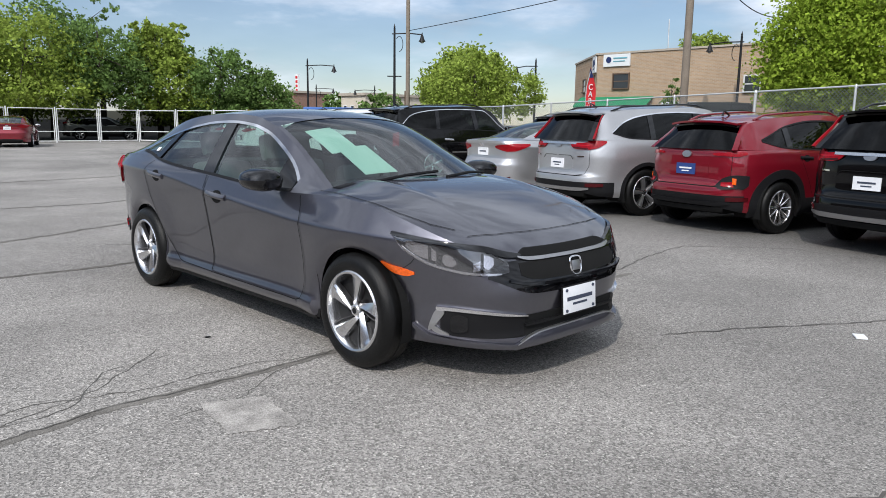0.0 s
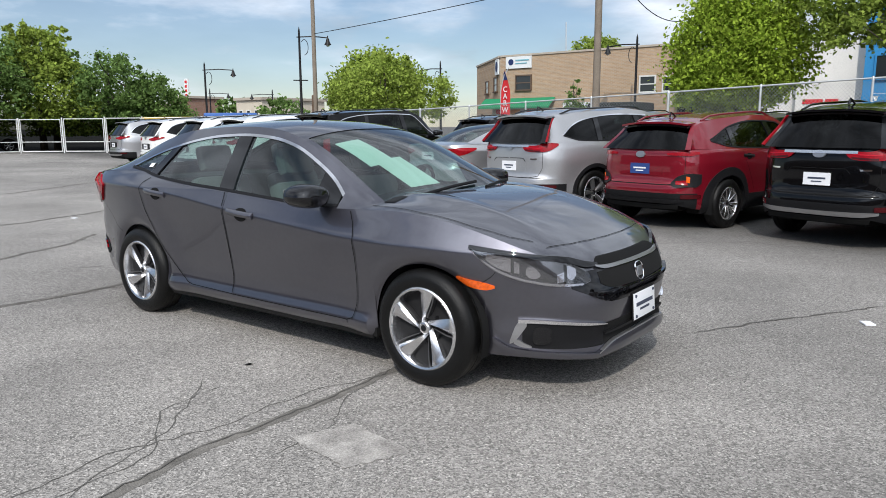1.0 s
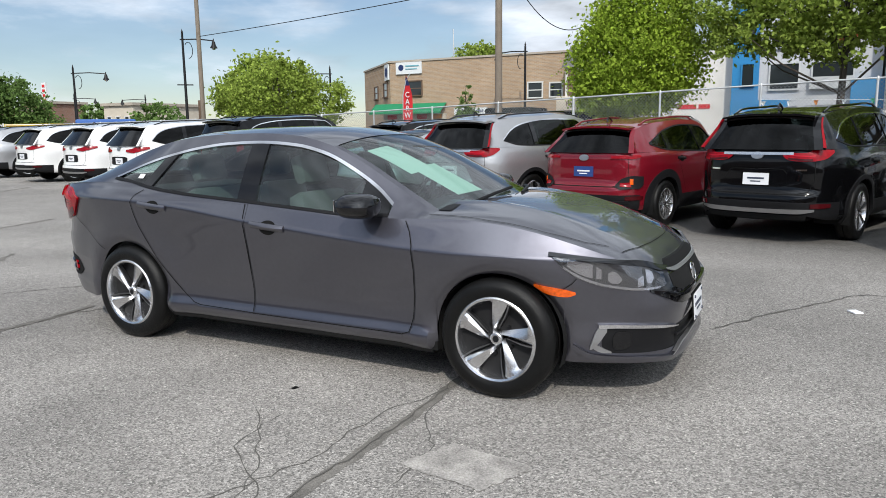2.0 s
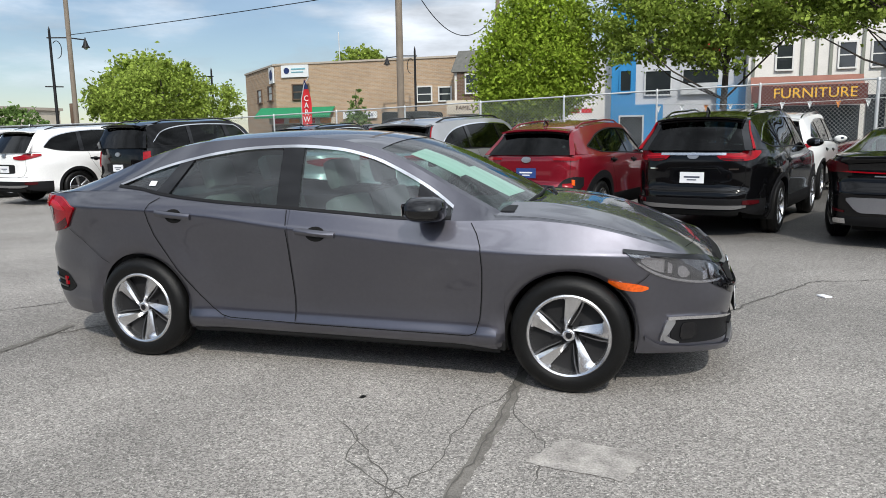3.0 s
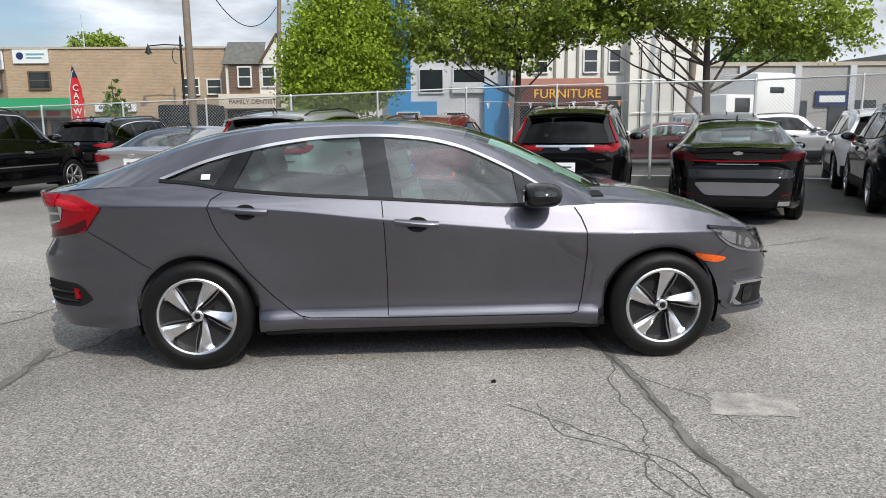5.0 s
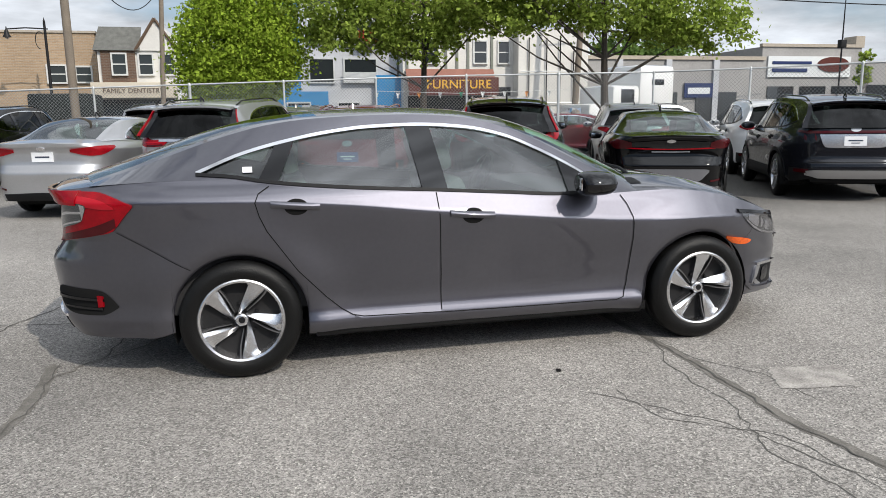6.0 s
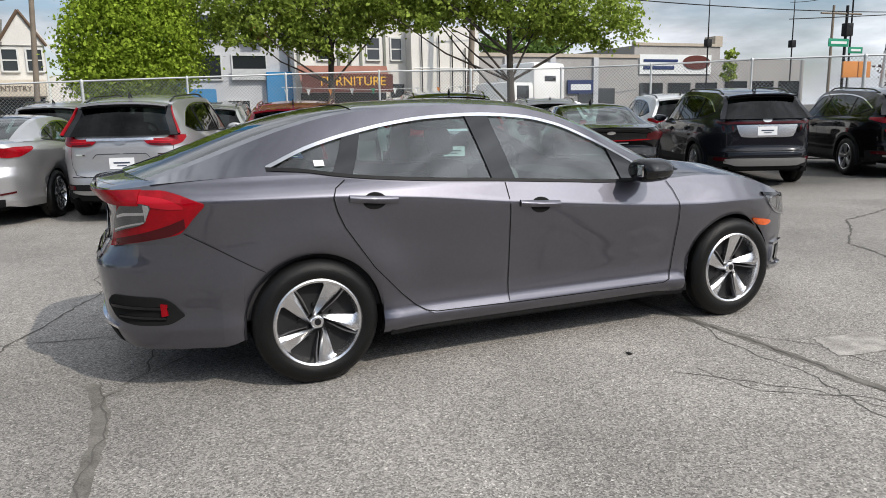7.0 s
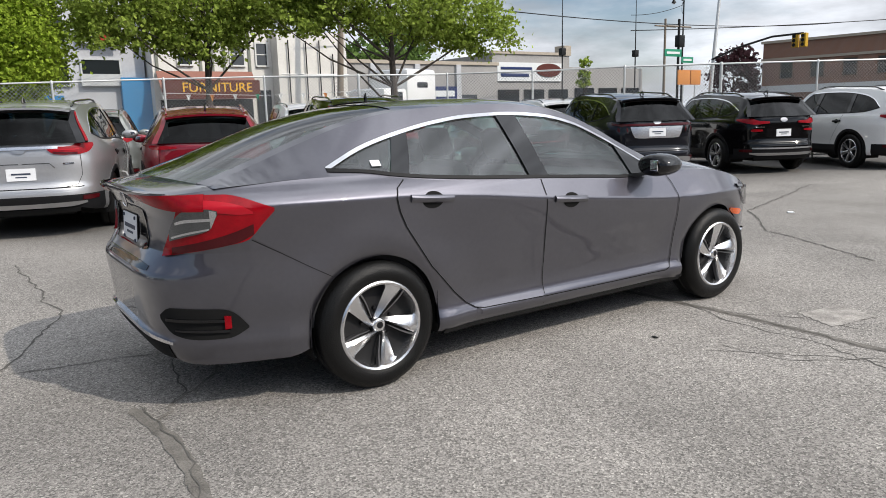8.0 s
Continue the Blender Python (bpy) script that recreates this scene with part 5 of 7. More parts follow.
car("large_crossover", "pale silver large crossover with dark windows", crossover(4.95, 2.85, 0.96, 1.68, 1.08, 0.28, style=TEN, lamps="wide", rake=0.36), "silver", heading(-21.5, 11.2, 12, 1.42))
car("small_crossover", "grey-green small crossover with red tail lamps", crossover(4.3, 2.6, 0.90, 1.60, 1.06, 0.25, style=TEN, lamps="wide", tyre=0.34), "greensilver", heading(-0.55, 11.55, 12, 1.30), "second row of cars")
car("crossover", "white crossover with dark windows", crossover(4.6, 2.7, 0.92, 1.66, 1.08, 0.27, style=WIDE, lamps="wide"), "white", heading(3.85, 11.2, 17, 1.33), "second row of cars")
car("crossover", "pale silver crossover behind the black sedan", crossover(4.5, 2.66, 0.91, 1.58, 1.05, 0.27, style=WIDE, lamps="wide"), "silver", heading(6.7, 10.2, 24, 1.33), "second row of cars")
car("crossover", "white crossover with a clear rear window", crossover(4.6, 2.7, 0.92, 1.62, 1.06, 0.27, style=WIDE, lamps="wide"), "white", heading(9.6, 9.3, 27, 1.33), "second row of cars")
car("crossover", "black crossover in the second row", crossover(4.6, 2.7, 0.92, 1.66, 1.08, 0.27, style=WIDE, lamps="slim"), "black", heading(-7.4, 13.2, 12, 1.33), "second row of cars")
car("crossover", "silver crossover behind the silver sedan", crossover(4.6, 2.7, 0.92, 1.68, 1.08, 0.27, style=WIDE, lamps="wide"), "silver", heading(-3.4, 12.2, 12, 1.33), "second row of cars")
car("sedan", "bright red sedan at the far fence", big_sedan(False), "red", heading(-33.5, 6.2, -70, 1.40))

# ---- more materials ----
def leaf_material(name, colour):
    m = bpy.data.materials.new(name)
    m.use_nodes = True
    n, l = m.node_tree.nodes, m.node_tree.links
    n.clear()
    out, mix, dif, tr, geo, ramp = (n.new("ShaderNode" + k) for k in ("OutputMaterial", "MixShader", "BsdfDiffuse", "BsdfTranslucent", "NewGeometry", "ValToRGB"))
    c = Vector(colour)
    ramp.color_ramp.elements[0].color = (*(c * 0.55), 1)
    ramp.color_ramp.elements[1].color = (*(c * 1.5), 1)
    l.new(geo.outputs["Random Per Island"], ramp.inputs["Fac"])
    l.new(ramp.outputs["Color"], dif.inputs["Color"])
    l.new(ramp.outputs["Color"], tr.inputs["Color"])
    mix.inputs[0].default_value = 0.42
    l.new(dif.outputs[0], mix.inputs[1])
    l.new(tr.outputs[0], mix.inputs[2])
    l.new(mix.outputs[0], out.inputs["Surface"])
    return m


def brick_material(name, a, b, mortar, width=0.21, height=0.07):
    m = bpy.data.materials.new(name)
    m.use_nodes = True
    n, l = m.node_tree.nodes, m.node_tree.links
    p = n["Principled BSDF"]
    p.inputs["Roughness"].default_value = 0.85
    co, sep, add, com, br, nz, mx, bmp = (n.new("ShaderNode" + k) for k in ("TexCoord", "SeparateXYZ", "Math", "CombineXYZ", "TexBrick", "TexNoise", "Mix", "Bump"))
    l.new(co.outputs["Object"], sep.inputs[0])
    l.new(sep.outputs[0], add.inputs[0])
    l.new(sep.outputs[1], add.inputs[1])
    l.new(add.outputs[0], com.inputs[0])
    l.new(sep.outputs[2], com.inputs[1])
    l.new(com.outputs[0], br.inputs["Vector"])
    br.inputs["Color1"].default_value, br.inputs["Color2"].default_value, br.inputs["Mortar"].default_value = (*a, 1), (*b, 1), (*mortar, 1)
    br.inputs["Scale"].default_value, br.inputs["Brick Width"].default_value, br.inputs["Row Height"].default_value, br.inputs["Mortar Size"].default_value = 1.0, width, height, 0.010
    nz.inputs["Scale"].default_value, nz.inputs["Detail"].default_value = 0.7, 6
    l.new(co.outputs["Object"], nz.inputs["Vector"])
    mx.data_type, mx.blend_type = "RGBA", "MULTIPLY"
    mx.inputs[0].default_value = 0.30
    l.new(br.outputs["Color"], mx.inputs[6])
    l.new(nz.outputs["Fac"], mx.inputs[7])
    l.new(mx.outputs[2], p.inputs["Base Color"])
    bmp.inputs["Strength"].default_value, bmp.inputs["Distance"].default_value = 0.6, 0.01
    l.new(br.outputs["Fac"], bmp.inputs["Height"])
    bmp.invert = True
    l.new(bmp.outputs["Normal"], p.inputs["Normal"])
    return m


M["leaf_bright"] = leaf_material("bright_maple_leaves", (0.285, 0.385, 0.05))
M["leaf_mid"] = leaf_material("tree_leaves", (0.28, 0.36, 0.073))
M["leaf_dark"] = leaf_material("dark_tree_leaves", (0.15, 0.235, 0.07))
M["leaf_purple"] = leaf_material("purple_tree_leaves", (0.06, 0.03, 0.035))
M["bark"] = material("grey_brown_bark", (0.075, 0.062, 0.052), 0.9, vary=0.3, scale=8, bump=0.8, bump_scale=30)
M["galv"] = material("galvanised_steel", (0.56, 0.57, 0.57), 0.45, 0.5, vary=0.12, scale=5)
M["wire"] = material("galvanised_wire", (0.23, 0.24, 0.245), 0.55, 0.3)
M["whitepipe"] = material("white_painted_pipe", (0.70, 0.71, 0.70), 0.5, vary=0.08)
M["screen"] = material("black_privacy_screen", (0.022, 0.026, 0.026), 0.9, vary=0.25, scale=2, bump=0.3, bump_scale=40)
M["mesh_screen"] = glass("see_through_black_screen", (0.12, 0.125, 0.125), 0.0)
M["greenscreen"] = material("green_privacy_screen", (0.02, 0.085, 0.06), 0.9, vary=0.25, scale=2)
M["woodpole"] = material("weathered_pole_wood", (0.21, 0.175, 0.14), 0.9, vary=0.22, scale=3, bump=0.6, bump_scale=30)
M["iron"] = material("black_cast_iron", (0.012, 0.012, 0.013), 0.45, vary=0.1)
M["buff"] = brick_material("buff_brick", (0.50, 0.35, 0.22), (0.42, 0.28, 0.165), (0.46, 0.39, 0.31))
M["redbrick"] = brick_material("red_brick", (0.33, 0.15, 0.09), (0.27, 0.12, 0.075), (0.34, 0.28, 0.24))
M["brownbrick"] = brick_material("brown_brick", (0.17, 0.095, 0.06), (0.13, 0.075, 0.05), (0.2, 0.16, 0.13))
M["stucco"] = material("white_stucco", (0.66, 0.64, 0.60), 0.9, vary=0.10, scale=1.2, bump=0.25, bump_scale=50)
M["cream"] = material("cream_stucco", (0.55, 0.49, 0.40), 0.9, vary=0.10, scale=1.2, bump=0.2, bump_scale=50)
M["greywall"] = material("grey_render", (0.33, 0.32, 0.31), 0.9, vary=0.15, scale=0.8, bump=0.2, bump_scale=40)
M["panelgrey"] = material("light_grey_cladding", (0.46, 0.47, 0.49), 0.6, vary=0.08, scale=0.8)
M["bluewall"] = material("bright_blue_cladding", (0.03, 0.20, 0.42), 0.55, vary=0.10, scale=1)
M["shingle"] = material("grey_roof_shingles", (0.13, 0.13, 0.12), 0.95, vary=0.35, scale=5, bump=0.5, bump_scale=20)
M["coping"] = material("stone_coping", (0.40, 0.35, 0.29), 0.85, vary=0.15)
M["pane"] = material("dark_window_pane", (0.02, 0.024, 0.028), 0.05, coat=0.5)
M["winframe"] = material("white_window_frame", (0.62, 0.62, 0.60), 0.6, vary=0.06)
M["brownframe"] = material("brown_window_frame", (0.12, 0.08, 0.055), 0.6, vary=0.1)
M["timber"] = material("grey_green_timber", (0.20, 0.21, 0.18), 0.8, vary=0.15)
M["awningpink"] = material("faded_maroon_awning_cloth", (0.27, 0.13, 0.10), 0.85, vary=0.15, scale=2)
M["maroon"] = material("maroon_sign_cloth", (0.10, 0.030, 0.024), 0.8, vary=0.15)
M["yellow"] = material("yellow_letters", (0.80, 0.46, 0.04), 0.6)
M["signwhite"] = material("white_sign_board", (0.66, 0.68, 0.68), 0.55, vary=0.06)
M["teal"] = material("pale_teal_sign_print", (0.16, 0.36, 0.42), 0.6)
M["signblue"] = material("navy_sign_print", (0.02, 0.035, 0.11), 0.6)
M["bannerred"] = material("red_banner_cloth", (0.50, 0.025, 0.03), 0.75, vary=0.10)
M["green"] = material("green_awning_cloth", (0.02, 0.20, 0.09), 0.75, vary=0.12)
M["orange"] = material("flat_orange", (0.62, 0.24, 0.06), 0.7, vary=0.12)
M["streetgreen"] = material("green_street_sign", (0.02, 0.24, 0.14), 0.5)
M["sigyellow"] = material("yellow_signal_casing", (0.50, 0.30, 0.03), 0.5)
M["tar"] = material("tar_crack_filler", (0.160, 0.150, 0.136), 0.9, vary=0.5, scale=9, bump=0.5, bump_scale=120)
M["crack"] = material("dark_asphalt_crack", (0.105, 0.10, 0.092), 0.95, vary=0.2)
M["patch"] = material("bleached_asphalt_patch", (0.33, 0.312, 0.29), 0.95, vary=0.6, scale=8, bump=0.6, bump_scale=160)
M["paintyellow"] = material("yellow_machine_paint", (0.62, 0.40, 0.02), 0.5)
M["vanblue"] = material("blue_truck_paint", (0.05, 0.13, 0.38), 0.4)


# ---- fences ----
def fence_point(line, d):
    for a, b in zip(line, line[1:]):
        n = (Vector(b) - Vector(a)).length
        if d <= n:
            return Vector(a).lerp(Vector(b), d / n)
        d -= n
    return Vector(line[-1])


def chain_fence(line, base, gap=2.35):
    """Chain-link on round posts; line holds the top rail's corners."""
    top = thing("chain_link_fence", "galvanised chain-link fence on round steel posts", "fence", kind="structure")
    size = sum((Vector(b) - Vector(a)).length for a, b in zip(line, line[1:]))
    n = round(size / gap)
    posts = [fence_point(line, size * i / n) for i in range(n + 1)]
    for i, p in enumerate(posts):
        r = 0.036 if i % 4 == 0 else 0.026
        part("post", join(tube([(p.x, p.y, base), (p.x, p.y, p.z + 0.01)], r, 10), moved(lathe([(0.0, 0.05), (r * 0.8, 0.035), (r * 1.25, 0.01), (r * 1.25, -0.04)], 10, "z"), Matrix.Translation(p))), M["galv"], top)
    for a, b in zip(posts, posts[1:]):
        part("top_rail", tube([a, b], 0.021, 8), M["galv"], top)
        part("bottom_rail", tube([(a.x, a.y, 0.09), (b.x, b.y, 0.09)], 0.018, 6), M["galv"], top)
    verts, faces = [], []
    cell = 0.085
    for a, b in zip(posts, posts[1:]):
        u = (b - a)
        u.z = 0
        w = u.length
        u.normalize()
        nrm = Vector((-u.y, u.x, 0))
        hi = a.z
        h = hi - 0.06
        k = -h
        while k < w:
            for sgn in (1, -1):
                s0, s1 = k, k + h
                z0, z1 = (0.06, hi) if sgn > 0 else (hi, 0.06)
                if s0 < 0:
                    z0 += (z1 - z0) * (-s0 / h)
                    s0 = 0
                if s1 > w:
                    z1 = z0 + (z1 - z0) * ((w - s0) / max(s1 - s0, 1e-6))
                    s1 = w
                if s1 - s0 < 0.01:
                    continue
                p, q = a + u * s0, a + u * s1
                p, q = Vector((p.x, p.y, z0)), Vector((q.x, q.y, z1))
                way = (q - p).normalized()
                side = way.cross(nrm) * 0.0032
                out = nrm * 0.0028
                i = len(verts)
                verts += [p + side, p - side, p + out, q + side, q - side, q + out]
                faces += [(i, i + 3, i + 4, i + 1), (i + 1, i + 4, i + 5, i + 2), (i + 2, i + 5, i + 3, i)]
            k += cell
    mesh = part("wire_mesh", (verts, faces), M["wire"], top, "woven galvanised wire mesh", smooth=0)
    mesh["kind"] = "stuff"
    return top


FENCE = [(-31.0, 19.1, 1.90), (-13.0, 16.4, 1.94), (-3.0, 14.95, 2.21), (3.0, 14.05, 2.37), (9.2, 11.75, 2.37), (11.2, 8.75, 2.37), (14.4, 6.2, 2.37), (19.0, 3.4, 2.37)]
chain_fence(FENCE, -0.1)

# far fence with dark screens on white pipe panels
screen_fence = thing("screened_fence", "white pipe fence panels hung with dark privacy screen", "fence", kind="structure")
WEST = [(-38.3, 0.0, 1.85), (-38.6, 8.6, 1.85), (-39.6, 14.5, 1.85), (-35.9, 17.2, 1.9), (-31.0, 19.1, 1.90)]
west_len = sum((Vector(b) - Vector(a)).length for a, b in zip(WEST, WEST[1:]))
west = [fence_point(WEST, west_len * i / 10) for i in range(11)]
for i, (a, b) in enumerate(zip(west, west[1:])):
    u = (b - a).normalized()
    a2, b2 = a + u * 0.10, b - u * 0.10
    part("panel_pipe", join(tube([(a2.x, a2.y, 0.1), (a2.x, a2.y, a.z), (b2.x, b2.y, a.z), (b2.x, b2.y, 0.1), (a2.x, a2.y, 0.1)], 0.030, 8), tube([(a2.x, a2.y, 0.62), (b2.x, b2.y, 0.62)], 0.024, 6)), M["whitepipe"], screen_fence)
    out = Vector((-u.y, u.x, 0)) * 0.05
    part("screen", grid(steps(0, 1, 10), steps(0, 1, 6), lambda s, v: Vector(((a2 + (b2 - a2) * s).x, (a2 + (b2 - a2) * s).y, 0.14 + (a.z - 0.2) * v)) + out * (1 + 0.8 * math.sin(9 * s + i) * math.sin(math.pi * v))), M["mesh_screen"], screen_fence)
    part("post", tube([(a.x, a.y, -0.1), (a.x, a.y, a.z + 0.08)], 0.036, 8), M["whitepipe"], screen_fence)


# plain wall added out of view to the south, to darken the main car's reflections
south = part("reflection_wall_south", box(-45, 45, -19.0, -18.6, -0.1, 4.6), M["brownbrick"], smooth=0)
tagged(south, "added plain brown brick wall, out of view, that darkens the reflections", "wall", kind="structure")


# ---- trees ----
def tree(name, label, x, y, trunk, blobs, leaves, size, mat, seed, lean=0.0, limbs=10, low=0.0):
    """A tapered trunk with limbs into a crown of many leaves; blobs are (dx, dy, z, rx, ry, rz)."""
    rnd = random.Random(seed)
    top = thing(name, label, "tree", "street trees", "", pose(x, y, 0))
    z_fork = min(b[2] - b[5] * 0.6 for b in blobs)
    z_fork = max(z_fork, 0.9)
    top_z = max(b[2] for b in blobs)
    stem = [(lean * f * top_z * 0.3 + 0.05 * math.sin(5 * f + seed), 0.05 * math.cos(4 * f + seed), -0.1 + (top_z + 0.1) * f) for f in steps(0, 1, 8)]
    part("trunk", tube(stem, [trunk * (1.15 - 0.95 * f) for f in steps(0, 1, 8)], 10), M["bark"], top)
    for i in range(limbs):
        b = blobs[i % len(blobs)]
        f = rnd.uniform(0.35, 0.9)
        s = Vector(stem[int(f * 8)])
        a = rnd.uniform(0, math.tau)
        e = Vector((b[0] + b[3] * 0.75 * math.cos(a), b[1] + b[4] * 0.75 * math.sin(a), b[2] + b[5] * rnd.uniform(-0.4, 0.5)))
        mid = s.lerp(e, 0.5) + Vector((rnd.uniform(-0.15, 0.15), rnd.uniform(-0.15, 0.15), -0.12))
        part("limb", tube([s, mid, e], [trunk * 0.30, trunk * 0.18, trunk * 0.05], 6), M["bark"], top)
    clumps = []
    weight = [b[3] * b[4] * b[5] for b in blobs]
    for _ in range(max(40, leaves // 38)):
        b = rnd.choices(blobs, weight)[0]
        v = Vector((rnd.gauss(0, 1), rnd.gauss(0, 1), rnd.gauss(0, 1))).normalized() * rnd.uniform(0.45, 1.0) ** 0.5
        clumps.append((Vector((b[0] + v.x * b[3], b[1] + v.y * b[4], b[2] + v.z * b[5])), rnd.uniform(0.10, 0.24) * (b[3] + b[5]) * 0.8))
    verts, faces = [], []
    for i in range(leaves):
        c, r = clumps[i % len(clumps)]
        p = c + Vector((rnd.gauss(0, 0.5), rnd.gauss(0, 0.5), rnd.gauss(0, 0.38))) * r
        if p.z < low:
            continue
        n = Vector((rnd.gauss(0, 1), rnd.gauss(0, 1), rnd.gauss(0.7, 1))).normalized()
        u = n.orthogonal().normalized()
        u.rotate(Matrix.Rotation(rnd.uniform(0, math.tau), 3, n))
        w = n.cross(u)
        s = size * rnd.uniform(0.65, 1.35)
        k = len(verts)
        verts += [p - u * s * 0.5, p + w * s * 0.34 + n * s * 0.10, p + u * s * 0.5, p - w * s * 0.34 + n * s * 0.10]
        faces += [(k, k + 1, k + 2), (k, k + 2, k + 3)]
    crown = part("crown", (verts, faces), M[mat], top, "", smooth=0)
    crown["kind"] = "stuff"
    return top


tree("maple_tree", "dense bright green maple in full leaf", -1.85, 16.6, 0.11, [(0, 0, 3.2, 1.75, 1.6, 1.4), (0.1, 0, 4.4, 1.35, 1.3, 1.2), (0, 0, 5.2, 0.8, 0.8, 0.75), (-0.2, 0, 2.4, 1.55, 1.5, 0.8)], 40000, 0.105, "leaf_bright", 3, low=1.55)
tree("street_tree", "open green street tree with spreading limbs", 3.2, 16.2, 0.11, [(0.0, 0, 4.6, 2.6, 1.8, 1.1), (-1.9, 0, 4.1, 1.7, 1.3, 0.9), (2.0, 0, 4.7, 1.9, 1.4, 1.0), (0, 0, 5.9, 2.6, 1.8, 1.1), (-0.3, 0, 3.5, 1.5, 1.1, 0.5), (2.4, 0, 5.8, 1.8, 1.4, 0.9), (-2.9, 0, 4.3, 1.3, 1.1, 0.8), (-2.4, 0, 5.4, 1.3, 1.1, 0.8), (0.0, -0.3, 3.4, 1.3, 1.0, 0.55), (-2.0, -0.3, 3.6, 1.5, 1.1, 0.5)], 29000, 0.13, "leaf_mid", 5, limbs=22)
tree("street_tree", "tall green street tree with a bare lower trunk", 8.15, 14.7, 0.13, [(-3.3, 0, 4.7, 1.3, 1.1, 0.8), (-3.0, 0, 3.9, 1.0, 0.9, 0.45), (-2.2, 0, 5.6, 1.6, 1.2, 0.9), (1.6, 0, 3.6, 1.3, 1.0, 0.5), (-1.2, -0.3, 3.9, 1.2, 1.0, 0.4), (0, 0, 4.6, 2.7, 2.0, 0.9), (-2.3, 0, 4.4, 1.6, 1.3, 0.8), (2.4, 0, 4.2, 1.9, 1.4, 0.9), (0.2, 0, 5.9, 3.0, 2.2, 1.1), (3.0, -0.4, 3.6, 1.2, 0.9, 0.6)], 27000, 0.13, "leaf_mid", 8, limbs=24)
tree("street_tree", "rounded mid green tree beside the street", -17.8, 20.6, 0.13, [(0, 0, 2.95, 2.0, 1.8, 1.4), (1.8, 0.5, 2.6, 1.4, 1.3, 1.0), (-1.6, 0, 2.6, 1.5, 1.4, 1.2), (0.7, 0, 3.9, 0.8, 0.8, 0.6), (-0.8, 0, 3.8, 0.7, 0.7, 0.6)], 16000, 0.14, "leaf_mid", 11)
tree("street_tree", "mid green tree near the brick building", -20.6, 22.8, 0.13, [(0, 0, 3.4, 2.0, 1.8, 1.5), (-1.8, 0.5, 3.0, 1.4, 1.4, 1.1)], 6000, 0.22, "leaf_mid", 12)
WESTERN = [(-46.5, 7.0, 6.6, 3.4, "leaf_mid", 21), (-46.0, 10.5, 6.0, 3.2, "leaf_mid", 22), (-50.0, 13.0, 7.2, 3.3, "leaf_dark", 23), (-45.0, 14.5, 6.0, 2.7, "leaf_dark", 24), (-44.0, 18.6, 4.2, 2.4, "leaf_mid", 25), (-44.5, 18.0, 6.6, 1.6, "leaf_mid", 26), (-42.5, 21.5, 4.4, 2.6, "leaf_dark", 27), (-42.0, 24.0, 3.6, 2.2, "leaf_dark", 28)]
for tx, ty, tz, tr, tm, sd in WESTERN:
    wild = random.Random(sd)
    extra = [(wild.uniform(-1, 1) * tr, wild.uniform(-1, 1) * tr, tz + wild.uniform(-1.1, 0.45) * tr, tr * wild.uniform(0.25, 0.5), tr * 0.4, tr * wild.uniform(0.25, 0.4)) for _ in range(7)]
    tree("tree", "leafy green tree behind the screened fence", tx, ty, 0.2, extra + [(0, 0, tz - tr * 0.3, tr, tr, tr * 0.85), (tr * 0.5, tr * 0.4, tz - tr * 0.9, tr * 0.8, tr * 0.8, tr * 0.6), (-tr * 0.2, -tr * 0.5, tz - tr * 1.0, tr * 0.8, tr * 0.8, tr * 0.6)], 11000, 0.23, tm, sd, low=0.9)
tree("young_conifer", "small young conifer before the brick wall", -13.6, 30.5, 0.05, [(0, 0, 1.9, 0.75, 0.75, 0.7), (0, 0, 2.8, 0.5, 0.5, 0.6), (0, 0, 3.6, 0.22, 0.22, 0.5)], 1800, 0.14, "leaf_dark", 31)
tree("tree", "round green treetop behind the brick building", -23.0, 53.0, 0.25, [(0, 0, 7.2, 2.3, 2.0, 1.2)], 2600, 0.32, "leaf_mid", 33)
tree("young_tree", "slim young tree beyond the fence", 25.5, 24.0, 0.05, [(0, 0, 3.0, 0.4, 0.4, 0.5), (0.1, 0, 3.7, 0.3, 0.3, 0.5)], 700, 0.16, "leaf_mid", 35)
tree("purple_tree", "dark purple-leaved tree by the red brick building", 53.0, 33.5, 0.2, [(0, 0, 3.8, 2.2, 2.2, 2.2)], 2400, 0.34, "leaf_purple", 37)
tree("tree", "low green tree far along the street", -62.0, 46.0, 0.2, [(0, 0, 3.2, 2.2, 2.2, 1.2)], 1500, 0.4, "leaf_dark", 39)
tree("tree", "low green tree far along the street", -40.0, 34.0, 0.2, [(0, 0, 2.4, 1.8, 1.8, 1.1)], 1500, 0.3, "leaf_dark", 41)
tree("tree", "dark green tree behind the grey building", 24.0, 42.0, 0.2, [(0, 0, 6.0, 3.0, 2.5, 1.8)], 3000, 0.4, "leaf_dark", 43)


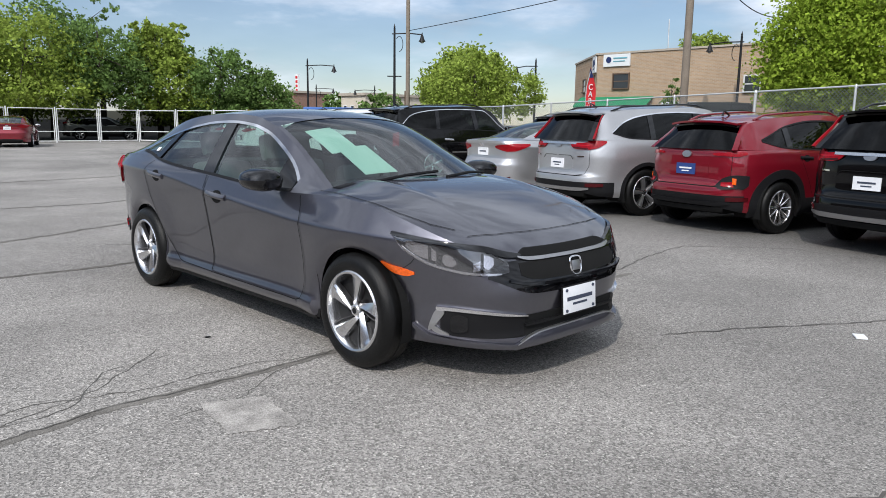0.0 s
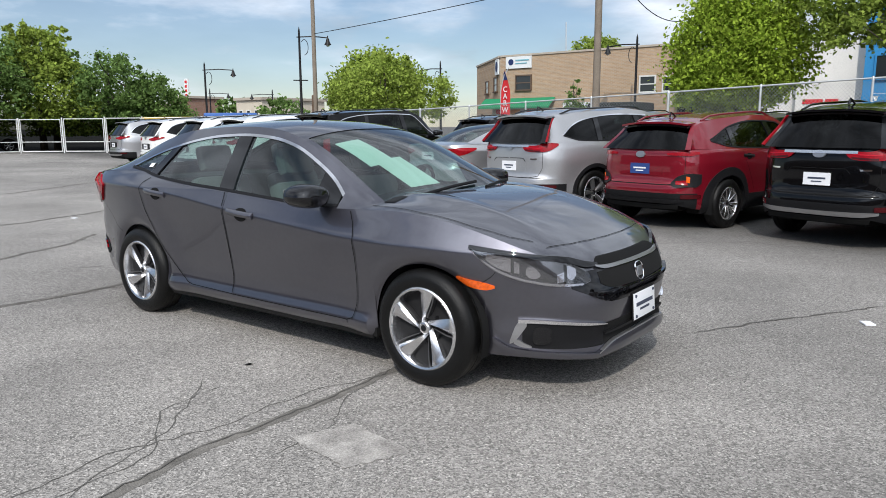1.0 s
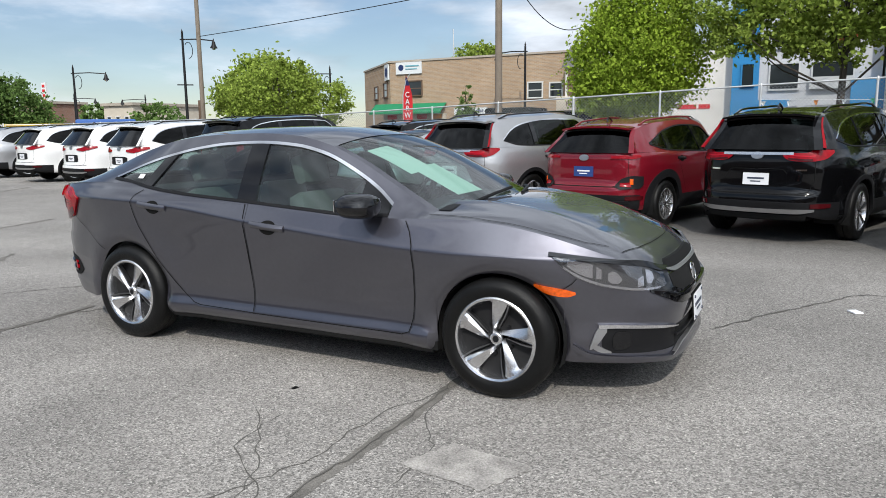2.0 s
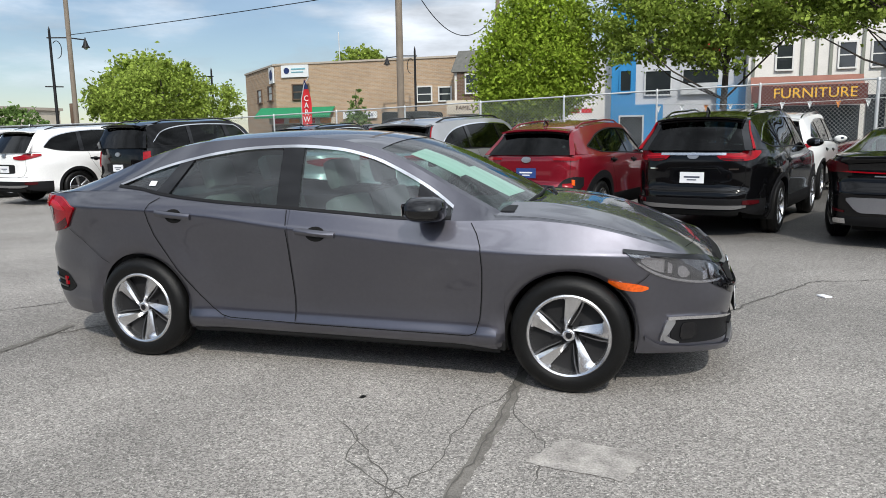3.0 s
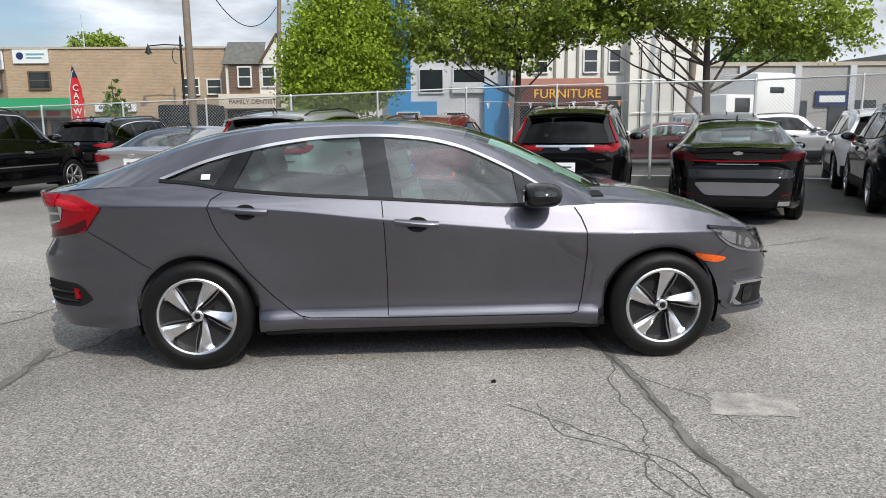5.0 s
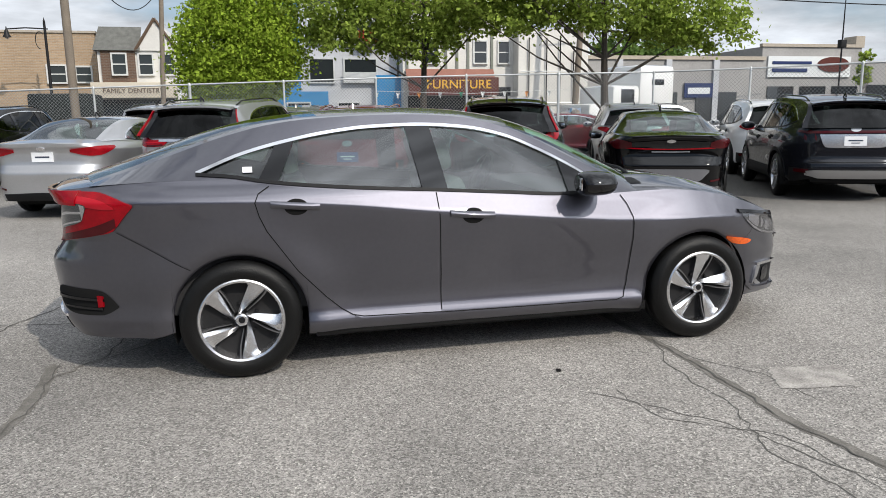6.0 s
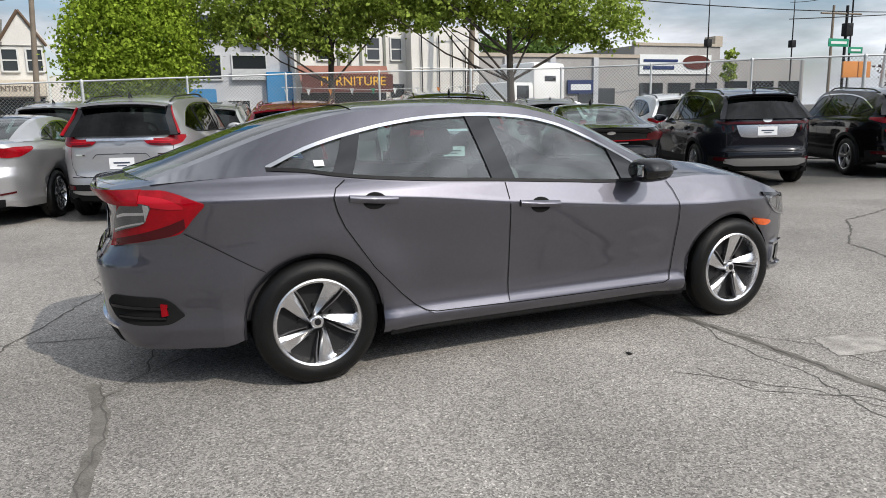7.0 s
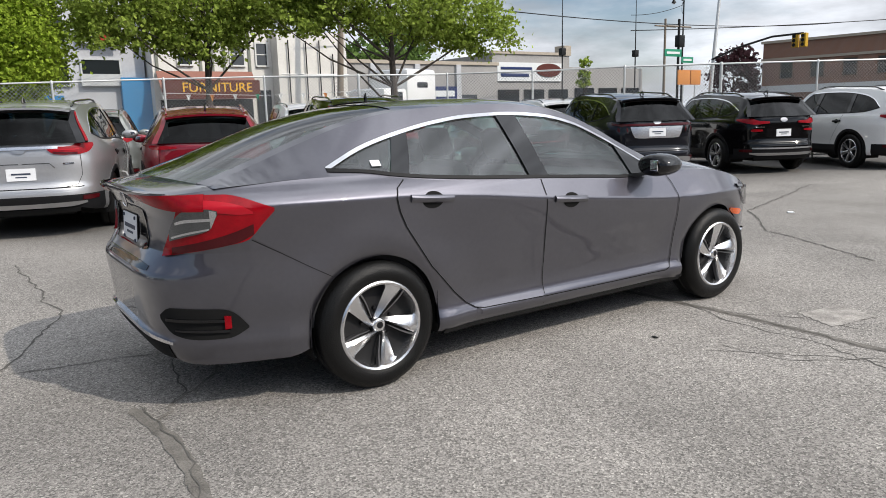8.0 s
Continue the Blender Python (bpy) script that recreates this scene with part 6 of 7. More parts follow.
# ---- buildings ----
def window(parent, x, y, z0, z1, w, frame_mat="winframe", bars=1, pane="pane"):
    """A sash window on a wall that faces -y."""
    win = part("window", join(box(x - w / 2 - 0.07, x - w / 2, y - 0.07, y + 0.1, z0 - 0.07, z1 + 0.07), box(x + w / 2, x + w / 2 + 0.07, y - 0.07, y + 0.1, z0 - 0.07, z1 + 0.07), box(x - w / 2, x + w / 2, y - 0.07, y + 0.1, z1, z1 + 0.07), box(x - w / 2 - 0.05, x + w / 2 + 0.05, y - 0.12, y + 0.1, z0 - 0.07, z0), *[box(x - w / 2, x + w / 2, y - 0.05, y + 0.05, z0 + (z1 - z0) * i / (bars + 1) - 0.025, z0 + (z1 - z0) * i / (bars + 1) + 0.025) for i in range(1, bars + 1)]), M[frame_mat], parent, smooth=0)
    part("pane", box(x - w / 2, x + w / 2, y - 0.03, y - 0.015, z0, z1), M[pane], win, smooth=0)
    return win


def words(text, size, mat, m, parent, name="lettering", squeeze=1.0):
    cu = bpy.data.curves.new(name, "FONT")
    cu.body, cu.size, cu.extrude, cu.align_x, cu.align_y = text, size, 0.012, "CENTER", "CENTER"
    cu.materials.append(mat)
    ob = new(name, cu)
    ob.parent = parent
    ob.matrix_basis = m @ Matrix.Diagonal((squeeze, 1, 1, 1))
    return ob


# buff brick corner building
bb = thing("brick_building", "two-storey buff brick corner building with flat roof", "building")
part("front_wall", box(-19.6, -8.9, 32.8, 33.2, -0.6, 5.30), M["buff"], bb, smooth=0)
corner = moved(box(0, 7.2, -0.4, 0.0, -0.6, 5.30), pose(-19.6, 32.8, 0, 0, 0, 135))
part("corner_wall", corner, M["buff"], bb, smooth=0)
part("side_wall", box(-9.3, -8.9, 33.2, 42, -0.6, 5.05), M["buff"], bb, smooth=0)
part("coping", join(box(-19.7, -8.85, 32.74, 33.3, 5.30, 5.40), moved(box(-0.05, 7.25, -0.46, 0.06, 5.30, 5.40), pose(-19.6, 32.8, 0, 0, 0, 135))), M["coping"], bb, smooth=0)
part("roof", ([(-19.5, 33, 5.2), (-9, 33, 5.2), (-9, 42, 5.0), (-24.6, 42, 5.0), (-24.6, 37.8, 5.2)], [(0, 1, 2, 3, 4)]), M["shingle"], bb, smooth=0)
for wx, z0, z1, ww in ((-18.0, 3.42, 4.18, 0.95), (-10.65, 3.08, 3.82, 0.75), (-9.5, 3.10, 3.76, 0.62)):
    window(bb, wx, 32.8, z0, z1, ww, "brownframe" if wx < -15 else "winframe")
for d, z0, z1 in ((1.1, 3.42, 4.18), (3.6, 3.4, 4.1)):
    wn_ = window(bb, 0, 0, z0, z1, 0.9, "brownframe")
    wn_.matrix_basis = pose(-19.6, 32.8, 0, 0, 0, -45) @ pose(-d, 0, 0)
sg = part("sign_board", box(-19.15, -17.45, 32.70, 32.78, 4.62, 5.28), M["signwhite"], bb)
part("sign_mark", moved(lathe([(0.0, -0.02), (0.17, -0.02), (0.17, 0.0)], 20), pose(-18.8, 32.70, 4.98)), M["signblue"], bb)
part("sign_print", join(box(-18.5, -17.62, 32.68, 32.70, 5.02, 5.10, 0.008), box(-18.5, -17.75, 32.68, 32.70, 4.86, 4.92, 0.008)), M["teal"], bb)
sg2 = part("corner_sign_board", moved(box(-1.0, -0.1, -0.10, -0.02, 4.35, 5.25), pose(-19.6, 32.8, 0, 0, 0, -45)), M["signwhite"], bb)
part("corner_sign_mark", moved(lathe([(0.0, -0.11), (0.30, -0.11), (0.30, -0.10)], 24), pose(-19.6, 32.8, 4.8, 0, 0, -45) @ pose(-0.55, 0, 0)), M["signblue"], bb)
part("awning", ([(-20.6, 32.0, 2.45), (-15.9, 32.0, 2.45), (-15.9, 32.75, 2.95), (-20.6, 32.75, 2.95), (-20.6, 32.0, 2.35), (-15.9, 32.0, 2.35)], [(0, 1, 2, 3), (4, 5, 1, 0)]), M["green"], bb, smooth=0)
part("shop_sign", box(-20.0, -15.9, 32.6, 32.74, 2.02, 2.36), M["cream"], bb)
for i in range(4):
    part("shop_sign_picture", box(-19.7 + i * 0.98, -19.05 + i * 0.98, 32.56, 32.60, 2.06, 2.32, 0.015), M["orange" if i % 2 else "bannerred"], bb)
for i in range(4):
    window(bb, -19.4 + i * 1.1, 32.8, 0.5, 1.9, 0.95, "brownframe", 0)
av = part("notice_board", box(-15.4, -13.4, 32.66, 32.78, 2.25, 2.62), M["signwhite"], bb)
words("SPACE AVAILABLE", 0.20, M["signblue"], pose(-14.4, 32.64, 2.44, 90, 0, 0), bb)
part("roof_aerial", tube([(-17.0, 36, 5.0), (-17.05, 36, 7.4)], 0.03, 6), M["galv"], bb)

# brown brick house with a gable and a dentist's sign
hs = thing("house", "narrow brown brick house with shingled gable roof and shop front", "building")
part("front_wall", box(-8.6, -5.25, 31.5, 31.9, -0.6, 4.45), M["stucco"], hs, smooth=0)
part("brick_face", box(-8.45, -7.0, 31.42, 31.5, 3.0, 4.4), M["brownbrick"], hs, smooth=0)
part("mansard_roof", ([(-8.75, 31.3, 4.42), (-6.75, 31.3, 4.42), (-6.75, 32.3, 5.55), (-8.6, 32.3, 5.55), (-8.75, 38, 4.42), (-8.6, 38, 5.55)], [(0, 1, 2, 3), (0, 3, 5, 4)]), M["shingle"], hs, smooth=0)
part("gable", ([(-6.95, 31.42, 4.42), (-5.15, 31.42, 4.42), (-6.05, 31.42, 5.80), (-6.95, 38, 4.42), (-5.15, 38, 4.42), (-6.05, 38, 5.80)], [(0, 1, 2), (1, 4, 5, 2), (0, 2, 5, 3)]), M["stucco"], hs, smooth=0)
part("gable_trim", join(tube([(-6.98, 31.38, 4.40), (-6.05, 31.38, 5.84)], 0.07, 6), tube([(-5.12, 31.38, 4.40), (-6.05, 31.38, 5.84)], 0.07, 6)), M["brownframe"], hs)
for wx in (-7.68, -6.55, -5.62):
    window(hs, wx, 31.42 if wx < -7 else 31.5, 3.38, 4.25, 0.55, "winframe", 1)
part("shop_fascia", box(-8.9, -5.3, 31.0, 31.45, 2.30, 3.00, 0.03), M["cream"], hs)
words("FAMILY DENTISTRY", 0.30, M["brownframe"], pose(-7.1, 30.98, 2.62, 90, 0, 0), hs)
part("shop_front", box(-8.6, -5.4, 31.40, 31.46, 0.0, 2.25), M["pane"], hs, smooth=0)

# low white wall between house and tower
wl_ = thing("low_building", "plain white single-storey building", "building")
part("front_wall", box(-5.2, -3.4, 32.0, 36, -0.6, 3.2), M["stucco"], wl_, smooth=0)
part("side_wall", box(-3.4, -0.75, 31.6, 36, -0.6, 4.9), M["stucco"], wl_, smooth=0)
part("wall_print", join(box(-3.1, -2.3, 31.57, 31.6, 2.25, 2.45), box(-2.2, -1.7, 31.57, 31.6, 2.25, 2.45)), M["bannerred"], wl_, smooth=0)

# blue and grey apartment block
ap = thing("apartment_building", "grey and bright blue apartment block with dark windows", "building")
part("blue_wall", box(-0.75, 0.35, 30.9, 40, -0.6, 13), M["bluewall"], ap, smooth=0)
part("grey_wall", box(0.35, 5.0, 31.0, 40, -0.6, 13), M["panelgrey"], ap, smooth=0)
part("blue_base", box(-0.75, 1.6, 30.7, 30.98, -0.6, 2.55), M["bluewall"], ap, smooth=0)
part("blue_porch", box(3.9, 5.1, 30.6, 30.98, -0.6, 3.3), M["bluewall"], ap, smooth=0)
for fl in range(4):
    z = 3.0 + fl * 1.75
    for wx, ww in ((1.35, 1.1), (3.2, 1.5)):
        window(ap, wx, 31.0, z, z + 1.05, ww, "galv", 0)
    window(ap, -0.1, 30.9, z + 0.2, z + 1.1, 0.45, "bluewall", 0)
    part("balcony_rail", box(2.35, 4.0, 30.75, 30.80, z - 0.05, z + 0.45), M["galv"], ap)
for wx in (0.2, 2.6, 4.4):
    window(ap, wx, 30.7 if wx < 1 else 31.0, 0.3, 2.0, 1.0, "galv", 0)
part("red_sign", box(3.1, 4.0, 30.45, 30.55, 4.75, 5.35, 0.03), M["bannerred"], ap)

# furniture shop
fu = thing("furniture_shop", "white half-timbered shop house with a maroon sign band", "building")
part("front_wall", box(5.1, 10.6, 30.0, 38, -0.6, 6.4), M["stucco"], fu, smooth=0)
part("roof_edge", box(5.0, 10.7, 29.75, 38.1, 6.4, 6.65), M["brownframe"], fu, smooth=0)
for wx in (6.52, 8.92, 10.1):
    window(fu, wx, 30.0, 3.85, 4.85, 0.6 if wx < 10 else 0.5, "winframe", 1)
for wx in (5.3, 7.2, 7.75, 8.3, 9.5):
    part("timber", box(wx - 0.06, wx + 0.06, 29.94, 30.0, 3.5, 6.3), M["timber"], fu, smooth=0)
for a, b in ((5.3, 7.2), (7.75, 9.5)):
    part("timber", tube([(a, 29.96, 5.1), (b, 29.96, 6.2)], 0.06, 4), M["timber"], fu)
part("awning", ([(5.2, 29.1, 2.5), (9.55, 29.1, 2.5), (9.55, 29.9, 3.55), (5.2, 29.9, 3.55), (5.2, 29.1, 2.35), (9.55, 29.1, 2.35)], [(0, 1, 2, 3), (4, 5, 1, 0)]), M["awningpink"], fu, smooth=0)
part("sign_band", box(5.2, 9.55, 29.0, 29.08, 2.30, 3.12), M["maroon"], fu)
words("FURNITURE", 0.58, M["yellow"], pose(7.6, 28.98, 2.78, 90, 0, 0), fu, squeeze=1.05)
part("shop_front", box(5.3, 9.5, 29.90, 29.96, 0.0, 2.3), M["pane"], fu, smooth=0)
part("shop_door", box(9.75, 10.45, 29.92, 29.98, 0.0, 2.7), M["pane"], fu, smooth=0)

# blank white wall with pipes, then the low grey buildings
ww_ = thing("blank_building", "tall plain white building flank with thin dark pipes", "building")
part("front_wall", box(10.6, 14.2, 29.2, 38, -0.6, 5.4), M["stucco"], ww_, smooth=0)
for px_ in (11.1, 12.0, 12.7, 13.4):
    part("pipe", tube([(px_, 29.1, 0), (px_, 29.1, 4.6 + 0.5 * math.sin(px_ * 7))], 0.03, 6), M["iron"], ww_)
for pz in (1.9, 3.4):
    part("pipe", tube([(10.7, 29.08, pz), (14.2, 29.08, pz)], 0.03, 6), M["galv"], ww_)
gb1 = thing("workshop_building", "low grey rendered workshop with a parapet and banners", "building")
part("front_wall", box(14.2, 26.9, 33.0, 44, -0.6, 4.3), M["greywall"], gb1, smooth=0)
part("parapet", box(14.1, 27.0, 32.9, 33.2, 4.3, 4.5), M["coping"], gb1, smooth=0)
part("hanging_banner", box(21.8, 23.6, 32.86, 32.94, 2.2, 3.0), M["signblue"], gb1)
part("hanging_banner_print", box(22.0, 23.4, 32.83, 32.86, 2.4, 2.75), M["signwhite"], gb1)
for i in range(4):
    part("pilaster", box(14.6 + i * 3.0, 14.95 + i * 3.0, 32.85, 33.0, -0.2, 4.3), M["panelgrey"], gb1, smooth=0)
part("shop_sign", box(17.5, 19.6, 32.9, 32.98, 3.0, 3.7), M["signblue"], gb1)
for i in range(3):
    part("shutter", box(15.0 + i * 3.8, 17.6 + i * 3.8, 32.92, 32.98, 0, 2.5), M["pane"], gb1, smooth=0)
gb2 = thing("showroom_building", "grey showroom with stepped parapet and banner", "building")
part("front_wall", box(30.5, 38.2, 38, 50, -0.6, 5.55), M["greywall"], gb2, smooth=0)
part("parapet", join(box(30.4, 38.3, 37.9, 38.2, 5.55, 5.75), box(37.6, 38.3, 37.9, 39, 5.75, 6.3)), M["coping"], gb2, smooth=0)
for i in range(3):
    part("dark_bay", box(39.0 + i * 2.7, 41.1 + i * 2.7, 38.1, 38.18, 0, 3.1), M["pane"], gb2, smooth=0)
part("low_wing", box(38.2, 47.0, 38.2, 50, -0.6, 4.7), M["greywall"], gb2, smooth=0)
part("banner", box(30.9, 37.3, 37.88, 37.97, 3.60, 4.95), M["signwhite"], gb2)
part("banner_print", join(box(31.2, 34.2, 37.84, 37.88, 4.44, 4.62, 0.01), box(31.2, 33.9, 37.84, 37.88, 3.92, 4.16, 0.01)), M["signblue"], gb2)
part("round_sign", moved(lathe([(0.0, -0.06), (1.0, -0.06), (1.0, 0.05)], 24), pose(35.9, 37.87, 4.42) @ Matrix.Diagonal((1.25, 1, 0.5, 1))), M["maroon"], gb2)
for i in range(3):
    part("shutter", box(31.0 + i * 2.5, 33.0 + i * 2.5, 37.92, 37.98, 0, 3.0), M["pane"], gb2, smooth=0)
rb = thing("brick_row", "long two-storey red brick building with stone bands", "building")
part("front_wall", moved(box(0, 26, 0, 10, -0.6, 6.4), pose(54.0, 31.5, 0, 0, 0, -84)), M["redbrick"], rb, smooth=0)
part("stone_band", moved(box(-0.1, 26, -0.1, 0.0, 4.9, 5.1), pose(54.0, 31.5, 0, 0, 0, -84)), M["coping"], rb, smooth=0)
part("coping", moved(box(-0.15, 26, -0.15, 0.4, 6.3, 6.5), pose(54.0, 31.5, 0, 0, 0, -84)), M["coping"], rb, smooth=0)
for i in range(7):
    w_ = window(rb, 0, 0, 3.5, 4.7, 0.9, "brownframe")
    w_.matrix_basis = pose(54.0, 31.5, 0, 0, 0, -84) @ pose(2 + i * 2.4, 0, 0)
part("sign_band", moved(box(-0.05, 26, -0.12, 0, 2.3, 2.9), pose(54.0, 31.5, 0, 0, 0, -84)), M["signwhite"], rb, smooth=0)
part("red_sign", moved(box(10, 14, -0.2, -0.1, 5.3, 6.2), pose(54.0, 31.5, 0, 0, 0, -84)), M["bannerred"], rb)

# far blocks along the street to the west
for nm, lab, fx, fy, fw, fd, fh, fm in (("far_building", "small red brick house far along the street", -76, 39, 7, 8, 3.8, "redbrick"), ("far_building", "tan building far along the street", -54.9, 41, 3.8, 8, 3.9, "cream"), ("far_building", "low brown building far along the street", -82, 45, 9, 6, 3.4, "brownbrick"), ("far_building", "red brick block with a chimney far along the street", -71, 44, 3, 5, 4.6, "redbrick")):
    fb = thing(nm, lab, "building")
    part("wall", box(fx, fx + fw, fy, fy + fd, -0.6, fh), M[fm], fb, smooth=0)
    part("roof", box(fx - 0.2, fx + fw + 0.2, fy - 0.2, fy + fd + 0.2, fh, fh + 0.25), M["coping"], fb, smooth=0)
    for i in range(3):
        window(fb, fx + fw * (i + 0.6) / 3.3, fy, fh * 0.45, fh * 0.75, fw * 0.12, "winframe", 0)
sm_ = thing("roof_sign", "tall narrow red and white upright sign", "sign")
part("board", box(-71.2, -70.5, 46.3, 46.5, 4.2, 6.9), M["signwhite"], sm_)
part("print", join(*[box(-71.05, -70.65, 46.26, 46.3, 4.4 + i * 0.5, 4.7 + i * 0.5, 0.01) for i in range(5)]), M["bannerred"], sm_)


# ---- poles, lamps, wires ----
def wooden_pole(x, y, h, r, lean=0.0, label="tall weathered wooden utility pole"):
    t = thing("utility_pole", label, "pole", "", "", pose(x, y, 0))
    part("pole", tube([(0, 0, -0.2), (lean * 0.5, 0, h / 2), (lean, 0, h)], [r, r * 0.88, r * 0.75], 12), M["woodpole"], t)
    return t


p1 = wooden_pole(-6.5, 17.9, 11.0, 0.125)
part("notice", moved(box(-0.09, 0.09, -0.145, -0.118, 0.9, 1.25), pose(0, 0, 0)), M["signwhite"], p1)
p2 = wooden_pole(-5.12, 24.5, 7.6, 0.10, 0.42, "thin leaning wooden utility pole")
pA = wooden_pole(-22.2, 20.6, 12.0, 0.11)
p3 = wooden_pole(12.4, 26.8, 8.0, 0.16, 0.5, "leaning wooden utility pole beside a white wall")


def street_lamp(x, y, h, reach, turn, two=False):
    """A black cast-iron lamp post with a scrolled arm and a bell-shaped lantern."""
    t = thing("street_lamp", "black cast-iron street lamp with scrolled bracket arm", "street lamp", "street lamps", "", pose(x, y, 0, 0, 0, turn))
    part("post", tube([(0, 0, -0.2), (0, 0, 0.9), (0, 0, 1.0), (0, 0, h)], [0.14, 0.11, 0.075, 0.05], 10), M["iron"], t)
    part("finial", moved(lathe([(0.0, 0.22), (0.025, 0.12), (0.05, 0.05), (0.03, 0.0)], 10, "z"), Matrix.Translation((0, 0, h))), M["iron"], t)
    for s in ((1, -1) if two else (1,)):
        arm = part("arm", tube([(-0.12 * s, 0, h - 0.28), (reach * 0.5 * s, 0, h - 0.24), (reach * s, 0, h - 0.30)], 0.028, 8), M["iron"], t)
        part("scroll", tube([(s * (0.05 + 0.20 * (1 + math.cos(a)) * 0.9), 0, h - 0.75 + 0.40 * math.sin(a) * 0.9) for a in steps(-1.6, 2.4, 14)], 0.018, 6), M["iron"], t)
        lan = part("lantern", moved(lathe([(0.02, 0.10), (0.03, 0.0), (0.07, -0.06), (0.10, -0.20), (0.16, -0.30), (0.17, -0.33), (0.10, -0.34)], 14, "z"), Matrix.Translation((reach * s, 0, h - 0.30))), M["iron"], t, "bell-shaped lantern hood")
        part("lens", moved(lathe([(0.10, -0.33), (0.08, -0.39), (0.0, -0.42)], 12, "z"), Matrix.Translation((reach * s, 0, h - 0.30))), M["clearlens"], lan)
    return t


lampA = street_lamp(-23.3, 20.7, 5.9, 1.35, 45)
part("cross_bar", tube([(-0.35, 0, 3.6), (0.35, 0, 3.6)], 0.03, 6), M["iron"], lampA)
part("signal_box", box(0.5, 0.75, -0.12, 0.12, 2.0, 2.9, 0.03), M["brownframe"], lampA)
street_lamp(-33.9, 22.8, 5.0, 1.7, 35)
street_lamp(-10.4, 30.6, 5.5, 1.5, 180)
street_lamp(-22.0, 30.2, 4.9, 1.4, 180)
street_lamp(-52.0, 36.0, 4.6, 1.6, 40)
street_lamp(-46.0, 38.0, 4.4, 1.8, 215)
street_lamp(41.5, 30.0, 9.0, 2.2, 200)


def cable(a, b, sag, name="overhead_cable", r=0.016):
    a, b = Vector(a), Vector(b)
    pts = [a.lerp(b, f) - Vector((0, 0, 4 * sag * f * (1 - f))) for f in steps(0, 1, 24)]
    c = part(name, tube(pts, r, 5), M["iron"])
    tagged(c, "thin black overhead cable hung between poles", "cable", "overhead cables")


cable((-22.2, 20.6, 5.67), (5.35, 17.0, 6.87), 0.21)
cable((-6.5, 17.9, 6.3), (-4.0, 15.0, 8.4), 0.0, r=0.010)
cable((-6.5, 17.95, 6.95), (-4.9, 24.5, 5.98), 1.5)
cable((-4.4, 24.5, 7.0), (9.0, 29.9, 6.2), 0.4, r=0.010)
cable((-4.4, 24.5, 6.7), (9.0, 29.9, 5.9), 0.4, r=0.010)
cable((12.6, 26.8, 7.0), (70, 33, 9.0), 0.9, r=0.03)
cable((36.0, 30, 6.5), (90, 14, 10.5), 0.6, r=0.03)
cable((36.0, 30, 7.5), (41.5, 30, 8.5), 0.2, r=0.02)

# street corner in the distance
cn = thing("street_sign_post", "dark traffic pole with green street name signs", "street sign", "", "", pose(40.4, 29.5, 0))
part("post", tube([(0, 0, -0.2), (0, 0, 7.4)], 0.09, 8), M["iron"], cn)
part("name_sign", box(-1.6, 0.2, -0.12, -0.08, 4.85, 5.35, 0.01), M["streetgreen"], cn)
part("name_sign", box(0.2, 1.5, -0.14, -0.10, 4.45, 4.85, 0.01), M["streetgreen"], cn)
part("sign_print", join(box(-1.4, 0.0, -0.14, -0.12, 5.02, 5.18), box(0.4, 1.3, -0.16, -0.14, 4.58, 4.72)), M["signwhite"], cn)
part("signal_head", box(-0.3, 0.3, -0.3, 0.1, 5.5, 6.3, 0.04), M["iron"], cn)
part("cross_arm", tube([(-1.3, 0, 6.9), (1.3, 0, 6.9)], 0.06, 6), M["woodpole"], cn)
# two orange pedestrian signal heads, built as plain panels on legs
hb = thing("orange_barrier", "two orange pedestrian signal heads on the far corner", "barrier", "", "", pose(40.6, 28.6, 0))
part("panel", box(-1.3, 0.0, 0, 0.1, 2.9, 3.9, 0.03), M["orange"], hb)
part("panel", box(0.1, 1.2, 0, 0.1, 2.9, 3.9, 0.03), M["orange"], hb)
part("leg", join(tube([(-0.7, 0.05, 0), (-0.7, 0.05, 3)], 0.05, 6), tube([(0.6, 0.05, 0), (0.6, 0.05, 3)], 0.05, 6)), M["galv"], hb)
ts = thing("traffic_signal", "traffic signal on a long curved mast arm", "traffic signal", "", "", pose(42.0, 28.1, 0))
part("mast", tube([(0, 0, -0.2), (0.4, 0, 4.0), (0.9, 0, 9.0)], [0.16, 0.13, 0.1], 10), M["galv"], ts)
part("mast_arm", tube([(0.3, 0, 4.6), (1.2, -1.3, 5.3), (2.3, -3.2, 5.9), (3.2, -4.9, 6.0)], 0.07, 8), M["iron"], ts)
for dy in (-4.4, -5.0):
    hd = part("signal_head", box(2.95, 3.3, dy - 0.18, dy + 0.18, 5.1, 6.0, 0.04), M["sigyellow"], ts)
    for i in range(3):
        part("signal_lens", moved(lathe([(0.0, -0.02), (0.11, 0.0), (0.12, 0.03)], 12), pose(2.92, dy, 5.26 + i * 0.28, 0, 0, 90)), M["iron"], hd)
for ax, ay, ah in ((27.3, 27.5, 8.2), (33.0, 27.0, 8.6)):
    an = thing("thin_mast", "thin dark mast with a small box", "pole", "thin masts", "", pose(ax, ay, 0))
    part("mast", tube([(0, 0, 0), (0, 0, 4.6), (0, 0, ah)], [0.045, 0.04, 0.015], 6), M["iron"], an)
    part("mast_box", box(-0.16, 0.16, -0.14, 0.14, 4.5, 4.9, 0.02), M["iron"], an)
hp = wooden_pole(47.6, 36.4, 8.6, 0.12)
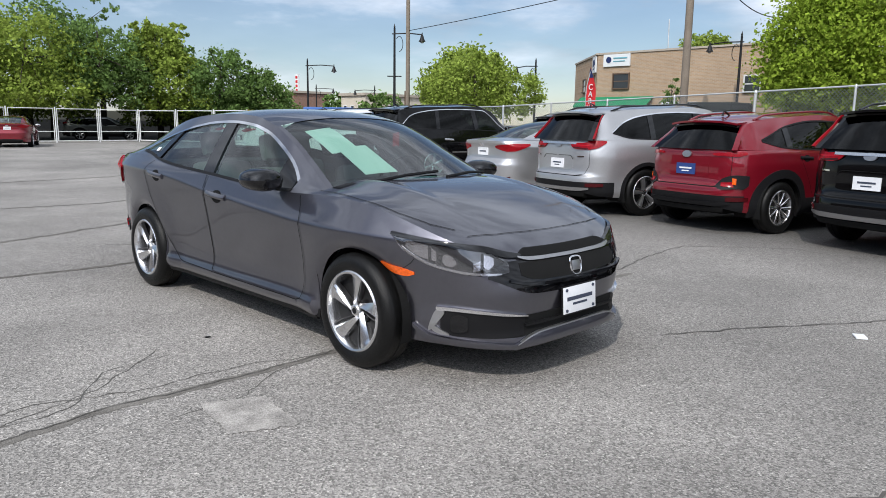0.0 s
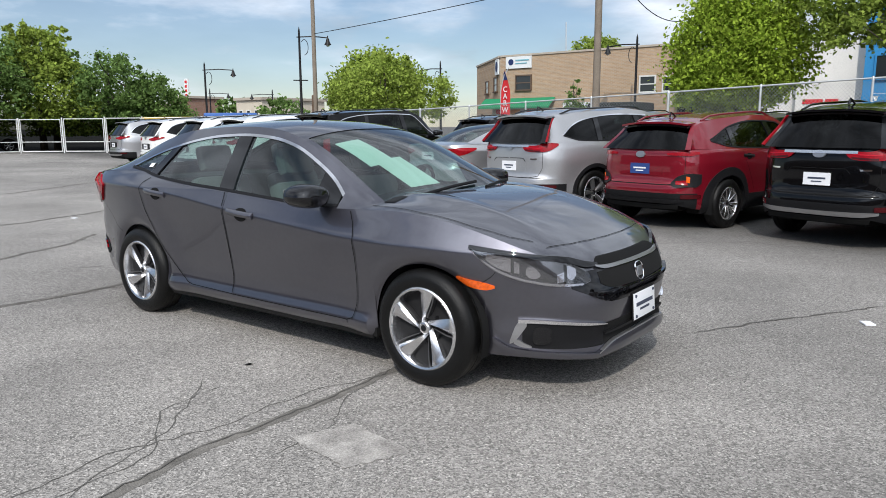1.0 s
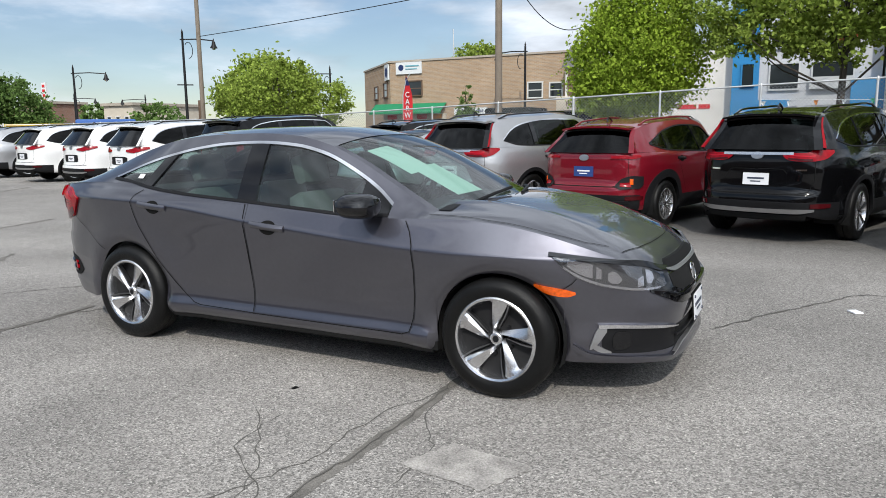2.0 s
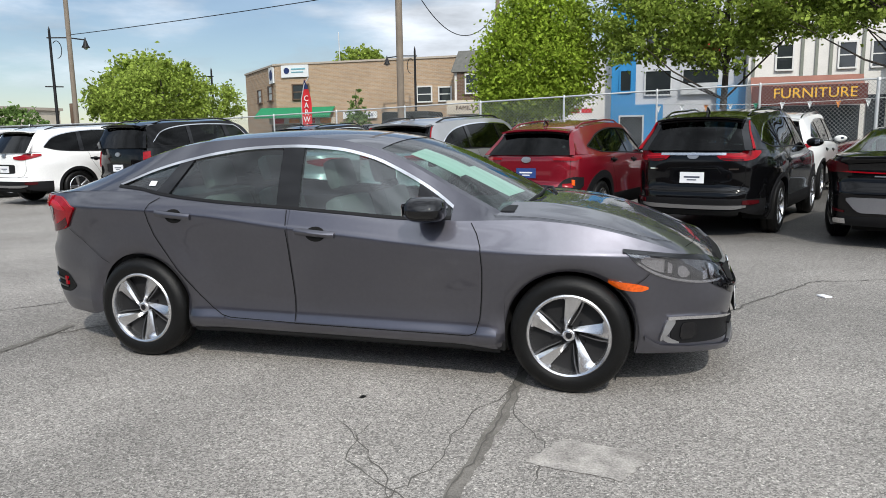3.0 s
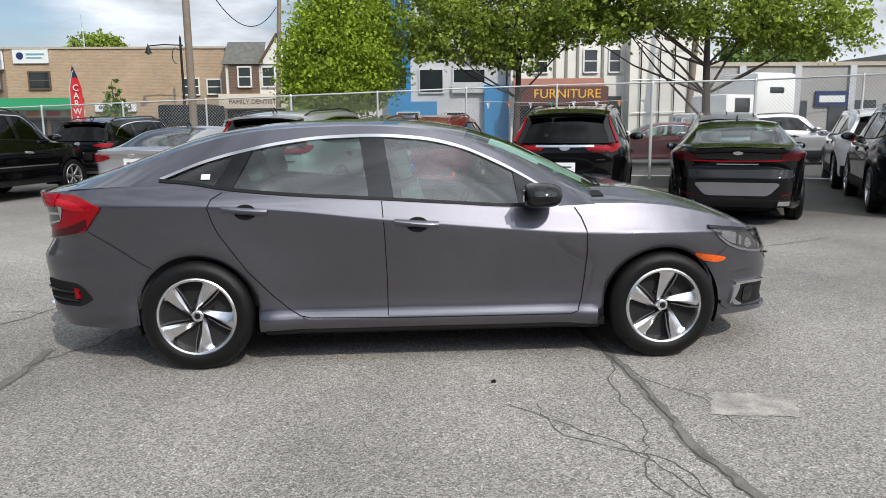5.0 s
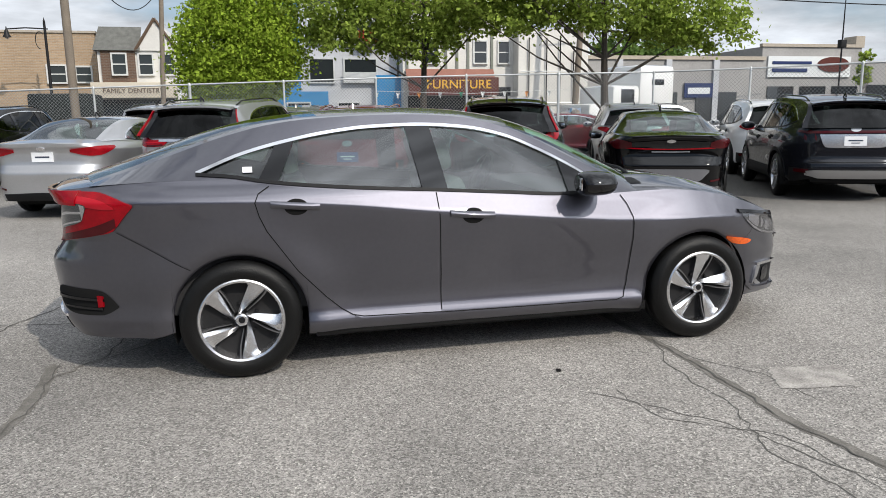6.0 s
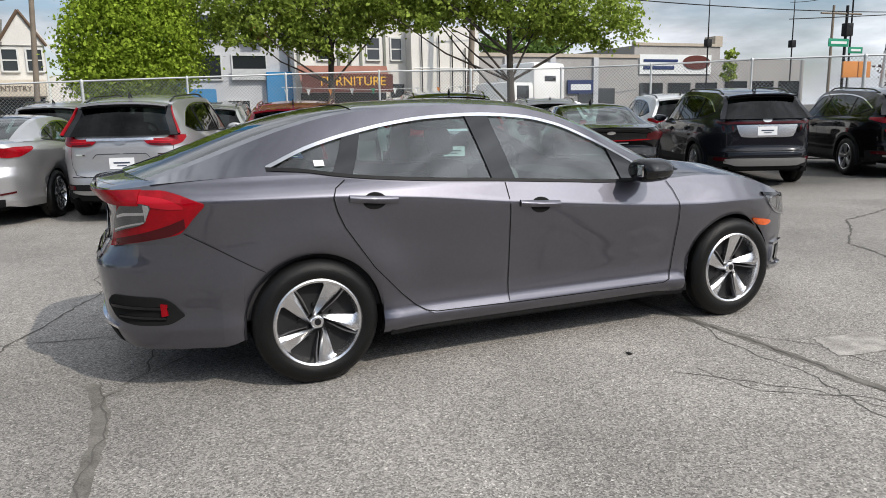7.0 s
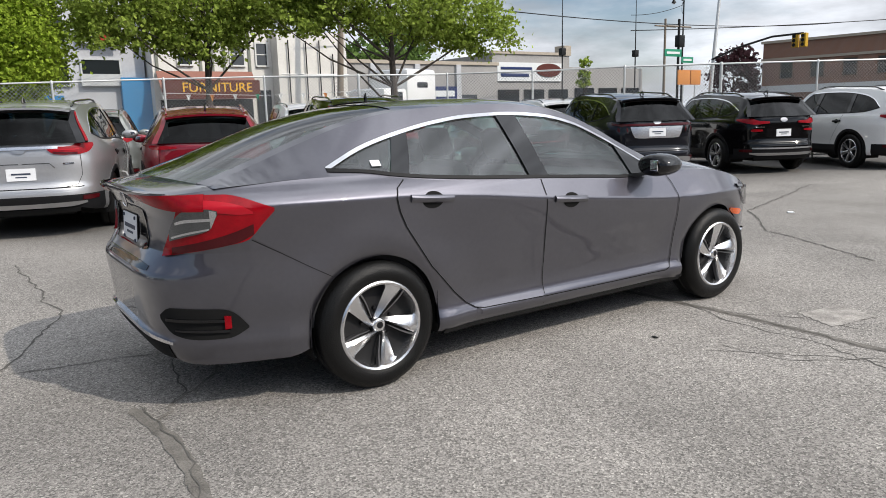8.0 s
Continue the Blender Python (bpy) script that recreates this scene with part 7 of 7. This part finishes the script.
part("cross_arm", tube([(-1.3, 0, 8.0), (1.3, 0, 8.0)], 0.07, 6), M["woodpole"], hp)

# feather banner
fl = thing("feather_banner", "tall red feather banner with white letters", "banner", "", "", pose(-9.95, 18.1, 0, 0, 0, 8))
part("pole", tube([(-0.24, 0, 0), (-0.24, 0, 2.6), (-0.12, 0, 3.1), (0.05, 0, 3.35)], 0.016, 6), M["galv"], fl)
flag = grid(steps(0, 1, 16), steps(0, 1, 4), lambda v, u: (-0.22 + 0.33 * u * (1 if v < 0.72 else max(0.05, 1 - ((v - 0.72) / 0.28) ** 1.6)) + (0 if v < 0.8 else 0.10 * (v - 0.8) / 0.2), 0.03 * math.sin(9 * v + 2 * u), 0.55 + 2.75 * v))
part("cloth", flag, M["bannerred"], fl)
part("cloth_top", grid(steps(0.87, 0.985, 8), steps(0, 1, 4), lambda v, u: (-0.22 + 0.33 * u * max(0.05, 1 - ((max(v, 0.72) - 0.72) / 0.28) ** 1.6) + (0 if v < 0.8 else 0.10 * (v - 0.8) / 0.2), -0.006 + 0.03 * math.sin(9 * v + 2 * u), 0.55 + 2.75 * v)), M["signblue"], fl)
for i, ch in enumerate("CARWASH"):
    words(ch, 0.27, M["signwhite"], pose(-0.055, -0.04, 2.62 - i * 0.235, 90, 0, 0), fl, squeeze=0.85)

# pennants strung along the fence
pen = thing("pennant_string", "string of small coloured pennants along the fence", "bunting")
part("string", tube([(1.5, 14.6, 2.02), (4.0, 14.2, 1.93), (6.5, 13.3, 2.0)], 0.006, 4), M["signwhite"], pen)
for i in range(9):
    px_ = 1.6 + i * 0.55
    py_ = 14.55 - (px_ - 1.5) * 0.16 - max(0, px_ - 4) * 0.16
    part("pennant", ([(px_ - 0.055, py_, 1.97), (px_ + 0.055, py_ - 0.02, 1.97), (px_, py_ - 0.02, 1.80), (px_, py_ + 0.01, 1.92)], [(0, 3, 2), (3, 1, 2), (0, 1, 3)]), M[("signwhite", "signwhite", "orange", "signwhite", "streetgreen")[i % 5]], pen, smooth=0)

# lorry and boxes beyond the fence
lo = thing("lorry_cab", "white lorry tractor with a tall sleeper cab", "truck", "", "", pose(13.5, 23.2, 0, 0, 0, 196))
part("sleeper", box(-1.2, 0.7, -1.15, 1.15, 0.9, 3.25, 0.22), M["white"], lo)
part("cab", box(0.5, 2.0, -1.05, 1.05, 0.9, 2.45, 0.2), M["white"], lo)
part("nose", box(1.8, 3.1, -0.95, 0.95, 0.8, 1.75, 0.2), M["white"], lo)
part("cab_window", box(0.9, 1.6, -1.07, 1.07, 1.75, 2.3, 0.04), M["pane"], lo)
part("sleeper_window", box(-0.6, 0.1, -1.165, 1.165, 2.45, 2.7, 0.05), M["pane"], lo)
part("grille", box(3.08, 3.14, -0.5, 0.5, 0.9, 1.6, 0.02), M["chrome"], lo)
for wx in (2.4, -0.9):
    for wy in (-1, 1):
        part("lorry_wheel", moved(lathe([(0.0, -0.15), (0.3, -0.15), (0.5, -0.13), (0.52, 0.13), (0.3, 0.15)], 24), pose(wx, wy * 1.0, 0.5)), M["rubber"], lo)
vn = thing("box_van", "dark green box van parked in the street", "van", "", "", pose(-8.2, 23.6, 0, 0, 0, 180))
part("box", box(-1.1, 0.9, -1.0, 1.0, 0.5, 2.25, 0.12), M["screen"], vn)
part("cab", box(0.9, 2.0, -0.95, 0.95, 0.5, 1.8, 0.25), M["navy"], vn)
for wx in (-0.7, 1.4):
    for wy in (-1, 1):
        part("van_wheel", moved(lathe([(0.0, -0.12), (0.25, -0.12), (0.38, -0.1), (0.38, 0.1)], 20), pose(wx, wy * 0.9, 0.38)), M["rubber"], vn)
bt = thing("box_truck", "blue canvas-topped truck far along the street", "truck", "", "", pose(-30.0, 21.6, 0, 0, 0, 50))
part("box", box(-1.4, 1.4, -0.9, 0.9, 0.7, 2.15, 0.1), M["vanblue"], bt)
part("cab", box(1.4, 2.4, -0.85, 0.85, 0.5, 1.7, 0.2), M["white"], bt)
part("truck_wheel", moved(lathe([(0.0, -0.9), (0.35, -0.9), (0.36, 0.9), (0, 0.9)], 20), pose(-0.8, 0, 0.36)), M["rubber"], bt)
dg = thing("yellow_container", "yellow steel container by the far fence", "container", "", "", pose(-32.5, 19.6, 0, 0, 0, 30))
part("body", box(-1.5, 1.5, -0.6, 0.6, 0.4, 1.95, 0.05), M["paintyellow"], dg)
car("sedan", "maroon sedan parked along the street", big_sedan(False), "red", pose(8.5, 19.5, 0, 0, 0, 170), "street cars")
car("crossover", "grey crossover parked along the street", crossover(style=WIDE, lamps="wide"), "silver", pose(12.6, 18.8, 0, 0, 0, -10), "street cars")
car("crossover", "pale grey estate parked behind the screened fence", crossover(4.7, 2.8, 0.9, 1.45, 0.95, 0.25, rear_belt=0.98, hoodz=0.9), "greensilver", pose(-43.5, 14.0, 0, 0, 0, 70), "street cars")


# ---- cracks and marks in the asphalt ----
def ribbon(name, label, pts, width, mat, seed, lift=0.004, jitter=0.022, cat="crack"):
    """A wandering flat strip on the ground."""
    rnd = random.Random(seed)
    lift = 0.0012 + 0.00025 * seed
    P = [Vector((x, y)) for x, y in pts]
    fine = []
    for a, b in zip(P, P[1:]):
        n = max(2, int((b - a).length / 0.05))
        fine += [a.lerp(b, i / n) for i in range(n)]
    fine.append(P[-1])
    verts = []
    off = 0.0
    for i, p in enumerate(fine):
        t = (fine[min(i + 1, len(fine) - 1)] - fine[max(i - 1, 0)]).normalized()
        n = Vector((-t.y, t.x))
        off = off * 0.82 + rnd.gauss(0, jitter * 0.5)
        w = width * (rnd.uniform(0.45, 1.25) if width < 0.025 else rnd.uniform(0.88, 1.08)) * (0.25 if i in (0, len(fine) - 1) else 1)
        c = p + n * off
        verts += [(c.x - n.x * w / 2, c.y - n.y * w / 2, lift), (c.x + n.x * w / 2, c.y + n.y * w / 2, lift)]
    ob = part(name, (verts, [(2 * i, 2 * i + 1, 2 * i + 3, 2 * i + 2) for i in range(len(fine) - 1)]), M[mat], smooth=0)
    return tagged(ob, label, cat, "cracks in the asphalt")


SEAL = "dark tar-filled crack across grey asphalt"
HAIR = "fine branching crack in grey asphalt"
ribbon("sealed_crack", SEAL, [(1.0, 2.6), (1.02, 0.5), (1.05, -0.8), (1.08, -1.4), (1.06, -2.0), (1.13, -2.6), (1.2, -6.5)], 0.065, "tar", 1, jitter=0.012)
ribbon("crack", HAIR, [(1.02, 0.5), (1.07, -0.8), (1.09, -1.4), (1.05, -2.0), (1.14, -2.6), (1.22, -6.5)], 0.008, "crack", 17)
ribbon("crack", HAIR, [(1.06, -0.9), (1.18, -1.3), (1.33, -1.5), (1.38, -1.9)], 0.007, "crack", 2)
ribbon("crack", HAIR, [(1.08, -0.75), (0.95, -1.25), (0.93, -1.9), (0.80, -2.3), (0.85, -3.2)], 0.007, "crack", 3)
ribbon("crack", HAIR, [(0.3, -1.5), (0.54, -1.76), (0.77, -2.02), (0.87, -2.3), (1.05, -2.7)], 0.006, "crack", 4)
ribbon("crack", HAIR, [(0.50, -1.5), (0.54, -1.9), (0.9, -2.15), (0.95, -2.7)], 0.006, "crack", 5)
ribbon("sealed_crack", SEAL, [(-2.42, -0.35), (-2.36, -0.8), (-2.40, -1.4), (-2.45, -2.4), (-2.5, -5.0)], 0.065, "tar", 6, jitter=0.012)
ribbon("crack", HAIR, [(-2.40, -0.35), (-2.34, -0.8), (-2.41, -1.4), (-2.47, -2.4), (-2.5, -5.0)], 0.008, "crack", 18)
ribbon("crack", HAIR, [(-2.55, 4.2), (-2.5, 3.2), (-2.44, 1.8), (-2.75, 1.0), (-3.0, 0.4), (-3.6, -0.4)], 0.016, "crack", 7)
ribbon("crack", HAIR, [(-3.2, 0.62), (-2.6, 0.5), (-2.05, 0.42), (-1.6, 0.35)], 0.010, "crack", 8)
ribbon("crack", HAIR, [(-2.06, 0.42), (-2.14, -0.3), (-2.3, -0.45)], 0.010, "crack", 9)
ribbon("crack", HAIR, [(0.85, 2.5), (0.65, 3.6), (0.58, 4.4), (1.5, 5.2), (3.2, 5.0)], 0.014, "crack", 10)
ribbon("sealed_crack", SEAL, [(-1.7, 0.2), (-2.4, -0.6), (-2.45, -1.7), (-3.1, -3.0)], 0.020, "tar", 11)
ribbon("sealed_crack", SEAL, [(-5.6, 1.0), (-5.0, 0.2), (-4.4, -1.2), (-4.6, -4)], 0.06, "tar", 12)
ribbon("sealed_crack", SEAL, [(-8.5, 3.5), (-7.6, 1.0), (-7.9, -3)], 0.07, "tar", 13)
ribbon("sealed_crack", SEAL, [(-16, 8), (-13, 3.0), (-12, -3)], 0.09, "tar", 14)
ribbon("crack", HAIR, [(3.4, -1.0), (4.2, 0.5), (5.5, 1.5), (9.0, 2.6)], 0.02, "crack", 15)
ribbon("crack", HAIR, [(2.2, 1.0), (3.1, 2.5), (5.0, 3.4)], 0.015, "crack", 16)
pm = part("worn_paint_patch", grid(steps(0, 1, 10), steps(0, 1, 8), lambda u, v: (1.28 + 0.40 * u + 0.13 * v + 0.012 * math.sin(23 * v), -1.72 - 0.08 * u + 0.28 * v + 0.012 * math.sin(31 * u) + 0.01 * math.sin(57 * u), 0.0030)), M["patch"], smooth=0)
tagged(pm, "worn pale painted square on the asphalt", "marking")
for i, (lx, ly) in enumerate(((-7.5, 1.65), (5.63, 1.03), (0.307, -1.193), (3.1, 1.9))):
    lt = part("litter", moved(box(-0.05, 0.05, -0.035, 0.035, 0, 0.012, 0.004), pose(lx, ly, 0.002, 0, 0, 40 * i) @ Matrix.Scale(0.35 if i == 2 else 1.0, 4)), M["rubber" if i == 2 else "plate"])
    tagged(lt, "small scrap of litter lying on the asphalt", "litter", "scraps of litter")


# ---- details on the main car ----
HK = hero_shell.k
HS = hero_shell


def deck_strip(pts, width, out, crown):
    """A thin strip along (x, y) points on the hood."""
    verts = []
    P = [Vector(p) for p in pts]
    P = [a.lerp(b, f) for a, b in zip(P, P[1:]) for f in (0, 0.2, 0.4, 0.6, 0.8)] + P[-1:]
    for i, p in enumerate(P):
        t = (P[min(i + 1, len(P) - 1)] - P[max(i - 1, 0)]).normalized()
        n = Vector((-t.y, t.x)) * width / 2
        verts += [HS.deck_spot(p.x - n.x, p.y - n.y, crown, out), HS.deck_spot(p.x + n.x, p.y + n.y, crown, out)]
    return verts, [(2 * i, 2 * i + 1, 2 * i + 3, 2 * i + 2) for i in range(len(P) - 1)]


for sg in (1, -1):
    part("panel_gap", deck_strip([(0.93, sg * 0.765), (1.3, sg * 0.775), (1.6, sg * 0.745), (1.78, sg * 0.68), (1.88, sg * 0.60)], 0.0045, 0.003, HK["hood_crown"]), M["gap"], hero)
    part("panel_gap", deck_strip([(-1.90, sg * 0.64), (-2.0, sg * 0.665), (-2.12, sg * 0.64)], 0.0045, 0.003, HK["trunk_crown"]), M["gap"], hero)
part("panel_gap", deck_strip([(1.95, -0.58), (2.0, -0.40), (2.025, -0.2), (2.03, 0.0), (2.025, 0.2), (2.0, 0.40), (1.95, 0.58)], 0.0045, 0.004, HK["hood_crown"]), M["gap"], hero)


def plate(parent, m, mat="plate"):
    pl = part("license_plate", moved(box(-0.008, 0.0, -0.155, 0.155, -0.078, 0.078, 0.003), m), M["plastic"], parent, "white dealer plate in a black surround")
    part("plate_face", moved(box(0.0, 0.003, -0.148, 0.148, -0.071, 0.071, 0.001), m), M[mat], pl)
    part("plate_print", moved(box(0.003, 0.0045, -0.115, 0.115, -0.004, 0.016), m), M["plateink"], pl)
    part("plate_print", moved(box(0.003, 0.0045, -0.065, 0.065, -0.030, -0.018), m), M["plateink"], pl)
    for y in (-0.12, 0.12):
        for z in (-0.055, 0.055):
            part("plate_screw", moved(lathe([(0.0, -0.006), (0.008, -0.006), (0.009, 0.0)], 8), m @ pose(0.003, y, z, 0, 0, 90)), M["plateink"], pl)


plate(hero, pose(2.222, 0.0, 0.415, 0, -4, 0))
plate(hero, pose(-2.272, 0.0, 0.815, 0, -4, 180))


def badge(parent, m, size):
    """A plain rounded chrome emblem."""
    w, h = size
    ring = [(0.0, w * (0.85 + 0.15 * math.sin(a)) * math.copysign(abs(math.cos(a)) ** 0.6, math.cos(a)), h * math.copysign(abs(math.sin(a)) ** 0.6, math.sin(a))) for a in steps(0, math.tau, 32)]
    em = part("emblem", moved(tube(ring, w * 0.10, 6, False), m), M["chrome"], parent, "plain chrome emblem")
    part("emblem_plate", moved(box(-0.004, 0.006, -w * 0.62, w * 0.62, -h * 0.55, h * 0.55, 0.004), m), M["satin"], em)


badge(hero, pose(2.188, 0.0, 0.590, 0, -14, 0), (0.055, 0.048))
badge(hero, pose(-2.292, 0.0, 0.962, 0, 14, 180), (0.050, 0.043))
# wipers
for y0, y1, x0 in ((0.05, 0.62, 1.10), (-0.55, 0.02, 1.08)):
    part("wiper", tube([HS.across(0.955, y0 / 0.80, 0.012), HS.across(0.93, (y0 + y1) / 2 / 0.76, 0.02), HS.across(0.90, y1 / 0.74, 0.015)], 0.010, 6), M["plastic"], hero)
# papers behind the windscreen and on the quarter window
for qa, qb, xa, xb_, mt in ((-0.80, -0.52, 0.32, 0.60, "paper"), (-0.68, -0.38, 0.56, 0.84, "paper")):
    part("windscreen_paper", HS.slab(lambda x, v, o: HS.across(x, qa + (qb - qa) * v + (x - xa) * 0.15, -0.012 + o), xa, xb_, 0.0, 0.002, 8, 4), M["paper"], hero, "pale green paper sheet inside the windscreen")
part("window_sticker", HS.slab(lambda x, v, o: HS.flank_z(x, 1.088 + 0.028 * v, o), -1.30, -1.25, 0.001, 0.003, 2, 2), M["plate"], hero)
# rear view mirror and rear parcel shelf lamp
part("rear_view_mirror", moved(box(-0.02, 0.02, -0.12, 0.12, -0.03, 0.03, 0.015), pose(0.36, 0.0, 1.20, 0, 10, 0)), M["plastic"], hero)
part("sensor_pod", moved(box(-0.06, 0.06, -0.06, 0.06, -0.03, 0.03, 0.02), pose(0.40, 0.0, 1.25, 0, 30, 0)), M["plastic"], hero)
